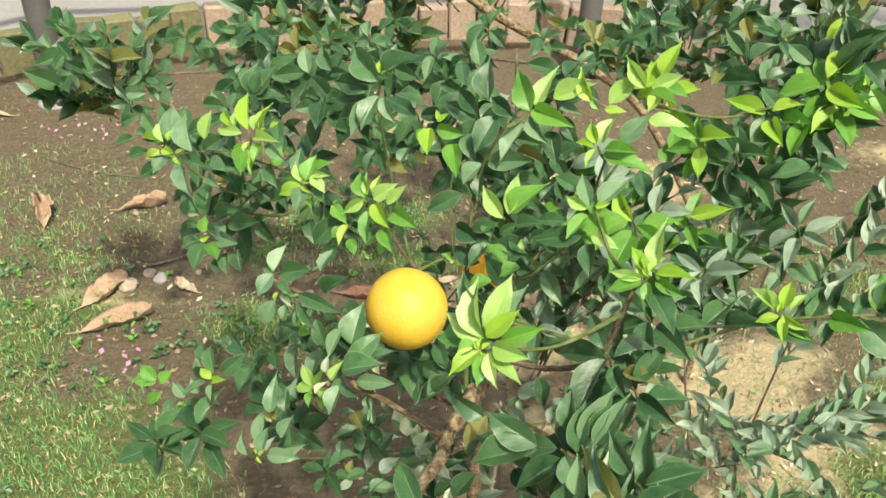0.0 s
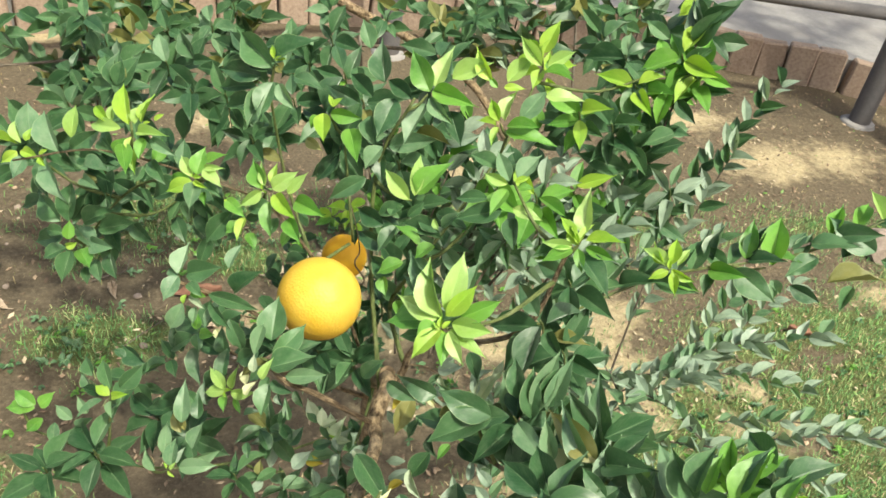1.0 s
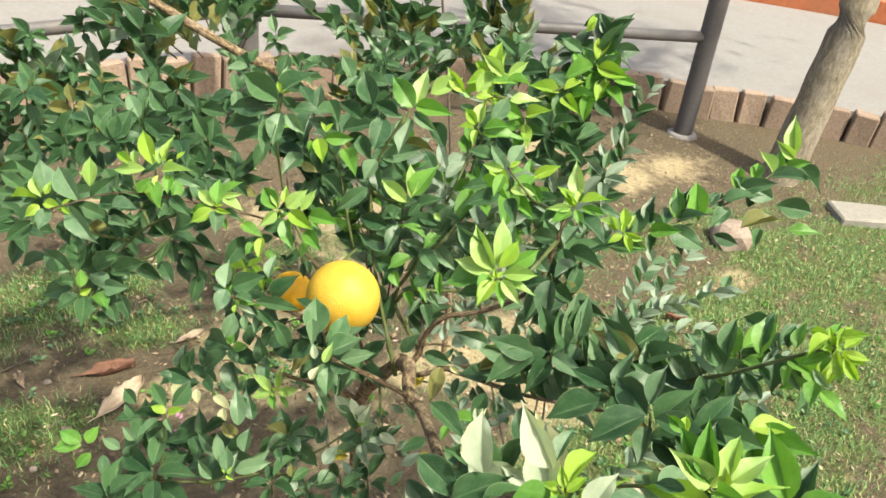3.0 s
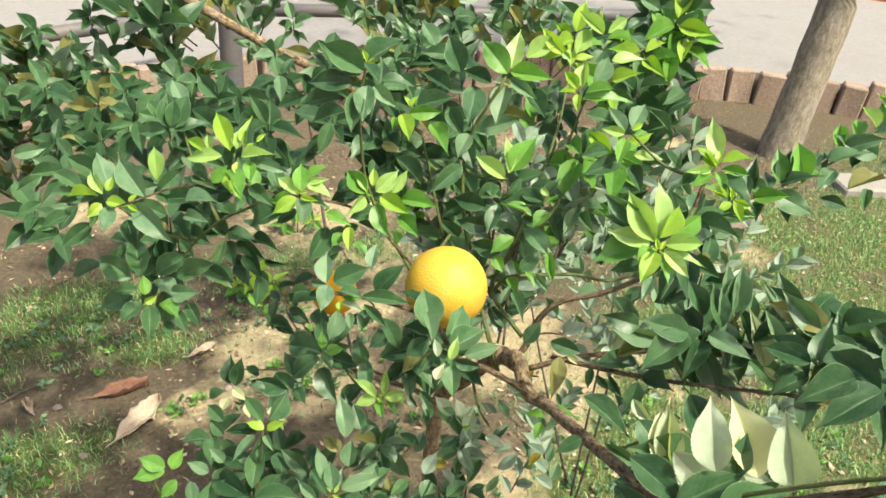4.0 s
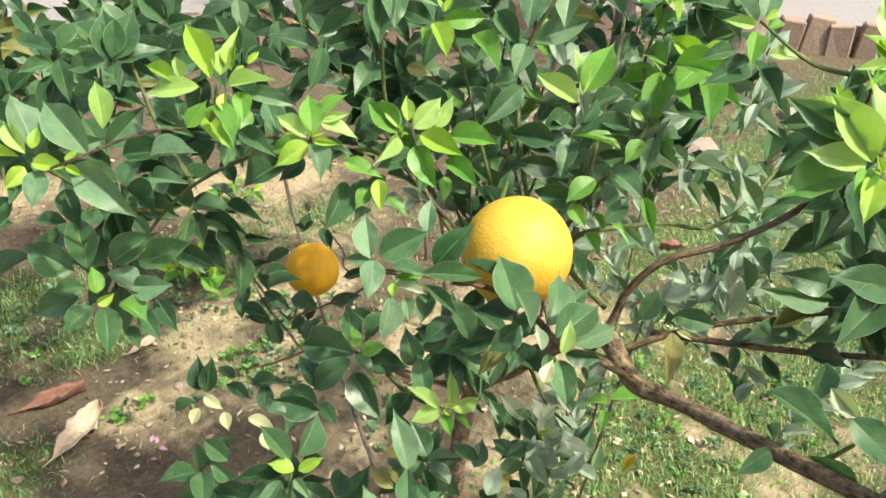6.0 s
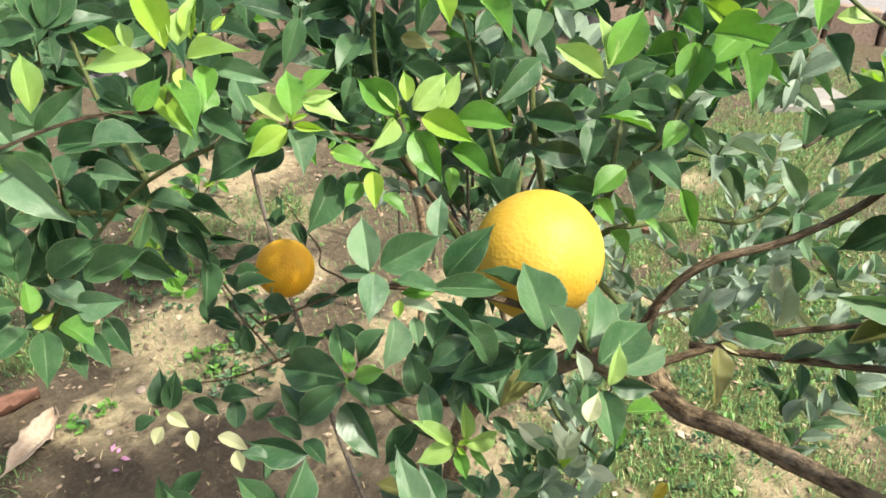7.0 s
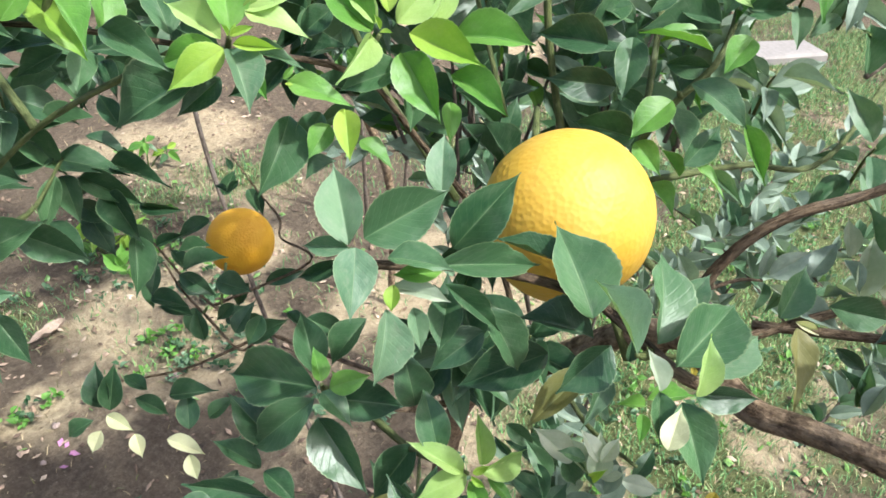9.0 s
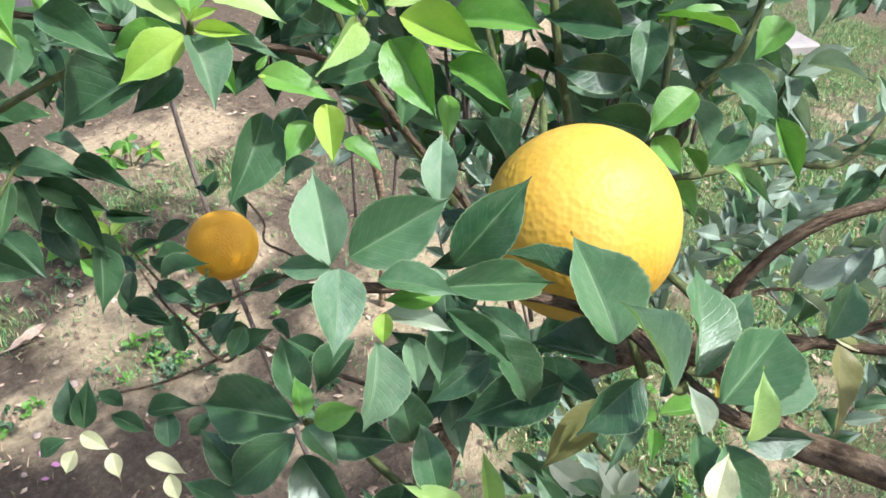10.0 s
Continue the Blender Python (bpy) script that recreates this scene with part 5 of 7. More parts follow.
# yellow-green shoot tip
sh = shoot(0.185, 0.513, 1.263)
blade(sh, LIME, (0.188, 0.516, 1.270), (0.198, 0.542, 1.300), 0.45)
blade(sh, YOUNG, (0.182, 0.515, 1.265), (0.171, 0.534, 1.277), 0.42)
blade(sh, YOUNG, (0.184, 0.512, 1.262), (0.179, 0.530, 1.276), 0.42)
blade(sh, LIME, (0.179, 0.513, 1.260), (0.154, 0.523, 1.258), 0.36)
blade(sh, YOUNG, (0.189, 0.512, 1.266), (0.221, 0.501, 1.270), 0.35)
blade(sh, BRIGHT, (0.189, 0.509, 1.261), (0.211, 0.492, 1.258), 0.36)
blade(sh, BRIGHT, (0.179, 0.511, 1.257), (0.151, 0.510, 1.247), 0.40)
blade(sh, MATURE, (0.186, 0.510, 1.253), (0.204, 0.475, 1.232), 0.46)
blade(sh, YOUNG, (0.183, 0.510, 1.266), (0.196, 0.518, 1.278), 0.38)
blade(sh, YOUNG, (0.182, 0.510, 1.265), (0.179, 0.517, 1.273), 0.40)
blade(sh, BRIGHT, (0.183, 0.510, 1.259), (0.183, 0.493, 1.246), 0.45)
blade(sh, MATURE, (0.174, 0.522, 1.252), (0.149, 0.525, 1.241), 0.46)

# yellow shoot tip
sh = shoot(0.358, 0.612, 1.146)
blade(sh, YOUNG, (0.360, 0.614, 1.150), (0.369, 0.632, 1.172), 0.49)
blade(sh, LIME, (0.355, 0.615, 1.148), (0.332, 0.638, 1.158), 0.42)
blade(sh, YOUNG, (0.357, 0.611, 1.144), (0.336, 0.612, 1.133), 0.45)
blade(sh, YOUNG, (0.360, 0.611, 1.146), (0.382, 0.594, 1.140), 0.41)
blade(sh, YOUNG, (0.361, 0.609, 1.144), (0.359, 0.589, 1.126), 0.41)
blade(sh, YOUNG, (0.352, 0.617, 1.149), (0.346, 0.637, 1.165), 0.42)
blade(sh, LIME, (0.368, 0.614, 1.148), (0.384, 0.623, 1.163), 0.38)
blade(sh, YOUNG, (0.356, 0.609, 1.148), (0.358, 0.616, 1.159), 0.40)

# leafy twig reaching over the grass
sh = shoot(0.477, 0.608, 1.143)
blade(sh, MATURE, (0.424, 0.629, 1.139), (0.443, 0.655, 1.174), 0.45)
blade(sh, MATURE, (0.437, 0.622, 1.137), (0.412, 0.648, 1.149), 0.50)
blade(sh, BRIGHT, (0.457, 0.621, 1.147), (0.472, 0.649, 1.183), 0.43)
blade(sh, BRIGHT, (0.484, 0.608, 1.146), (0.499, 0.641, 1.189), 0.53)
blade(sh, MATURE, (0.446, 0.618, 1.136), (0.482, 0.576, 1.117), 0.52)
blade(sh, MATURE, (0.530, 0.598, 1.162), (0.490, 0.592, 1.140), 0.45)
blade(sh, PALE, (0.588, 0.583, 1.178), (0.547, 0.625, 1.198), 0.49)
blade(sh, LIME, (0.597, 0.602, 1.208), (0.588, 0.628, 1.231), 0.50)
blade(sh, LIME, (0.630, 0.602, 1.229), (0.648, 0.635, 1.274), 0.41)
blade(sh, LIME, (0.630, 0.600, 1.226), (0.613, 0.627, 1.245), 0.42)
blade(sh, BRIGHT, (0.603, 0.597, 1.204), (0.617, 0.618, 1.235), 0.49)
blade(sh, MATURE, (0.635, 0.592, 1.218), (0.649, 0.557, 1.191), 0.50)
# olive blade set here to paint a broad brownish shadow
blade(sh, OLIVE, (0.539, 0.579, 1.141), (0.598, 0.562, 1.155), 0.39)
blade(sh, DARK, (0.600, 0.582, 1.166), (0.651, 0.556, 1.161), 0.51)
blade(sh, BRIGHT, (0.601, 0.552, 1.143), (0.647, 0.530, 1.141), 0.38)
blade(sh, MATURE, (0.427, 0.620, 1.128), (0.409, 0.605, 1.107), 0.48)
blade(sh, MATURE, (0.564, 0.568, 1.142), (0.544, 0.552, 1.118), 0.40)
blade(sh, DARK, (0.501, 0.589, 1.132), (0.529, 0.565, 1.124), 0.49)
blade(sh, MATURE, (0.514, 0.606, 1.152), (0.535, 0.624, 1.178), 0.43)
blade(sh, DARK, (0.470, 0.613, 1.128), (0.457, 0.593, 1.102), 0.49)
blade(sh, MATURE, (0.562, 0.596, 1.161), (0.587, 0.607, 1.184), 0.46)

# upright leafy shoot
sh = shoot(0.420, 0.827, 1.278)
blade(sh, YOUNG, (0.435, 0.860, 1.331), (0.469, 0.853, 1.336), 0.41)
blade(sh, YOUNG, (0.437, 0.860, 1.332), (0.459, 0.871, 1.353), 0.39)
blade(sh, BRIGHT, (0.418, 0.832, 1.283), (0.417, 0.858, 1.306), 0.49)
blade(sh, BRIGHT, (0.456, 0.813, 1.281), (0.476, 0.838, 1.316), 0.42)
blade(sh, BRIGHT, (0.458, 0.812, 1.280), (0.491, 0.786, 1.273), 0.38)
blade(sh, MATURE, (0.380, 0.802, 1.219), (0.384, 0.837, 1.258), 0.48)
blade(sh, BRIGHT, (0.407, 0.792, 1.222), (0.428, 0.818, 1.260), 0.40)
blade(sh, MATURE, (0.366, 0.807, 1.217), (0.326, 0.828, 1.221), 0.46)
blade(sh, MATURE, (0.426, 0.779, 1.217), (0.383, 0.780, 1.198), 0.45)
blade(sh, MATURE, (0.377, 0.786, 1.195), (0.390, 0.752, 1.172), 0.41)
blade(sh, DARK, (0.440, 0.874, 1.335), (0.493, 0.856, 1.344), 0.39)
blade(sh, DARK, (0.374, 0.779, 1.167), (0.318, 0.810, 1.174), 0.42)
blade(sh, BRIGHT, (0.447, 0.816, 1.280), (0.428, 0.820, 1.273), 0.48)
blade(sh, MATURE, (0.398, 0.822, 1.257), (0.376, 0.852, 1.276), 0.50)
blade(sh, DARK, (0.436, 0.810, 1.246), (0.453, 0.780, 1.227), 0.45)
blade(sh, MATURE, (0.424, 0.847, 1.307), (0.402, 0.873, 1.320), 0.50)
blade(sh, BRIGHT, (0.444, 0.840, 1.310), (0.458, 0.824, 1.301), 0.46)
blade(sh, DARK, (0.402, 0.783, 1.189), (0.444, 0.776, 1.206), 0.41)

# yellow-green shoot tip
sh = shoot(0.170, 0.700, 1.274)
blade(sh, YOUNG, (0.166, 0.700, 1.272), (0.148, 0.709, 1.273), 0.42)
blade(sh, YOUNG, (0.169, 0.701, 1.276), (0.164, 0.723, 1.291), 0.47)
blade(sh, LIME, (0.175, 0.700, 1.277), (0.191, 0.720, 1.303), 0.47)
blade(sh, BRIGHT, (0.176, 0.696, 1.273), (0.208, 0.685, 1.277), 0.40)
blade(sh, BRIGHT, (0.176, 0.697, 1.267), (0.224, 0.666, 1.265), 0.36)
blade(sh, PALE, (0.191, 0.701, 1.278), (0.220, 0.715, 1.304), 0.48)
blade(sh, YOUNG, (0.168, 0.698, 1.271), (0.158, 0.684, 1.257), 0.45)
blade(sh, LIME, (0.211, 0.721, 1.327), (0.193, 0.749, 1.348), 0.39)
blade(sh, YOUNG, (0.212, 0.724, 1.332), (0.221, 0.738, 1.350), 0.39)
blade(sh, LIME, (0.216, 0.719, 1.328), (0.245, 0.722, 1.343), 0.40)
blade(sh, BRIGHT, (0.213, 0.716, 1.323), (0.239, 0.700, 1.321), 0.42)
blade(sh, LIME, (0.215, 0.705, 1.302), (0.252, 0.690, 1.304), 0.42)
blade(sh, YOUNG, (0.164, 0.727, 1.307), (0.153, 0.757, 1.330), 0.40)
blade(sh, LIME, (0.180, 0.725, 1.307), (0.207, 0.736, 1.331), 0.48)
blade(sh, BRIGHT, (0.169, 0.721, 1.303), (0.162, 0.731, 1.311), 0.49)
blade(sh, YOUNG, (0.175, 0.720, 1.304), (0.196, 0.712, 1.306), 0.40)

# pale shoot tip
sh = shoot(0.152, 0.599, 1.270)
blade(sh, PALE, (0.149, 0.600, 1.270), (0.142, 0.625, 1.288), 0.44)
blade(sh, PALE, (0.156, 0.599, 1.272), (0.179, 0.610, 1.291), 0.55)
blade(sh, LIME, (0.147, 0.599, 1.268), (0.128, 0.615, 1.270), 0.42)
blade(sh, BRIGHT, (0.155, 0.594, 1.266), (0.169, 0.588, 1.269), 0.60)
blade(sh, BRIGHT, (0.147, 0.596, 1.263), (0.128, 0.583, 1.244), 0.48)
blade(sh, LIME, (0.151, 0.585, 1.250), (0.174, 0.565, 1.249), 0.41)
blade(sh, YOUNG, (0.152, 0.595, 1.272), (0.165, 0.594, 1.278), 0.42)
blade(sh, MATURE, (0.131, 0.602, 1.251), (0.103, 0.611, 1.245), 0.42)
blade(sh, DARK, (0.145, 0.596, 1.241), (0.102, 0.602, 1.229), 0.45)
blade(sh, MATURE, (0.142, 0.615, 1.275), (0.119, 0.634, 1.279), 0.50)
blade(sh, DARK, (0.155, 0.589, 1.237), (0.151, 0.564, 1.215), 0.48)

# yellow-tipped low shoot
sh = shoot(-0.219, 0.640, 0.997)
blade(sh, YOUNG, (-0.219, 0.636, 1.001), (-0.233, 0.648, 1.005), 0.60)
blade(sh, YOUNG, (-0.217, 0.634, 1.001), (-0.199, 0.628, 1.009), 0.43)
blade(sh, MATURE, (-0.218, 0.643, 1.002), (-0.226, 0.672, 1.018), 0.43)
blade(sh, DARK, (-0.210, 0.648, 0.998), (-0.185, 0.662, 1.017), 0.55)
blade(sh, DARK, (-0.222, 0.649, 0.987), (-0.251, 0.667, 0.985), 0.35)
blade(sh, PALE, (-0.227, 0.641, 0.991), (-0.254, 0.632, 0.976), 0.32)
blade(sh, PALE, (-0.218, 0.636, 0.992), (-0.217, 0.616, 0.986), 0.36)
blade(sh, DARK, (-0.204, 0.672, 1.017), (-0.217, 0.683, 1.021), 0.50)
blade(sh, DARK, (-0.184, 0.660, 1.019), (-0.209, 0.690, 1.019), 0.46)
blade(sh, DARK, (-0.242, 0.694, 0.973), (-0.251, 0.719, 0.980), 0.54)
blade(sh, MATURE, (-0.245, 0.687, 0.961), (-0.254, 0.703, 0.975), 0.50)

sh = shoot(-0.318, 0.694, 0.930)
leaf(sh, BRIGHT, -0.305, 0.692, 0.933, 166, -7, 3.3, 0.50)
leaf(sh, BRIGHT, -0.304, 0.694, 0.936, 145, 21, 2.8, 0.60)
leaf(sh, BRIGHT, -0.299, 0.691, 0.935, 22, 42, 2.3, 0.60)
leaf(sh, BRIGHT, -0.297, 0.683, 0.926, -166, -37, 2.4, 0.55)
leaf(sh, PALE, -0.285, 0.678, 0.923, -103, -54, 2.6, 0.50)
leaf(sh, PALE, -0.266, 0.675, 0.929, 142, 24, 2.5, 0.50)
leaf(sh, PALE, -0.250, 0.675, 0.936, 127, 38, 2.3, 0.50)
leaf(sh, PALE, -0.236, 0.670, 0.936, -30, -15, 1.6, 0.45)
leaf(sh, PALE, -0.245, 0.670, 0.933, 174, -53, 2.8, 0.50)
leaf(sh, DARK, -0.233, 0.655, 0.894, 155, -7, 4.1, 0.55)
leaf(sh, DARK, -0.269, 0.660, 0.884, -163, -52, 3.5, 0.55)
leaf(sh, DARK, -0.240, 0.649, 0.883, -37, -38, 3.5, 0.50)

# pale shoot with a yellow heart
sh = shoot(-0.167, 0.596, 0.924)
blade(sh, PALE, (-0.164, 0.597, 0.928), (-0.158, 0.619, 0.947), 0.55)
blade(sh, PALE, (-0.170, 0.607, 0.936), (-0.166, 0.633, 0.958), 0.40)
blade(sh, GREY, (-0.158, 0.596, 0.933), (-0.149, 0.607, 0.945), 0.34)
blade(sh, LIME, (-0.165, 0.591, 0.931), (-0.158, 0.593, 0.940), 0.38)
blade(sh, YOUNG, (-0.168, 0.593, 0.931), (-0.171, 0.598, 0.935), 0.45)
blade(sh, YOUNG, (-0.167, 0.591, 0.929), (-0.160, 0.584, 0.926), 0.40)
blade(sh, PALE, (-0.156, 0.593, 0.930), (-0.117, 0.582, 0.940), 0.40)
blade(sh, PALE, (-0.148, 0.601, 0.930), (-0.111, 0.598, 0.945), 0.40)
blade(sh, PALE, (-0.180, 0.601, 0.919), (-0.191, 0.627, 0.930), 0.37)
blade(sh, MATURE, (-0.142, 0.606, 0.942), (-0.130, 0.625, 0.961), 0.55)
blade(sh, PALE, (-0.150, 0.598, 0.993), (-0.144, 0.628, 1.026), 0.38)
blade(sh, MATURE, (-0.134, 0.597, 0.997), (-0.132, 0.621, 1.013), 0.54)
blade(sh, OLIVE, (-0.152, 0.612, 0.962), (-0.159, 0.633, 0.972), 0.44)
blade(sh, OLIVE, (-0.148, 0.612, 0.965), (-0.153, 0.628, 0.972), 0.39)
blade(sh, MATURE, (-0.133, 0.612, 1.000), (-0.148, 0.632, 1.005), 0.49)

# dusky leaves low on the trunk
sh = shoot(-0.044, 0.632, 0.854)
blade(sh, DARK, (-0.059, 0.653, 0.869), (-0.069, 0.680, 0.880), 0.49)
blade(sh, MATURE, (-0.052, 0.637, 0.853), (-0.077, 0.632, 0.842), 0.49)
blade(sh, DARK, (-0.037, 0.647, 0.882), (-0.018, 0.660, 0.898), 0.54)
blade(sh, MATURE, (-0.033, 0.648, 0.888), (-0.045, 0.674, 0.893), 0.48)
blade(sh, GREY, (-0.034, 0.630, 0.860), (-0.011, 0.640, 0.877), 0.55)
blade(sh, MATURE, (-0.029, 0.623, 0.855), (-0.047, 0.612, 0.842), 0.49)
blade(sh, DARK, (-0.011, 0.635, 0.890), (0.014, 0.633, 0.898), 0.50)
blade(sh, GREY, (-0.067, 0.636, 0.838), (-0.085, 0.627, 0.828), 0.49)
blade(sh, DARK, (-0.055, 0.675, 0.865), (-0.036, 0.668, 0.872), 0.50)
blade(sh, OLIVE, (-0.071, 0.641, 0.841), (-0.069, 0.654, 0.854), 0.60)
blade(sh, GREY, (-0.009, 0.607, 0.851), (-0.012, 0.629, 0.860), 0.44)
blade(sh, MATURE, (-0.017, 0.604, 0.839), (0.014, 0.605, 0.851), 0.50)
blade(sh, DARK, (-0.086, 0.657, 0.850), (-0.107, 0.650, 0.840), 0.49)
blade(sh, MATURE, (-0.084, 0.669, 0.869), (-0.083, 0.649, 0.861), 0.48)
blade(sh, GREY, (0.012, 0.607, 0.912), (0.030, 0.623, 0.931), 0.59)
blade(sh, MATURE, (0.027, 0.616, 0.898), (0.021, 0.647, 0.918), 0.50)
blade(sh, DARK, (-0.086, 0.688, 0.894), (-0.064, 0.689, 0.897), 0.48)
blade(sh, GREY, (0.102, 0.679, 0.861), (0.091, 0.702, 0.864), 0.44)
blade(sh, PALE, (0.113, 0.668, 0.856), (0.111, 0.693, 0.870), 0.40)
blade(sh, GREY, (0.109, 0.649, 0.825), (0.086, 0.659, 0.817), 0.45)
blade(sh, GREY, (0.088, 0.645, 0.799), (0.122, 0.646, 0.813), 0.39)
blade(sh, PALE, (0.069, 0.639, 0.773), (0.094, 0.646, 0.786), 0.39)

sh = shoot(0.085, 0.449, 1.165)
leaf(sh, DARK, 0.101, 0.432, 1.151, 150, 14, 4.9, 0.50)
leaf(sh, DARK, 0.059, 0.453, 1.158, 149, 15, 3.8, 0.50)
leaf(sh, DARK, 0.101, 0.431, 1.149, 179, -23, 5.9, 0.45)
leaf(sh, DARK, 0.143, 0.427, 1.162, 36, 48, 4.4, 0.50)
leaf(sh, DARK, 0.133, 0.423, 1.153, 82, 53, 4.3, 0.42)
leaf(sh, DARK, 0.122, 0.403, 1.123, -3, 21, 3.9, 0.50)
leaf(sh, MATURE, 0.159, 0.400, 1.135, 101, 50, 4.7, 0.42)
leaf(sh, UNDER, 0.163, 0.389, 1.123, 107, 59, 5.9, 0.30)
leaf(sh, DARK, 0.055, 0.435, 1.110, -161, -54, 3.2, 0.50)
leaf(sh, DARK, 0.163, 0.410, 1.150, 6, 9, 4.1, 0.50)

sh = shoot(0.172, 0.293, 1.210)
leaf(sh, MATURE, 0.186, 0.259, 1.263, 25, 49, 3.5, 0.50)
leaf(sh, MATURE, 0.169, 0.271, 1.250, 44, 54, 3.3, 0.50)
leaf(sh, MATURE, 0.180, 0.279, 1.231, 118, 42, 3.8, 0.55)
leaf(sh, MATURE, 0.163, 0.296, 1.208, 122, 39, 3.4, 0.50)
leaf(sh, PALE, 0.161, 0.297, 1.208, 61, 56, 2.3, 0.40)
leaf(sh, MATURE, 0.136, 0.306, 1.205, 115, 14, 2.5, 0.50)
leaf(sh, DARK, 0.128, 0.306, 1.200, 17, 12, 2.4, 0.50)
leaf(sh, PALE, 0.140, 0.319, 1.201, 70, 44, 2.9, 0.40)
leaf(sh, MATURE, 0.202, 0.244, 1.269, 35, 52, 2.1, 0.45)
leaf(sh, MATURE, 0.179, 0.258, 1.239, -59, -40, 2.2, 0.45)
leaf(sh, MATURE, 0.134, 0.296, 1.191, 129, 0, 2.7, 0.50)
leaf(sh, MATURE, 0.185, 0.285, 1.207, -162, -27, 4.2, 0.50)
leaf(sh, MATURE, 0.183, 0.252, 1.250, -54, -36, 1.9, 0.40)
leaf(sh, DARK, 0.158, 0.290, 1.197, -44, -26, 3.2, 0.50)
leaf(sh, PALE, 0.135, 0.338, 1.198, 103, 33, 4.9, 0.35)
leaf(sh, PALE, 0.123, 0.360, 1.181, 104, 49, 3.2, 0.40)
leaf(sh, MATURE, 0.141, 0.291, 1.189, -159, -47, 2.1, 0.50)
leaf(sh, MATURE, 0.200, 0.236, 1.257, -73, -48, 2.3, 0.40)
leaf(sh, PALE, 0.210, 0.222, 1.262, -57, -38, 2.0, 0.40)

sh = shoot(0.196, 0.206, 1.312)
leaf(sh, YOUNG, 0.189, 0.202, 1.303, 160, -7, 1.2, 0.40)
leaf(sh, YOUNG, 0.190, 0.203, 1.305, 99, 51, 1.5, 0.40)
leaf(sh, YOUNG, 0.193, 0.202, 1.306, 35, 52, 1.5, 0.40)
leaf(sh, YOUNG, 0.196, 0.199, 1.303, -7, 24, 1.8, 0.40)
leaf(sh, YOUNG, 0.197, 0.196, 1.300, -62, 8, 1.7, 0.45)
leaf(sh, YOUNG, 0.195, 0.196, 1.298, -64, -43, 2.2, 0.40)
leaf(sh, YOUNG, 0.194, 0.199, 1.302, -167, 19, 1.5, 0.50)
leaf(sh, BRIGHT, 0.183, 0.204, 1.302, 88, -12, 1.2, 0.45)
leaf(sh, YOUNG, 0.194, 0.201, 1.305, 173, 53, 1.7, 0.50)
leaf(sh, BRIGHT, 0.186, 0.199, 1.297, 143, -78, 1.7, 0.40)

sh = shoot(-0.097, 0.146, 1.328)
leaf(sh, UNDER, -0.103, 0.155, 1.335, 110, 47, 3.9, 0.40)
leaf(sh, YOUNG, -0.103, 0.148, 1.325, 135, 21, 1.1, 0.45)
leaf(sh, YOUNG, -0.099, 0.147, 1.327, 91, 55, 1.4, 0.42)
leaf(sh, YOUNG, -0.099, 0.145, 1.326, -6, 37, 1.4, 0.42)
leaf(sh, YOUNG, -0.101, 0.145, 1.323, -86, -54, 1.2, 0.42)
leaf(sh, UNDER, -0.091, 0.134, 1.317, 11, 50, 2.7, 0.55)
leaf(sh, PALE, -0.097, 0.138, 1.316, 170, -34, 1.6, 0.50)
leaf(sh, MATURE, -0.101, 0.156, 1.339, 30, 25, 2.0, 0.45)
leaf(sh, UNDER, -0.069, 0.120, 1.317, -13, 30, 2.3, 0.50)
leaf(sh, YOUNG, -0.100, 0.146, 1.325, -162, 12, 1.3, 0.40)

sh = shoot(-0.007, 0.355, 1.175)
leaf(sh, UNDER, -0.014, 0.330, 1.132, 75, 58, 5.1, 0.42)
leaf(sh, UNDER, -0.058, 0.270, 1.203, 73, 58, 4.7, 0.52)
leaf(sh, UNDER, 0.012, 0.310, 1.129, 143, 4, 4.4, 0.42)
leaf(sh, UNDER, 0.007, 0.316, 1.133, -36, -4, 5.1, 0.38)
leaf(sh, MATURE, 0.008, 0.326, 1.120, 24, 46, 4.1, 0.50)
leaf(sh, MATURE, 0.002, 0.314, 1.124, 158, -62, 2.8, 0.50)
leaf(sh, UNDER, -0.019, 0.241, 1.199, 78, 58, 5.0, 0.60)
leaf(sh, DARK, -0.038, 0.348, 1.135, -54, -15, 6.1, 0.55)
leaf(sh, DARK, -0.054, 0.348, 1.121, -61, -38, 4.3, 0.50)
leaf(sh, UNDER, -0.038, 0.317, 1.170, -58, -36, 4.8, 0.50)
leaf(sh, DARK, 0.010, 0.245, 1.271, 161, -23, 4.1, 0.50)
leaf(sh, DARK, 0.009, 0.296, 1.145, 33, 58, 3.4, 0.50)
leaf(sh, MATURE, 0.002, 0.247, 1.188, 35, 58, 2.6, 0.40)
leaf(sh, DARK, -0.090, 0.311, 1.194, -54, -32, 4.7, 0.50)
leaf(sh, DARK, -0.077, 0.277, 1.176, -17, 25, 4.9, 0.50)
leaf(sh, MATURE, -0.064, 0.257, 1.180, -21, 19, 5.1, 0.48)
leaf(sh, DARK, -0.096, 0.312, 1.170, -59, -38, 4.1, 0.50)
leaf(sh, MATURE, 0.002, 0.324, 1.138, 144, 5, 5.4, 0.50)
leaf(sh, DARK, -0.008, 0.316, 1.117, 140, -5, 6.1, 0.50)
leaf(sh, DARK, 0.014, 0.303, 1.120, 151, -34, 4.2, 0.50)
leaf(sh, MATURE, 0.051, 0.291, 1.108, 42, 50, 3.9, 0.50)

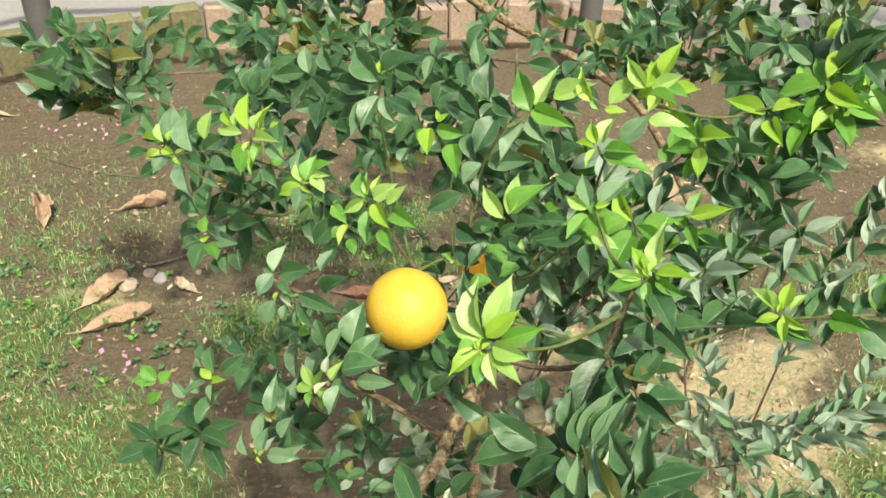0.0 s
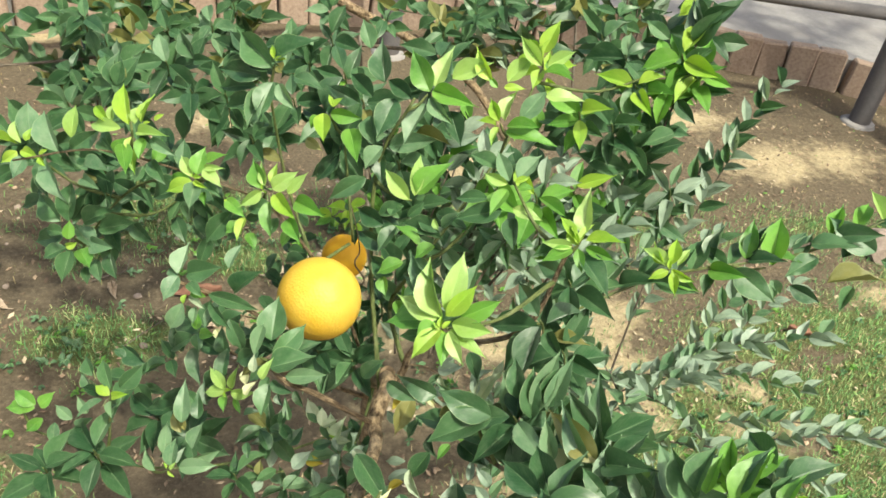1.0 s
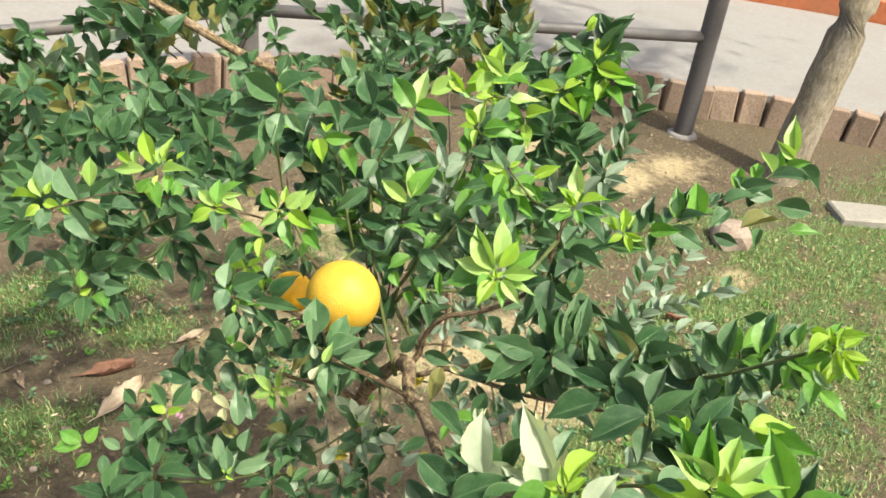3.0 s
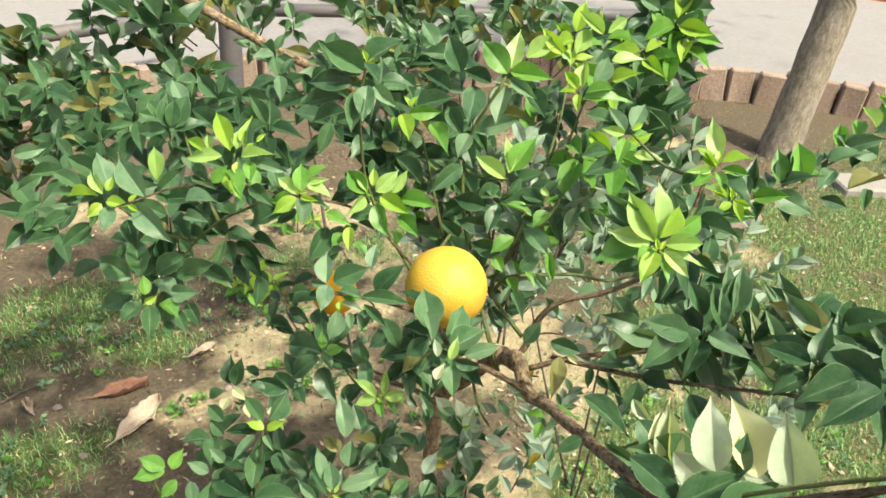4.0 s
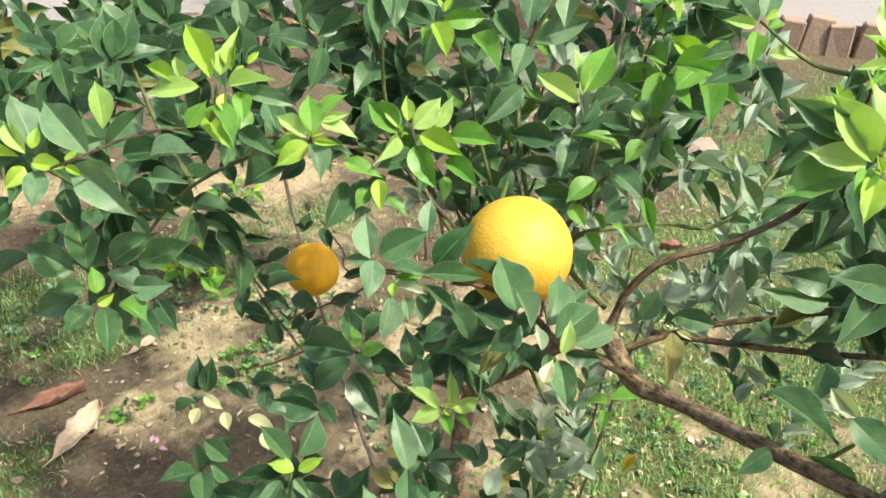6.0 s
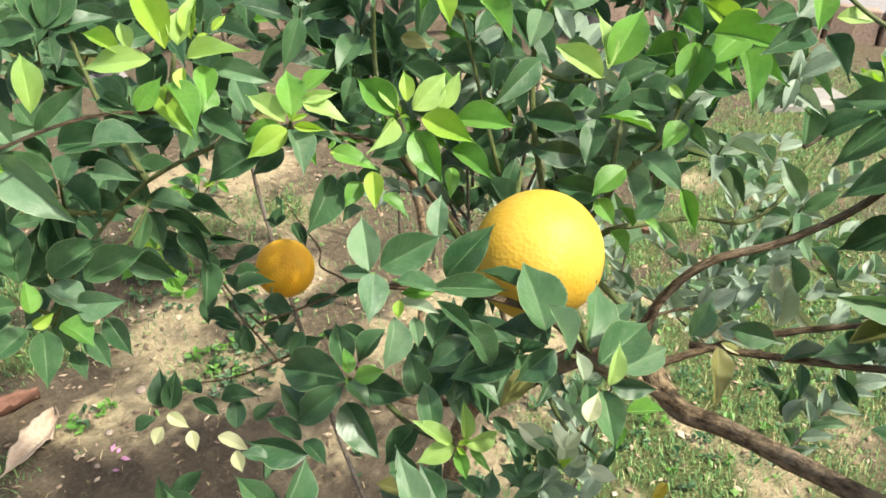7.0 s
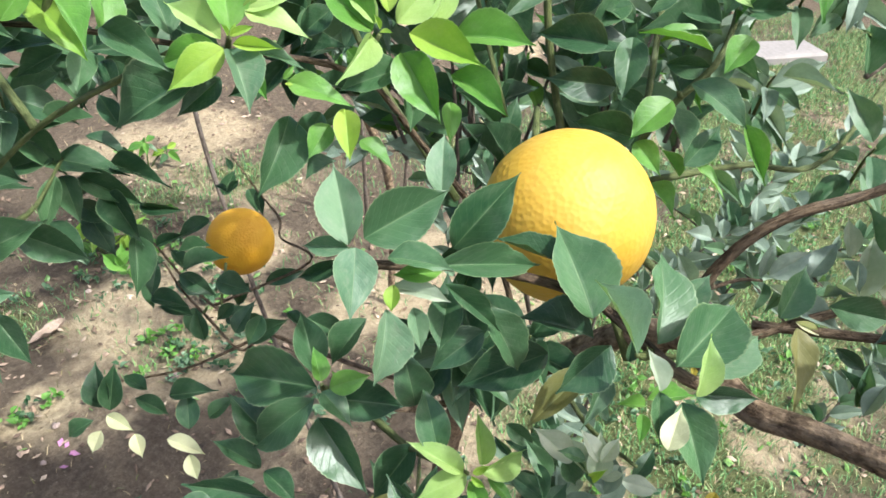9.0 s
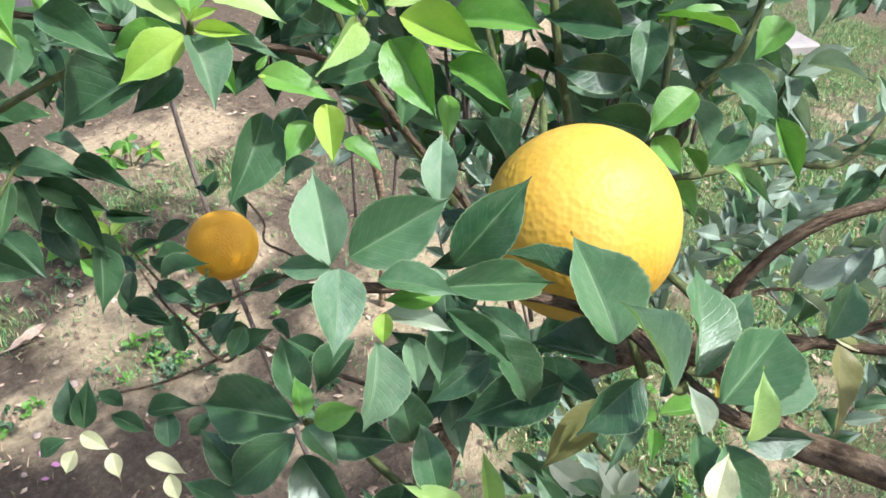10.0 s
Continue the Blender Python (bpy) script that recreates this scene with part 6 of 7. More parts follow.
sh = shoot(-0.028, 0.108, 1.337)
leaf(sh, LIME, -0.033, 0.112, 1.338, 130, 28, 3.1, 0.45)
leaf(sh, BRIGHT, -0.032, 0.113, 1.340, 77, 58, 3.3, 0.42)
leaf(sh, LIME, -0.024, 0.108, 1.341, -10, 34, 2.6, 0.50)
leaf(sh, YOUNG, -0.028, 0.106, 1.333, 141, 11, 1.0, 0.40)
leaf(sh, YOUNG, -0.025, 0.102, 1.331, -79, -51, 1.4, 0.42)
leaf(sh, MATURE, -0.045, 0.117, 1.334, 119, -20, 1.8, 0.45)
leaf(sh, LIME, -0.024, 0.110, 1.343, 39, 32, 2.3, 0.42)
leaf(sh, YOUNG, -0.026, 0.104, 1.332, -32, 1, 1.2, 0.40)
leaf(sh, BRIGHT, -0.026, 0.142, 1.346, 98, 5, 1.5, 0.50)
leaf(sh, YOUNG, -0.026, 0.141, 1.345, 54, 15, 1.3, 0.45)

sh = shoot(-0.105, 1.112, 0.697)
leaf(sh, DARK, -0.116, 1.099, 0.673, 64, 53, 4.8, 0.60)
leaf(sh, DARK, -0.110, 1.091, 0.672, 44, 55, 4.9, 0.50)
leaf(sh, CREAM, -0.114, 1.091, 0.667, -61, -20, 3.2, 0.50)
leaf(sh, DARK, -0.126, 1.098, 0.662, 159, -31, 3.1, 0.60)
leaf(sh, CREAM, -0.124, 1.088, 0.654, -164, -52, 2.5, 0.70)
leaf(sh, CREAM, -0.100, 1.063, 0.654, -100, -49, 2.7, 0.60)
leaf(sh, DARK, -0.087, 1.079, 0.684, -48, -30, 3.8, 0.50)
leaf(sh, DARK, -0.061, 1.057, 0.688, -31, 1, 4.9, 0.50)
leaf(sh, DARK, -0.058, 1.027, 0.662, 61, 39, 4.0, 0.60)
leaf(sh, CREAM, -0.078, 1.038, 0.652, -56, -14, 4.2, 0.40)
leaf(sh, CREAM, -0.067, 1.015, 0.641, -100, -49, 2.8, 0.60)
leaf(sh, DARK, -0.075, 1.075, 0.692, 109, 4, 3.4, 0.50)
leaf(sh, DARK, -0.035, 1.028, 0.662, -9, 28, 3.6, 0.50)

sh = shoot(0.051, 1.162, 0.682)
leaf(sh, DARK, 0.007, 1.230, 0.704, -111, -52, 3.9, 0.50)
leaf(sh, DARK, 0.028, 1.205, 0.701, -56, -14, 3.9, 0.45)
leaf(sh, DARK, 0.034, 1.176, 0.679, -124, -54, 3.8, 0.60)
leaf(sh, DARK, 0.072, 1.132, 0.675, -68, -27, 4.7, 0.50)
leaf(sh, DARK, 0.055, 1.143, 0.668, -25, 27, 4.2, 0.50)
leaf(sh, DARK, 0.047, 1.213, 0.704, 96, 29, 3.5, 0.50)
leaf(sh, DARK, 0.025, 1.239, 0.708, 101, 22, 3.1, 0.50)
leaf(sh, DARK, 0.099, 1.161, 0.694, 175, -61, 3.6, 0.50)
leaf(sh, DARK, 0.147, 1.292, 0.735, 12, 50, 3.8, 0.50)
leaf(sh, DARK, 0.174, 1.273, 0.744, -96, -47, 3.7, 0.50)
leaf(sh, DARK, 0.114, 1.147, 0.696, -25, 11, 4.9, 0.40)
leaf(sh, BRIGHT, 0.075, 1.508, 0.527, -12, 39, 3.7, 0.50)
leaf(sh, BRIGHT, 0.082, 1.495, 0.521, 116, 23, 4.7, 0.50)
leaf(sh, BRIGHT, 0.077, 1.503, 0.524, 53, 55, 3.9, 0.50)
leaf(sh, BRIGHT, 0.082, 1.488, 0.514, -21, 31, 3.1, 0.50)

sh = shoot(0.030, 0.600, 0.930)
leaf(sh, UNDER, 0.010, 0.615, 0.923, 39, 55, 2.9, 0.55)
leaf(sh, UNDER, 0.012, 0.613, 0.923, -32, 20, 1.9, 0.50)
leaf(sh, UNDER, 0.008, 0.618, 0.924, 88, 21, 2.9, 0.42)
leaf(sh, YOUNG, 0.008, 0.616, 0.923, -73, 56, 1.5, 0.40)
leaf(sh, MATURE, 0.002, 0.634, 0.934, -71, -65, 2.7, 0.55)
leaf(sh, MATURE, -0.003, 0.660, 0.930, -62, -39, 3.2, 0.45)
leaf(sh, UNDER, 0.030, 0.607, 0.911, -44, -18, 2.8, 0.45)
leaf(sh, MATURE, 0.040, 0.604, 0.906, 6, 26, 2.7, 0.40)

sh = shoot(-0.200, 0.940, 1.220)
leaf(sh, MATURE, -0.212, 0.932, 1.197, 71, 59, 4.3, 0.62)
leaf(sh, MATURE, -0.214, 0.934, 1.198, 105, 29, 4.1, 0.50)
leaf(sh, MATURE, -0.210, 0.930, 1.197, 32, 44, 4.8, 0.55)
leaf(sh, MATURE, -0.207, 0.929, 1.197, -14, 7, 4.2, 0.42)
leaf(sh, MATURE, -0.215, 0.932, 1.195, 137, -16, 3.7, 0.45)
leaf(sh, DARK, -0.202, 0.939, 1.188, -33, -21, 3.0, 0.45)
leaf(sh, DARK, -0.125, 1.033, 1.187, 120, 37, 4.4, 0.50)
leaf(sh, DARK, -0.122, 1.031, 1.187, 41, 59, 3.3, 0.50)
leaf(sh, DARK, -0.125, 1.032, 1.184, -26, 14, 3.0, 0.50)

# leaves along the near twig
sh = shoot(0.181, 0.267, 1.237)
blade(sh, PALE, (0.182, 0.282, 1.217), (0.170, 0.319, 1.241), 0.46)
blade(sh, BRIGHT, (0.180, 0.273, 1.244), (0.197, 0.291, 1.261), 0.52)
blade(sh, BRIGHT, (0.182, 0.252, 1.260), (0.212, 0.271, 1.286), 0.42)
blade(sh, BRIGHT, (0.194, 0.233, 1.279), (0.216, 0.246, 1.293), 0.42)
blade(sh, PALE, (0.189, 0.241, 1.221), (0.185, 0.267, 1.236), 0.46)
blade(sh, MATURE, (0.201, 0.247, 1.265), (0.185, 0.248, 1.256), 0.40)
blade(sh, MATURE, (0.184, 0.320, 1.175), (0.172, 0.359, 1.203), 0.46)
blade(sh, GREY, (0.178, 0.297, 1.202), (0.175, 0.323, 1.216), 0.42)
blade(sh, BRIGHT, (0.198, 0.211, 1.290), (0.220, 0.222, 1.307), 0.36)
blade(sh, BRIGHT, (0.195, 0.234, 1.260), (0.180, 0.222, 1.252), 0.42)
blade(sh, MATURE, (0.183, 0.266, 1.229), (0.164, 0.251, 1.216), 0.50)

# yellowing leaves by the trunk
sh = shoot(0.089, 0.600, 0.982)
blade(sh, YELLOW, (0.084, 0.608, 0.990), (0.066, 0.599, 0.978), 0.50)
blade(sh, YELLOW, (-0.018, 0.649, 0.858), (0.004, 0.636, 0.854), 0.50)
blade(sh, YELLOW, (0.081, 0.566, 0.897), (0.063, 0.566, 0.885), 0.45)
blade(sh, BRIGHT, (0.180, 0.672, 0.832), (0.221, 0.650, 0.828), 0.40)
blade(sh, BRIGHT, (0.172, 0.669, 0.823), (0.152, 0.655, 0.811), 0.45)
blade(sh, BRIGHT, (0.176, 0.671, 0.829), (0.152, 0.686, 0.834), 0.40)

rosette(bush, DARK, -0.04, 1.15, 1.02, 8, 4.6)
rosette(bush, DARK, -0.02, 1.07, 1.06, 8, 4.6)
rosette(bush, DARK, 0.09, 1.04, 1.03, 8, 4.6)
rosette(bush, DARK, 0.10, 1.02, 1.08, 8, 4.6)
rosette(bush, MATURE, -0.08, 1.16, 1.04, 8, 4.6)
rosette(bush, DARK, 0.20, 1.01, 1.08, 8, 4.6)
rosette(bush, MATURE, -0.26, 1.60, 1.13, 9, 4.0)
rosette(bush, DARK, -0.16, 1.67, 1.13, 9, 4.0)
rosette(bush, MATURE, -0.07, 1.71, 1.08, 9, 4.0)
rosette(bush, PALE, 0.12, 1.60, 1.09, 9, 4.0)
rosette(bush, PALE, 0.23, 1.66, 1.09, 9, 4.0)
rosette(bush, MATURE, 0.41, 1.69, 1.10, 9, 4.0)
rosette(bush, MATURE, 0.35, 1.35, 1.14, 9, 4.0)
rosette(bush, MATURE, -0.29, 1.33, 1.12, 9, 4.0)
rosette(bush, MATURE, -0.17, 1.37, 1.09, 9, 4.0)
rosette(bush, PALE, -0.10, 1.34, 1.11, 9, 4.0)
rosette(bush, DARK, -0.05, 1.18, 1.13, 9, 4.0)
rosette(bush, DARK, -0.25, 1.16, 1.10, 9, 4.0)
rosette(bush, MATURE, -0.21, 1.06, 1.10, 9, 4.0)
rosette(bush, OLIVE, 0.29, 1.37, 1.12, 9, 4.0)
rosette(bush, DARK, 0.01, 1.17, 1.16, 9, 4.0)
rosette(bush, DARK, 0.51, 1.30, 1.21, 9, 4.0)
rosette(bush, DARK, 0.36, 1.25, 1.20, 9, 4.0)
rosette(bush, MATURE, 0.52, 1.16, 1.22, 9, 4.0)
rosette(bush, MATURE, 0.50, 1.02, 1.20, 9, 4.0)
rosette(bush, MATURE, -0.44, 1.44, 1.06, 9, 4.0)
rosette(bush, MATURE, -0.34, 1.45, 1.08, 9, 4.0)
rosette(bush, OLIVE, -0.22, 1.33, 1.09, 9, 4.0)
rosette(bush, OLIVE, -0.16, 1.45, 1.09, 9, 4.0)
rosette(bush, DARK, -0.06, 1.46, 1.10, 9, 4.0)
rosette(bush, MATURE, 0.11, 1.45, 1.10, 9, 4.0)
rosette(bush, MATURE, 0.21, 1.44, 1.09, 9, 4.0)
rosette(bush, MATURE, 0.29, 1.33, 1.11, 9, 4.0)
rosette(bush, MATURE, 0.38, 1.45, 1.12, 9, 4.0)
rosette(bush, DARK, -0.30, 1.21, 1.09, 9, 4.0)
rosette(bush, DARK, -0.16, 1.15, 1.11, 9, 4.0)
rosette(bush, DARK, 0.02, 1.22, 1.12, 9, 4.0)
rosette(bush, DARK, -0.72, 1.49, 0.95, 9, 4.0)
rosette(bush, MATURE, -0.66, 1.63, 0.97, 9, 4.0)
rosette(bush, MATURE, -0.55, 1.49, 0.95, 9, 4.0)
rosette(bush, MATURE, -0.73, 1.63, 0.97, 9, 4.0)
rosette(bush, DARK, -0.54, 1.37, 0.96, 9, 4.0)
rosette(bush, MATURE, 0.45, 1.07, 1.11, 9, 4.0)
rosette(bush, DARK, 0.54, 1.08, 1.13, 9, 4.0)
rosette(bush, DARK, 0.48, 0.96, 1.13, 9, 4.0)
rosette(bush, BRIGHT, 0.58, 1.04, 1.16, 9, 4.0)
rosette(bush, BRIGHT, 0.65, 1.11, 1.17, 9, 4.0)
rosette(bush, MATURE, 0.53, 0.96, 1.13, 9, 4.0)
rosette(bush, MATURE, 0.43, 0.93, 1.09, 9, 4.0)
rosette(bush, DARK, 0.38, 0.97, 1.13, 9, 4.0)
rosette(bush, MATURE, -0.22, 0.82, 0.84, 9, 4.0)
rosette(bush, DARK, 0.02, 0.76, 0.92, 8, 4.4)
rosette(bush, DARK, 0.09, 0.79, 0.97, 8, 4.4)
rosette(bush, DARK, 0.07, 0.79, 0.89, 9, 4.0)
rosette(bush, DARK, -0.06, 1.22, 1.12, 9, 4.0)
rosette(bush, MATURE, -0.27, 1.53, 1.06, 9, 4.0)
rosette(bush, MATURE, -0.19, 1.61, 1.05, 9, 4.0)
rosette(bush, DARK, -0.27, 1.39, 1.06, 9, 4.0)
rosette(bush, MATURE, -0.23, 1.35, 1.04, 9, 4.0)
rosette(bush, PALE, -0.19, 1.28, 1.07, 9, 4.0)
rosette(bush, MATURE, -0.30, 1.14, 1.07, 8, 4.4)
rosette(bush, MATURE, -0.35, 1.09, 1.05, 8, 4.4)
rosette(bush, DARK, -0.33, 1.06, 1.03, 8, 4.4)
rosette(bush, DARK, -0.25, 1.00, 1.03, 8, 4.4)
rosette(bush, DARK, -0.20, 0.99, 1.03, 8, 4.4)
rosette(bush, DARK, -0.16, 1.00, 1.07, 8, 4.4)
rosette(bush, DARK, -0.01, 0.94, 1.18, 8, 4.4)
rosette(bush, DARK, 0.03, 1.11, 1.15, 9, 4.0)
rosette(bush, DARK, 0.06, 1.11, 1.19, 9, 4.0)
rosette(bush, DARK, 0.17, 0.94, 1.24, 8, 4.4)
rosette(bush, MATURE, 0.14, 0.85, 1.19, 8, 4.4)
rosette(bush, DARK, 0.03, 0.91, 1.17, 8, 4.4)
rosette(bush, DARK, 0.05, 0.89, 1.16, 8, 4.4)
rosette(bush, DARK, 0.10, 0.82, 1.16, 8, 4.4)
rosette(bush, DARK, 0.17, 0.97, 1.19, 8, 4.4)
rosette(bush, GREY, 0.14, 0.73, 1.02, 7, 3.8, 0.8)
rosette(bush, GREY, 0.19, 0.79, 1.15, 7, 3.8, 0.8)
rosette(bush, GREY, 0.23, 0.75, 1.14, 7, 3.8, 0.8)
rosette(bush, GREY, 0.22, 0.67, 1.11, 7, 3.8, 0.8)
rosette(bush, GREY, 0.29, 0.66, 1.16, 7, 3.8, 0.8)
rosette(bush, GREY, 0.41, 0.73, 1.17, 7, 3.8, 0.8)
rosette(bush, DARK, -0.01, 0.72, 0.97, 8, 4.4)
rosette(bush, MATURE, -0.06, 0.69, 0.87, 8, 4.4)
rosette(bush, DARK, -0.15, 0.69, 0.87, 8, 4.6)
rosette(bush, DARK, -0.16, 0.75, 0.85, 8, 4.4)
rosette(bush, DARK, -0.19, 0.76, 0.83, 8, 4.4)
rosette(bush, MATURE, 0.18, 0.43, 1.13, 8, 4.6)
rosette(bush, DARK, 0.38, 0.86, 1.28, 8, 4.4)
rosette(bush, MATURE, 0.40, 0.97, 1.26, 9, 4.0)
rosette(bush, DARK, 0.43, 0.87, 1.31, 8, 4.4)
rosette(bush, BRIGHT, 0.38, 0.82, 1.26, 8, 4.4)
rosette(bush, DARK, 0.34, 0.78, 1.23, 8, 4.4)
rosette(bush, BRIGHT, 0.30, 0.79, 1.24, 8, 4.4)
rosette(bush, BRIGHT, 0.43, 0.82, 1.30, 8, 4.4)
rosette(bush, BRIGHT, 0.45, 0.81, 1.28, 8, 4.4)
rosette(bush, DARK, 0.48, 0.86, 1.32, 8, 4.4)
rosette(bush, GREY, 0.32, 0.67, 1.17, 7, 3.8, 0.8)
rosette(bush, DARK, 0.06, 0.86, 1.22, 8, 4.4)
rosette(bush, DARK, 0.05, 0.93, 1.22, 8, 4.4)
rosette(bush, DARK, 0.04, 0.87, 1.15, 8, 4.4)
rosette(bush, DARK, -0.16, 1.04, 1.18, 8, 4.4)
rosette(bush, MATURE, -0.22, 1.06, 1.17, 8, 4.4)
rosette(bush, DARK, -0.13, 0.94, 1.19, 8, 4.4)
rosette(bush, DARK, -0.09, 0.95, 1.18, 8, 4.4)
rosette(bush, MATURE, -0.29, 0.88, 1.17, 8, 4.4)
rosette(bush, MATURE, -0.23, 0.89, 1.11, 8, 4.4)
rosette(bush, MATURE, -0.24, 0.92, 1.02, 8, 4.4)
rosette(bush, DARK, -0.06, 0.95, 1.12, 8, 4.4)
rosette(bush, DARK, 0.00, 0.71, 0.97, 8, 4.4)
rosette(bush, MATURE, 0.04, 0.70, 0.96, 8, 4.4)
rosette(bush, DARK, -0.24, 0.62, 0.94, 8, 4.6)
rosette(bush, DARK, -0.29, 0.62, 0.92, 8, 4.6)
rosette(bush, MATURE, 0.16, 0.37, 1.19, 8, 4.6)
rosette(bush, DARK, 0.19, 0.50, 1.15, 8, 4.6)
rosette(bush, BRIGHT, 0.17, 0.68, 1.21, 8, 4.6)
rosette(bush, BRIGHT, 0.21, 0.67, 1.21, 8, 4.6)
rosette(bush, MATURE, 0.20, 0.54, 1.20, 8, 4.6)
rosette(bush, DARK, 0.16, 0.50, 1.19, 8, 4.6)
rosette(bush, DARK, 0.14, 0.33, 1.21, 8, 4.6)
rosette(bush, MATURE, 0.18, 0.30, 1.21, 8, 4.6)
rosette(bush, BRIGHT, 0.21, 0.29, 1.23, 8, 3.4)
rosette(bush, MATURE, 0.24, 0.28, 1.24, 7, 3.4)
rosette(bush, BRIGHT, 0.25, 0.24, 1.23, 7, 3.2)
rosette(bush, DARK, 0.09, 0.31, 1.21, 8, 4.6)
rosette(bush, DARK, 0.07, 0.25, 1.24, 8, 4.6)
rosette(bush, MATURE, 0.10, 0.23, 1.23, 8, 4.6)
rosette(bush, DARK, 0.09, 0.19, 1.22, 8, 4.6)
rosette(bush, PALE, 0.03, 0.19, 1.22, 8, 4.6)
rosette(bush, DARK, 0.12, 0.43, 1.15, 8, 4.6)
rosette(bush, BRIGHT, 0.13, 0.21, 1.24, 8, 4.6)
rosette(bush, BRIGHT, 0.10, 0.14, 1.24, 8, 4.6)
rosette(bush, PALE, 0.14, 0.73, 1.10, 8, 4.0, 0.85)
rosette(bush, PALE, 0.20, 0.70, 1.13, 8, 4.0, 0.85)
rosette(bush, BRIGHT, 0.29, 0.74, 1.17, 8, 4.0, 0.85)
rosette(bush, PALE, 0.41, 0.74, 1.13, 8, 4.0, 0.85)
rosette(bush, BRIGHT, 0.27, 0.76, 1.10, 8, 4.0, 0.85)
rosette(bush, PALE, 0.24, 0.60, 1.08, 8, 4.0, 0.85)
rosette(bush, MATURE, 0.33, 0.72, 1.06, 8, 4.0, 0.85)
rosette(bush, GREY, 0.02, 0.64, 0.87, 7, 3.6, 0.9)
rosette(bush, PALE, -0.01, 0.63, 0.83, 7, 3.6, 0.9)
rosette(bush, DARK, 0.05, 0.67, 0.85, 7, 3.6, 0.9)
rosette(bush, GREY, -0.05, 0.71, 0.83, 7, 3.6, 0.9)
rosette(bush, MATURE, -0.10, 0.64, 0.85, 7, 3.6, 0.9)
rosette(bush, PALE, -0.04, 0.67, 0.78, 7, 3.6, 0.9)
rosette(bush, DARK, 0.03, 0.63, 0.81, 7, 3.6, 0.9)
rosette(bush, YOUNG, 0.249, 0.810, 1.298, 9, 3.5)
rosette(bush, YOUNG, 0.185, 0.204, 1.316, 9, 2.2)
rosette(bush, YOUNG, -0.107, 0.144, 1.334, 9, 3.1)
rosette(bush, YOUNG, -0.039, 0.108, 1.342, 9, 3.3)

# ---- fruit ----
def build_fruit(name, at, r, material, label, stalk):
    fruit = thing(name, label, "fruit", at, "citrus fruit")
    bm = bmesh.new()
    bmesh.ops.create_uvsphere(bm, u_segments=56, v_segments=36, radius=r)
    up = Vector((0.25, 0.75, 0.5)).normalized()
    for v in bm.verts:
        d = v.co.normalized()
        lump = 1 + 0.012 * noise.noise(d * 1.6 + Vector((r, 1, 2))) + 0.004 * noise.noise(d * 7)
        pole = max(0.0, d.dot(up))
        v.co = d * r * lump * (1 - 0.055 * pole ** 14 - 0.03 * max(0.0, -d.dot(up)) ** 12 + 0.015 * d.z * d.z)
    part("rind", bm, material, fruit)
    bm = bmesh.new()
    tube(bm, [up * r * 0.93, up * r * 1.04, Vector(stalk) - Vector(at)], 0.0024, 0.0018, 7, 5, 0.15)
    part("stalk", bm, TWIG, fruit)
    bm = bmesh.new()
    for k in range(5):
        a = k * 2 * math.pi / 5
        u = up.orthogonal().normalized()
        w = up.cross(u)
        side = u * math.cos(a) + w * math.sin(a)
        cross = up.cross(side)
        p = [up * r * 0.955, (up * 0.985 * r + side * 0.005 + cross * 0.0025), (up * 0.985 * r + side * 0.0085), (up * 0.985 * r + side * 0.005 - cross * 0.0025)]
        bm.faces.new([bm.verts.new(q) for q in p])
    part("calyx", bm, TWIG, fruit)
    return fruit


build_fruit("citrus_fruit", (-0.009, 0.656, 1.0955), 0.0431, RIND, "ripe yellow dimpled citrus fruit hanging on the bush", (0.03, 0.715, 1.12))
build_fruit("citrus_fruit", (0.122, 1.213, 0.716), 0.0415, RIND_DEEP, "ripe orange-yellow citrus fruit hanging low in the bush", (0.055, 1.15, 0.69))


# ---- more foliage ----
def leafy_twig(owner, points, n, length, tones, rng, radius=0.0018, ratio=0.5, spread=35, name="leafy_twig"):
    """A twig with leaves set alternately along it; the leaves of one tone are one mesh."""
    bm = bmesh.new()
    run = tube(bm, points, radius, radius * 0.5, 5, 8, 0.1, owner.location)
    twig = part(name, bm, GREY_TWIG, owner)
    frames = {}
    for i in range(n):
        f = (i + 1) / n
        k = min(len(run) - 2, int(f * (len(run) - 1)))
        q, ax = run[k], (run[k + 1] - run[k]).normalized()
        side = ax.cross(Vector((0, 0, 1))).normalized() * (1 if i % 2 else -1)
        d = (ax * rng.uniform(0.5, 1.0) + side * rng.uniform(0.5, 1.0) + Vector((0, 0, rng.uniform(-0.35, 0.6)))).normalized()
        m = leaf_frame(q, math.degrees(math.atan2(d.y, d.x)), math.degrees(math.asin(d.z)) + rng.uniform(-spread, spread) * 0.4, length * rng.uniform(0.75, 1.25), ratio * rng.uniform(0.74, 1.02), rng)
        m.translation -= Vector(owner.location)
        frames.setdefault(rng.choice(tones), []).append((m, rng.randrange(6)))
    for tone, fr in frames.items():
        ob = new("foliage", leaves_mesh("foliage", LEAF_MAT_JOINED[tone], fr))
        ob.parent = twig
        ob["kind"] = "stuff"
    return twig


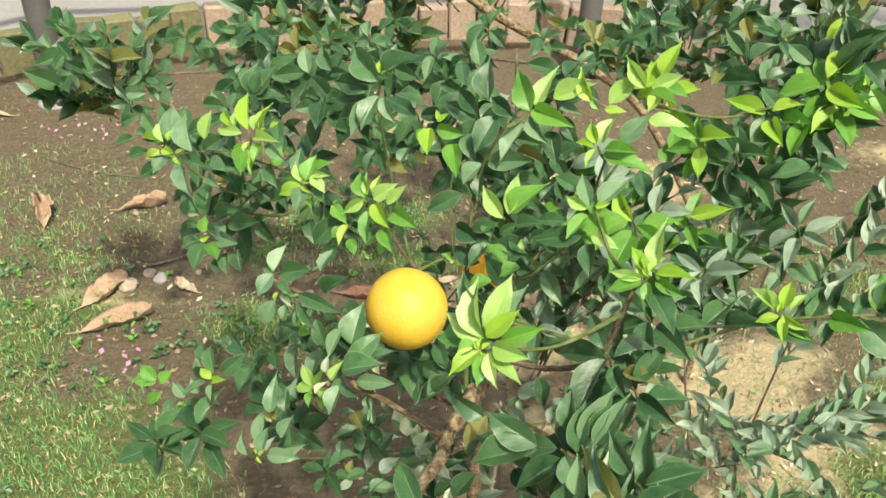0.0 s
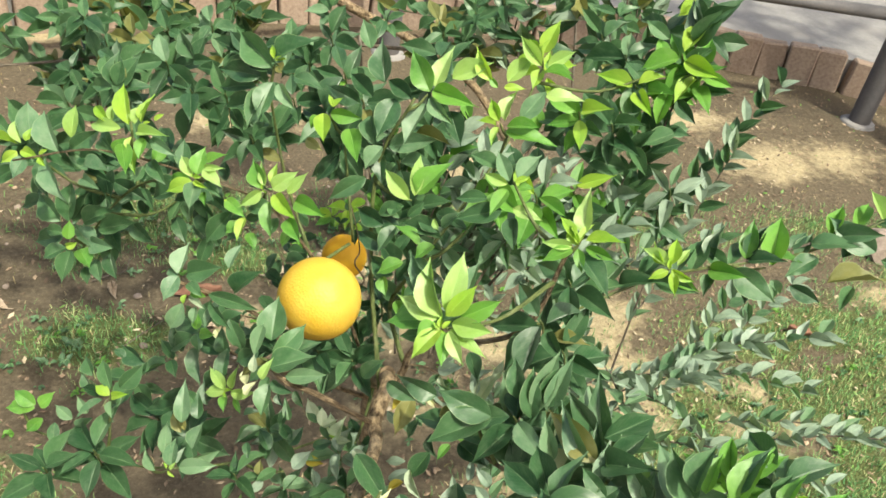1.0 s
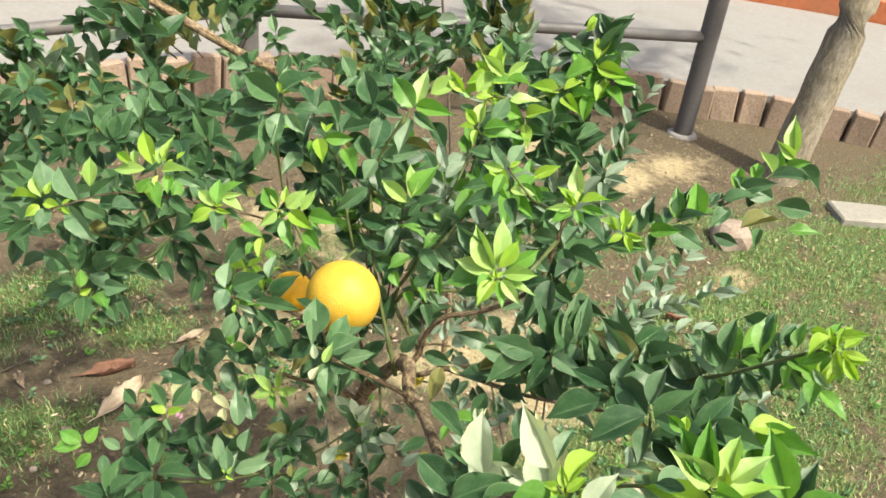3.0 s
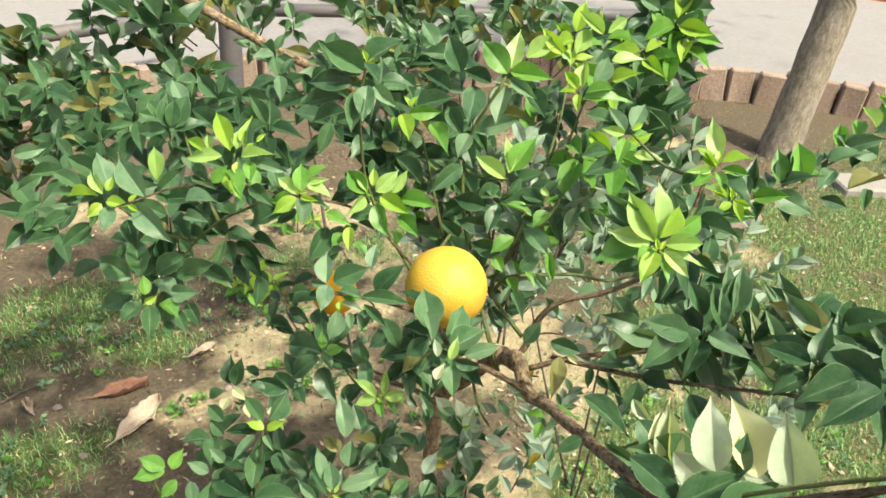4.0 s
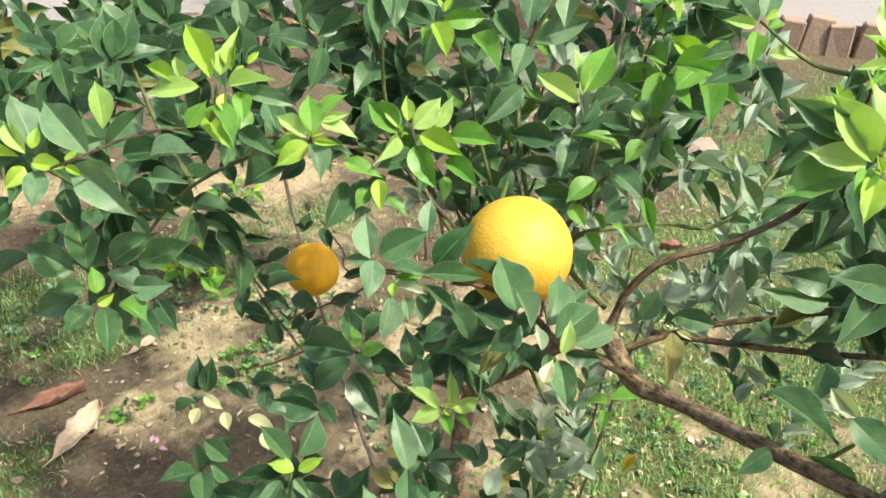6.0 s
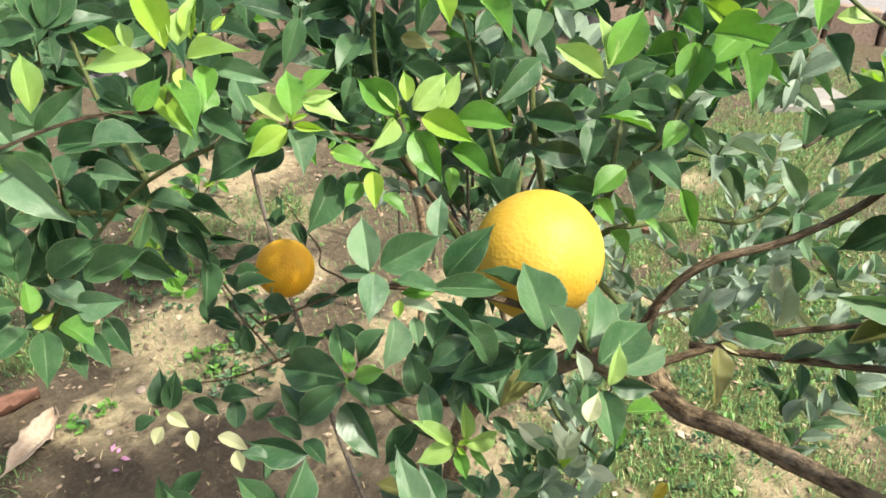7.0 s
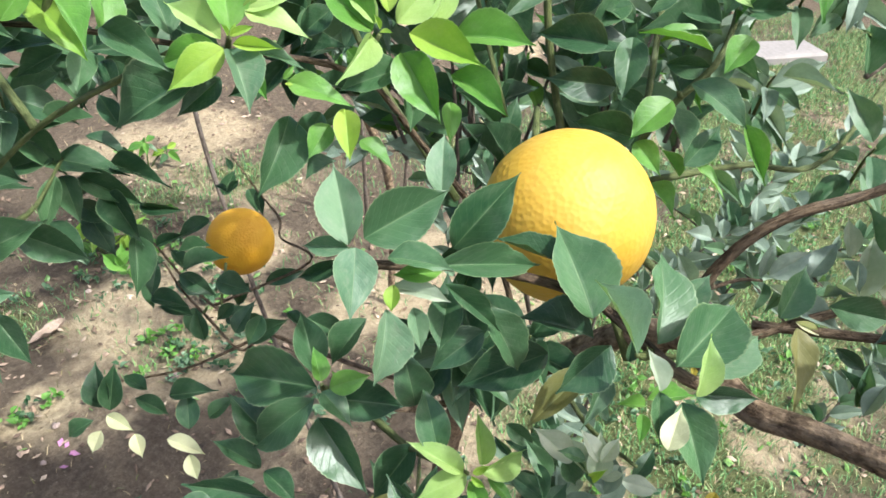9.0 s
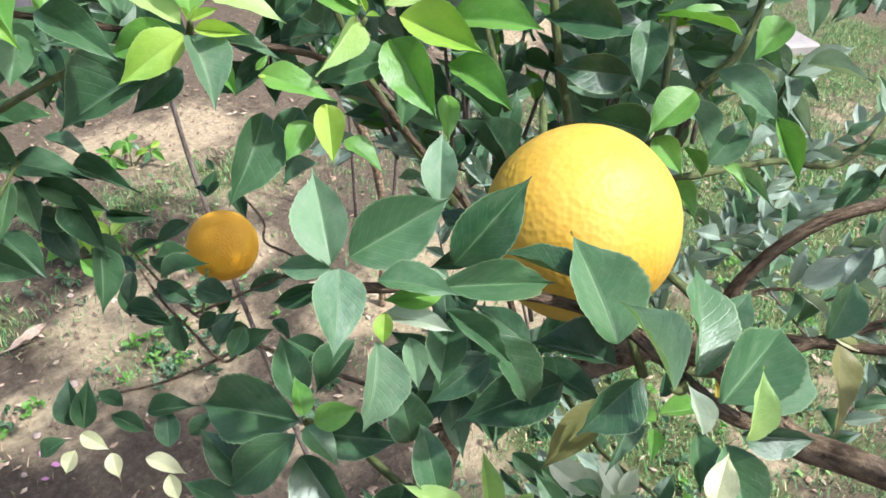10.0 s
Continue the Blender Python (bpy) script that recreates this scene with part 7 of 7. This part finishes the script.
def clump(owner, centre, size, twigs, per, length, tones, rng, root=None):
    """Leafy twigs that fan out from a root through a volume."""
    c, s = Vector(centre), Vector(size)
    for _ in range(twigs):
        a, z = rng.uniform(0, 2 * math.pi), rng.uniform(-1, 1)
        r = (1 - z * z) ** 0.5
        tip = c + Vector((s.x * r * math.cos(a), s.y * r * math.sin(a), s.z * z)) * rng.uniform(0.55, 1.0)
        start = Vector(root) if root else c - Vector((0, 0, s.z * 0.6))
        base = start.lerp(tip, 0.35) + Vector((rng.gauss(0, 0.02), rng.gauss(0, 0.02), -0.02))
        leafy_twig(owner, [base, (base + tip) / 2 + Vector((0, 0, 0.02)), tip], per, length, tones, rng)


fill = random.Random(21)
# older wood inside the citrus bush
clump(bush, (0.12, 0.86, 1.06), (0.20, 0.08, 0.12), 6, 8, 0.042, ("GREY", "MATURE", "DARK"), fill, (0.10, 0.74, 0.86))
clump(bush, (0.25, 0.80, 1.10), (0.12, 0.08, 0.12), 5, 8, 0.042, ("GREY", "GREY", "MATURE"), fill, (0.13, 0.70, 1.02))
for c in ((0.33, 1.02, 1.10), (0.17, 1.00, 1.06), (0.43, 0.92, 1.05), (0.08, 1.12, 1.06)):
    clump(bush, c, (0.10, 0.07, 0.08), 6, 7, 0.042, ("GREY", "MATURE", "DARK", "BRIGHT"), fill, (0.14, 0.80, 0.95))
# twigs on the far right side
leafy_twig(bush, [(0.30, 0.64, 1.10), (0.46, 0.62, 1.145), (0.64, 0.60, 1.22)], 20, 0.046, ("DARK", "BRIGHT", "MATURE"), fill, 0.0022, 0.46)
leafy_twig(bush, [(0.36, 0.80, 0.95), (0.43, 0.82, 1.15), (0.455, 0.83, 1.36)], 26, 0.048, ("BRIGHT", "MATURE", "DARK"), fill, 0.0026)
leafy_twig(bush, [(0.30, 0.77, 1.0), (0.37, 0.785, 1.10), (0.39, 0.79, 1.20)], 12, 0.040, ("GREY", "MATURE"), fill)

low = thing("low_shrub", "dark-leaved low shrub with feathered leaf sprays", "shrub", (0.62, 1.0, 0))
bough("stem", [(0.62, 1.0, -0.03), (0.60, 0.95, 0.4), (0.5, 0.86, 0.70)], 0.0032, 0.0018, GREY_TWIG, "", low)
bough("stem", [(0.60, 1.0, 0.2), (0.52, 1.05, 0.5), (0.46, 1.10, 0.78)], 0.003, 0.0016, GREY_TWIG, "", low)
# sprays of dark leaves in the grey tone, which paints their silvery sheen
for cx, cy, cz, n in ((0.455, 0.79, 0.78, 4), (0.47, 0.68, 0.78, 3), (0.58, 0.80, 0.82, 4), (0.64, 0.71, 0.80, 3), (0.45, 0.63, 0.72, 2), (0.47, 1.12, 0.78, 5), (0.40, 1.08, 0.72, 4), (0.29, 0.78, 0.60, 2)):
    for _ in range(n):
        p = Vector((cx + fill.uniform(-0.05, 0.05), cy + fill.uniform(-0.05, 0.05), cz - 0.06 + fill.uniform(-0.04, 0.04)))
        a = radians(fill.gauss(35, 75))
        q = p + Vector((math.cos(a), math.sin(a), fill.uniform(0.15, 0.7))) * fill.uniform(0.14, 0.24)
        leafy_twig(low, [p, (p + q) / 2 + Vector((0, 0, 0.02)), q], 20, 0.036, ("GREY", "GREY", "GREY", "PALE"), fill, 0.0015, 0.46, 10)

bough("stem", [(0.62, 1.0, 0.15), (0.60, 0.98, 0.55), (0.61, 0.985, 0.82)], 0.003, 0.0016, GREY_TWIG, "", low)
leafy_twig(low, [(0.61, 0.985, 0.80), (0.67, 1.05, 0.94), (0.76, 1.09, 1.03), (0.85, 1.12, 1.13)], 30, 0.042, ("GREY", "DARK", "MATURE"), fill, 0.0020, 0.42, 8)
leafy_twig(low, [(0.61, 0.985, 0.80), (0.66, 1.00, 0.90), (0.70, 1.02, 0.98), (0.73, 1.03, 1.06)], 20, 0.042, ("GREY", "MATURE", "GREY"), fill, 0.0018, 0.42, 8)
leafy_twig(low, [(0.60, 0.98, 0.72), (0.68, 1.02, 0.80), (0.78, 1.04, 0.86)], 18, 0.040, ("GREY", "MATURE", "GREY"), fill, 0.0016, 0.42, 8)

# ---- shrubs behind ----
back = thing("back_shrub", "tall dusty dark green shrub with brown stems", "shrub", (0.55, 1.75, 0))
bough("stem", [(0.78, 1.66, -0.05), (0.74, 1.65, 0.4), (0.52, 1.645, 0.80), (0.364, 1.66, 0.93), (0.131, 1.56, 1.08), (-0.05, 1.55, 1.20)], 0.0095, 0.009, BARK, "", back)
bough("stem", [(0.364, 1.66, 0.93), (0.0, 1.68, 0.94), (-0.35, 1.63, 0.91), (-0.66, 1.58, 0.90)], 0.0045, 0.0022, GREY_TWIG, "", back)
for x, y, dx in ((0.98, 2.0, -0.2), (1.02, 1.9, 0.06)):
    bough("stem", [(x, y, -0.05), (x + dx * 0.3, y, 0.55), (x + dx, y + 0.02, 1.35)], 0.006, 0.003, GREY_TWIG, "", back)
back_rng = random.Random(33)
DUSTY = ("DARK", "MATURE", "PALE", "GREY", "OLIVE")
for c, s, n in (((-0.10, 1.62, 1.02), (0.34, 0.22, 0.20), 17), ((0.55, 1.75, 1.02), (0.30, 0.22, 0.22), 26), ((0.20, 1.95, 1.20), (0.45, 0.20, 0.16), 24), ((0.80, 1.65, 1.02), (0.22, 0.2, 0.2), 16), ((-0.68, 1.60, 0.93), (0.20, 0.14, 0.11), 16), ((-0.36, 1.66, 0.90), (0.20, 0.12, 0.07), 12), ((0.05, 1.66, 1.16), (0.36, 0.14, 0.06), 13), ((-0.28, 1.70, 1.10), (0.24, 0.14, 0.07), 9)):
    clump(back, c, s, n, 8, 0.060, DUSTY, back_rng, (c[0] + 0.05, c[1], c[2] - 0.12))


# ---- litter on the ground ----
def dead_leaf(x, y, heading, length, width, material, label, curl=0.25, lift=0.012):
    """A dry, curled leaf that lies on the ground."""
    bm = bmesh.new()
    grid = []
    nx, ny = 11, 21
    for j in range(ny):
        s = j / (ny - 1)
        body = max(0.0, (s - 0.16) / 0.84)
        row = []
        for i in range(nx):
            k = 2 * i / (nx - 1) - 1
            half = max(0.0022, 0.94 * width * body ** 0.75 * (1 - s) ** 0.55) * (1 + 0.35 * noise.noise((s * 9, k * 0.6 + x, y)) + 0.18 * noise.noise((s * 23, k + x, y)))
            crumple = 0.55 * noise.noise((s * 4 + x * 7, k * 1.3, y * 9)) + 0.25 * noise.noise((s * 11 + x * 5, k * 3.1, y * 4))
            bend = 0.06 * length * math.sin(3 * s + 5 * x)
            z = curl * width * (k * k * 0.8 + crumple) * min(1.0, body * 3) + 0.14 * length * (s - 0.5) ** 2 + lift
            row.append(bm.verts.new((k * half * (1 - 0.3 * curl) + bend, (s - 0.5) * length, max(0.004, z))))
        grid.append(row)
    for a, b in zip(grid, grid[1:]):
        for i in range(nx - 1):
            bm.faces.new((a[i], a[i + 1], b[i + 1], b[i]))
    ext = bmesh.ops.extrude_face_region(bm, geom=bm.faces[:])
    for v in ext["geom"]:
        if isinstance(v, bmesh.types.BMVert):
            v.co.z += 0.0012
    bmesh.ops.recalc_face_normals(bm, faces=bm.faces)
    ob = new("dry_leaf", mesh_of("dry_leaf", bm, material))
    ob.matrix_basis = pose(x, y, ground_height(x, y) - 0.004, 0, 0, heading)
    return tagged(ob, label, "dry leaf", "fallen leaves")


dead_leaf(-0.875, 1.785, -68, 0.24, 0.115, DEAD, "large flat tan dry leaf lying on bare soil")
dead_leaf(-0.170, 1.825, -48, 0.205, 0.088, DEAD_PALE, "bleached curled dry leaf lying on bare soil", 0.35)
dead_leaf(-0.180, 1.985, -88, 0.175, 0.062, DEAD_RED, "reddish brown curled dry leaf on bare soil", 0.5)
dead_leaf(-0.395, 1.99, 20, 0.055, 0.045, DEAD_PALE, "small pale crumpled dry leaf on soil", 0.6)
dead_leaf(0.078, 2.062, -82, 0.11, 0.045, DEAD_PALE, "pale dry leaf on sandy ground", 0.4)
dead_leaf(-1.28, 2.31, 25, 0.20, 0.10, DEAD, "curled brown dry leaf at the edge of the grass", 0.5)
dead_leaf(-0.98, 2.40, -75, 0.19, 0.07, DEAD, "arched brown dry leaf on bare soil", 0.6)
dead_leaf(1.72, 1.60, 60, 0.11, 0.06, DEAD_RED, "dark curled dry leaf on grass", 0.5)
dead_leaf(-0.70, 1.97, 60, 0.10, 0.06, DEAD_PALE, "broken pale dry leaf on soil", 0.4)
dead_leaf(-1.75, 3.05, 80, 0.22, 0.05, DEAD, "long dry leaf beside the kerb", 0.3)
dead_leaf(-0.95, 1.92, -40, 0.20, 0.12, DEAD, "crumbling tan dry leaf beside rubble", 0.3)


def stone(x, y, r, material, label, seed):
    bm = bmesh.new()
    bmesh.ops.create_icosphere(bm, subdivisions=2, radius=r)
    for v in bm.verts:
        v.co = v.co * (1 + 0.35 * noise.noise(v.co / r * 1.1 + Vector((seed, 0, 0))))
        v.co.z = v.co.z * 0.65 + r * 0.45
    ob = new("stone", mesh_of("stone", bm, material, False))
    ob.location = (x, y, ground_height(x, y) - r * 0.08)
    return tagged(ob, label, "stone", "loose stones")


stone(-0.885, 1.965, 0.030, STONE, "pinkish lump of brick rubble on soil", 1)
stone(-0.80, 2.01, 0.022, CONCRETE, "pale grey pebble on soil", 2)
stone(-0.93, 2.03, 0.018, STONE, "small lump of brick rubble on soil", 3)
stone(-0.84, 2.04, 0.020, STONE, "small lump of brick rubble on soil", 4)
stone(2.36, 2.0, 0.095, STONE, "rounded earthy stone at the edge of the grass", 5)
for k in range(26):
    q = (fill.uniform(-1.1, 0.4), fill.uniform(1.6, 2.6))
    stone(q[0], q[1], fill.uniform(0.005, 0.012), STONE, "small earthy pebble on bare soil", 10 + k)


def stick(points, r, label):
    bm = bmesh.new()
    o = Vector((points[0][0], points[0][1], ground_height(points[0][0], points[0][1])))
    tube(bm, [Vector(p) - Vector((o.x, o.y, 0)) for p in points], r, r * 0.6, 6, 4, 0.2)
    ob = new("dry_stick", mesh_of("dry_stick", bm, GREY_TWIG))
    ob.location = o
    return tagged(ob, label, "stick", "fallen twigs")


stick([(-0.86, 2.07, 0.008), (-0.79, 2.10, 0.012), (-0.72, 2.16, 0.006)], 0.006, "short dry stick lying on soil")
stick([(-0.46, 2.055, 0.006), (-0.41, 2.075, 0.010), (-0.37, 2.09, 0.010), (-0.36, 2.16, 0.006)], 0.003, "thin dry stick lying on soil")
stick([(-0.36, 1.77, 0.005), (-0.29, 1.835, 0.010), (-0.22, 1.90, 0.006)], 0.0025, "thin dry straw lying on soil")
stick([(-1.45, 2.72, 0.005), (-1.2, 2.62, 0.010), (-1.0, 2.6, 0.006)], 0.003, "thin dry straw lying on soil")


def petals(centre, n, spread):
    rng = random.Random(8)
    bm = bmesh.new()
    for _ in range(n):
        x, y = rng.gauss(0, spread), rng.gauss(0, spread)
        a, s = rng.uniform(0, 6.3), rng.uniform(0.006, 0.011)
        z = ground_height(centre[0] + x, centre[1] + y) + 0.006
        u, w = Vector((math.cos(a), math.sin(a), 0.3)) * s, Vector((-math.sin(a), math.cos(a), 0.2)) * s * 0.7
        c = Vector((x, y, z))
        bm.faces.new([bm.verts.new(c + d) for d in (-u, w, u, -w)])
    ob = new("fallen_petals", mesh_of("fallen_petals", bm, PETAL, False))
    ob.location = (centre[0], centre[1], 0)
    return tagged(ob, "scattered pink petals on bare soil", "petals", kind="stuff")


petals((-1.36, 2.95), 16, 0.09)
petals((-0.85, 1.66), 10, 0.06)
petals((-0.03, 1.68), 5, 0.02)


def weed_plant(x, y, tone, n, centimetres, label):
    """A small broad-leaved weed: leaf whorls on short stems."""
    plant = thing("weed", label, "weed", (x, y, 0))
    for dx, dy, z in ((0.0, 0.0, 0.09), (0.05, -0.03, 0.06), (-0.05, 0.02, 0.05)):
        bm = bmesh.new()
        tube(bm, [(x, y, -0.01), (x + dx * 0.5, y + dy * 0.5, z * 0.6), (x + dx, y + dy, z)], 0.003, 0.002, 6, 3, 0.1, plant.location)
        part("stem", bm, TWIG, plant)
        rosette(plant, tone, x + dx, y + dy, z, n, centimetres)


weed_plant(0.33, 2.28, YOUNG, 7, 6.5, "bright yellow-green broad-leaved weed on sandy soil")
weed_plant(0.62, 2.62, BRIGHT, 6, 5.0, "green broad-leaved weed on sandy soil")


def concrete_slab(x, y, turn, w, d, h):
    ob = new("concrete_slab", mesh_of("concrete_slab", slab_bmesh(w, d, h, random.Random(3), 0.008, 0.006), WHITE_CONCRETE, False))
    ob.matrix_basis = pose(x, y, -0.01, 0, 0, turn)
    return tagged(ob, "whitish concrete slab lying at the edge of the grass", "slab")


concrete_slab(3.26, 1.93, -28, 0.42, 0.18, 0.05)


# ---- crumbs of dry leaf, clods and weeds ----
def build_litter(name, n, size, material, label, seed, flat, where):
    """Many small crumpled flakes strewn over the ground."""
    rng = random.Random(seed)
    verts, faces = [], []
    while len(faces) < n:
        x, y = rng.uniform(-2.0, 3.2), rng.uniform(0.6, 3.4)
        if rng.random() > where(x, y):
            continue
        s, a = size * rng.uniform(0.4, 1.3), rng.uniform(0, 6.28)
        u, w = Vector((math.cos(a), math.sin(a), rng.uniform(-flat, flat))) * s, Vector((-math.sin(a), math.cos(a), rng.uniform(-flat, flat))) * s * rng.uniform(0.3, 0.7)
        c = Vector((x, y, ground_height(x, y) + 0.004 + s * flat * 0.4))
        b = len(verts)
        verts += [c - u, c + w * 0.9 - u * 0.2, c + u, c - w, c + Vector((0, 0, s * 0.25))]
        faces += [(b, b + 3, b + 4), (b + 3, b + 2, b + 4), (b + 2, b + 1, b + 4), (b + 1, b, b + 4)]
    me = bpy.data.meshes.new(name)
    me.from_pydata([tuple(v) for v in verts], [], faces)
    me.materials.append(material)
    return tagged(new(name, me), label, "litter", kind="stuff")


build_litter("leaf_litter", 12000, 0.010, plain_material("leaf_crumbs", (0.20, 0.13, 0.08), (0.48, 0.36, 0.25), 60, 0.9, 0.3, 0.002, (0.55, 0.44, 0.32), True), "crumbs of dry leaf scattered on soil", 41, 0.35, lambda x, y: 0.55)
build_litter("pale_litter", 2200, 0.011, plain_material("pale_crumbs", (0.42, 0.33, 0.22), (0.66, 0.55, 0.40), 60, 0.9, 0.3, 0.002, (0.6, 0.5, 0.38), True), "bleached straw and leaf crumbs on sandy ground", 42, 0.3, lambda x, y: 0.08 + straw_fleck_cover(x, y))
build_litter("clods", 16000, 0.009, plain_material("clod", (0.10, 0.068, 0.045), (0.22, 0.155, 0.105), 80, 0.95, 0.5, 0.003, (0.17, 0.12, 0.085), True), "small clods of dry brown earth", 43, 0.5, lambda x, y: 0.7)
build_litter("weeds", 5200, 0.010, LEAF_MAT_JOINED["BRIGHT"], "tiny green weeds sprouting from soil", 44, 0.6, lambda x, y: 0.05 + 0.5 * grass_cover(x, y) + 0.9 * bump_at(x, y, 0.31, 1.80, 0.14, 0.10) + 0.5 * bump_at(x, y, 0.42, 2.2, 0.2, 0.15))


def build_low_weeds(patches):
    """Low broad-leaved weeds: small rosettes of soft leaves pressed to the ground, joined by tone."""
    rng = random.Random(57)
    frames = {"BRIGHT": [], "MATURE": [], "PALE": []}
    for cx, cy, spread, n in patches:
        for _ in range(n):
            x, y = rng.gauss(cx, spread), rng.gauss(cy, spread * 0.7)
            tone, turn = rng.choice(("BRIGHT", "MATURE", "MATURE", "PALE")), rng.uniform(0, 360)
            for i in range(rng.randint(4, 8)):
                at = Vector((x + rng.uniform(-0.01, 0.01), y + rng.uniform(-0.01, 0.01), ground_height(x, y) + rng.uniform(0.004, 0.02)))
                frames[tone].append((leaf_frame(at, turn + i * 137.5, rng.uniform(5, 40), rng.uniform(0.010, 0.024), rng.uniform(0.4, 0.65), rng, 0.4, 1.0), rng.randrange(6)))
    for tone, fr in frames.items():
        tagged(new("low_weeds", leaves_mesh("low_weeds", LEAF_MAT_JOINED[tone], fr)), "low broad-leaved green weeds creeping over bare soil", "weeds", kind="stuff")


build_low_weeds(((0.31, 1.80, 0.09, 46), (-0.03, 1.84, 0.03, 8), (0.38, 2.20, 0.10, 26), (0.52, 1.92, 0.10, 22), (-0.55, 1.75, 0.12, 26), (-0.95, 1.60, 0.18, 34), (-0.25, 2.28, 0.14, 34),
                 (0.80, 1.10, 0.20, 44), (1.25, 0.95, 0.22, 40), (1.75, 1.30, 0.30, 44), (-1.2, 1.9, 0.22, 34), (0.45, 1.48, 0.09, 14)))


# ---- grass ----
def build_grass(name, n, box, material, length, dry, label, seed):
    rng = np.random.default_rng(seed)
    x, y = rng.uniform(box[0], box[1], n), rng.uniform(box[2], box[3], n)
    keep = [i for i in range(n) if rng.random() < (grass_cover(x[i], y[i]) if not dry else 0.10 + 0.55 * grass_cover(x[i], y[i]))]
    m = len(keep)
    x, y = x[keep], y[keep]
    z = np.array([ground_height(a, b) for a, b in zip(x, y)]) - 0.003
    h = rng.uniform(0.5, 1.2, m) * length
    a, lean = rng.uniform(0, 2 * np.pi, m), rng.uniform(0.2, 1.5 if not dry else 3.0, m)
    w = rng.uniform(0.0006, 0.0014, m)
    base = np.stack([x, y, z], 1)
    side = np.stack([-np.sin(a) * w, np.cos(a) * w, np.zeros(m)], 1)
    out = np.stack([np.cos(a) * lean, np.sin(a) * lean, np.ones(m)], 1)
    out = out / np.linalg.norm(out, axis=1, keepdims=True) * h[:, None]
    up = np.stack([np.zeros(m), np.zeros(m), h * 0.22], 1)
    v = np.stack([base - side, base + side, base + out * 0.55 + up + side * 0.8, base + out * 0.55 + up - side * 0.8, base + out], 1).reshape(-1, 3)
    i = np.arange(m)[:, None] * 5
    me = bpy.data.meshes.new(name)
    quads, tris = (i + np.array([[0, 1, 2, 3]])).tolist(), (i + np.array([[3, 2, 4]])).tolist()
    me.from_pydata(v.tolist(), [], quads + tris)
    me.materials.append(material)
    return tagged(new(name, me), label, "grass", kind="stuff")


build_grass("grass", 330000, (-2.2, 4.0, 0.5, 3.3), GRASS, 0.026, False, "short patchy green turf growing in brown soil", 3)
build_grass("dry_grass", 60000, (-2.2, 3.8, 0.5, 3.6), STRAW, 0.022, True, "short dry straw-coloured grass scattered over soil", 4)


# ---- kerb of standing bricks ----
def build_kerb():
    rng = random.Random(17)
    kerb = thing("kerb", "kerb of worn brown bricks set upright in soil", "kerb", ring_point(88, KERB_R), kind="structure")
    shapes = [mesh_of("brick", slab_bmesh(0.140, 0.075, 0.30, rng, 0.008, 0.006), BRICK, False) for _ in range(6)]
    shapes += [mesh_of("brick", slab_bmesh(0.140, 0.075, 0.30, rng, 0.008, 0.006), MOSSY, False) for _ in range(2)]
    step = math.degrees(0.150 / KERB_R)
    deg, i = 18.0, 0
    while deg < 150:
        mossy = deg > 110 and rng.random() < 0.6
        ob = new("brick", shapes[6 + i % 2] if mossy else shapes[i % 6])
        ob.parent = kerb
        p = ring_point(deg, KERB_R + 0.04) - Vector(kerb.location)
        ob.matrix_basis = pose(p.x, p.y, -0.10 + rng.uniform(-0.025, 0.015), rng.uniform(-4, 4), rng.uniform(-5, 5), deg - 90 + rng.uniform(-3, 3))
        deg += step
        i += 1


build_kerb()
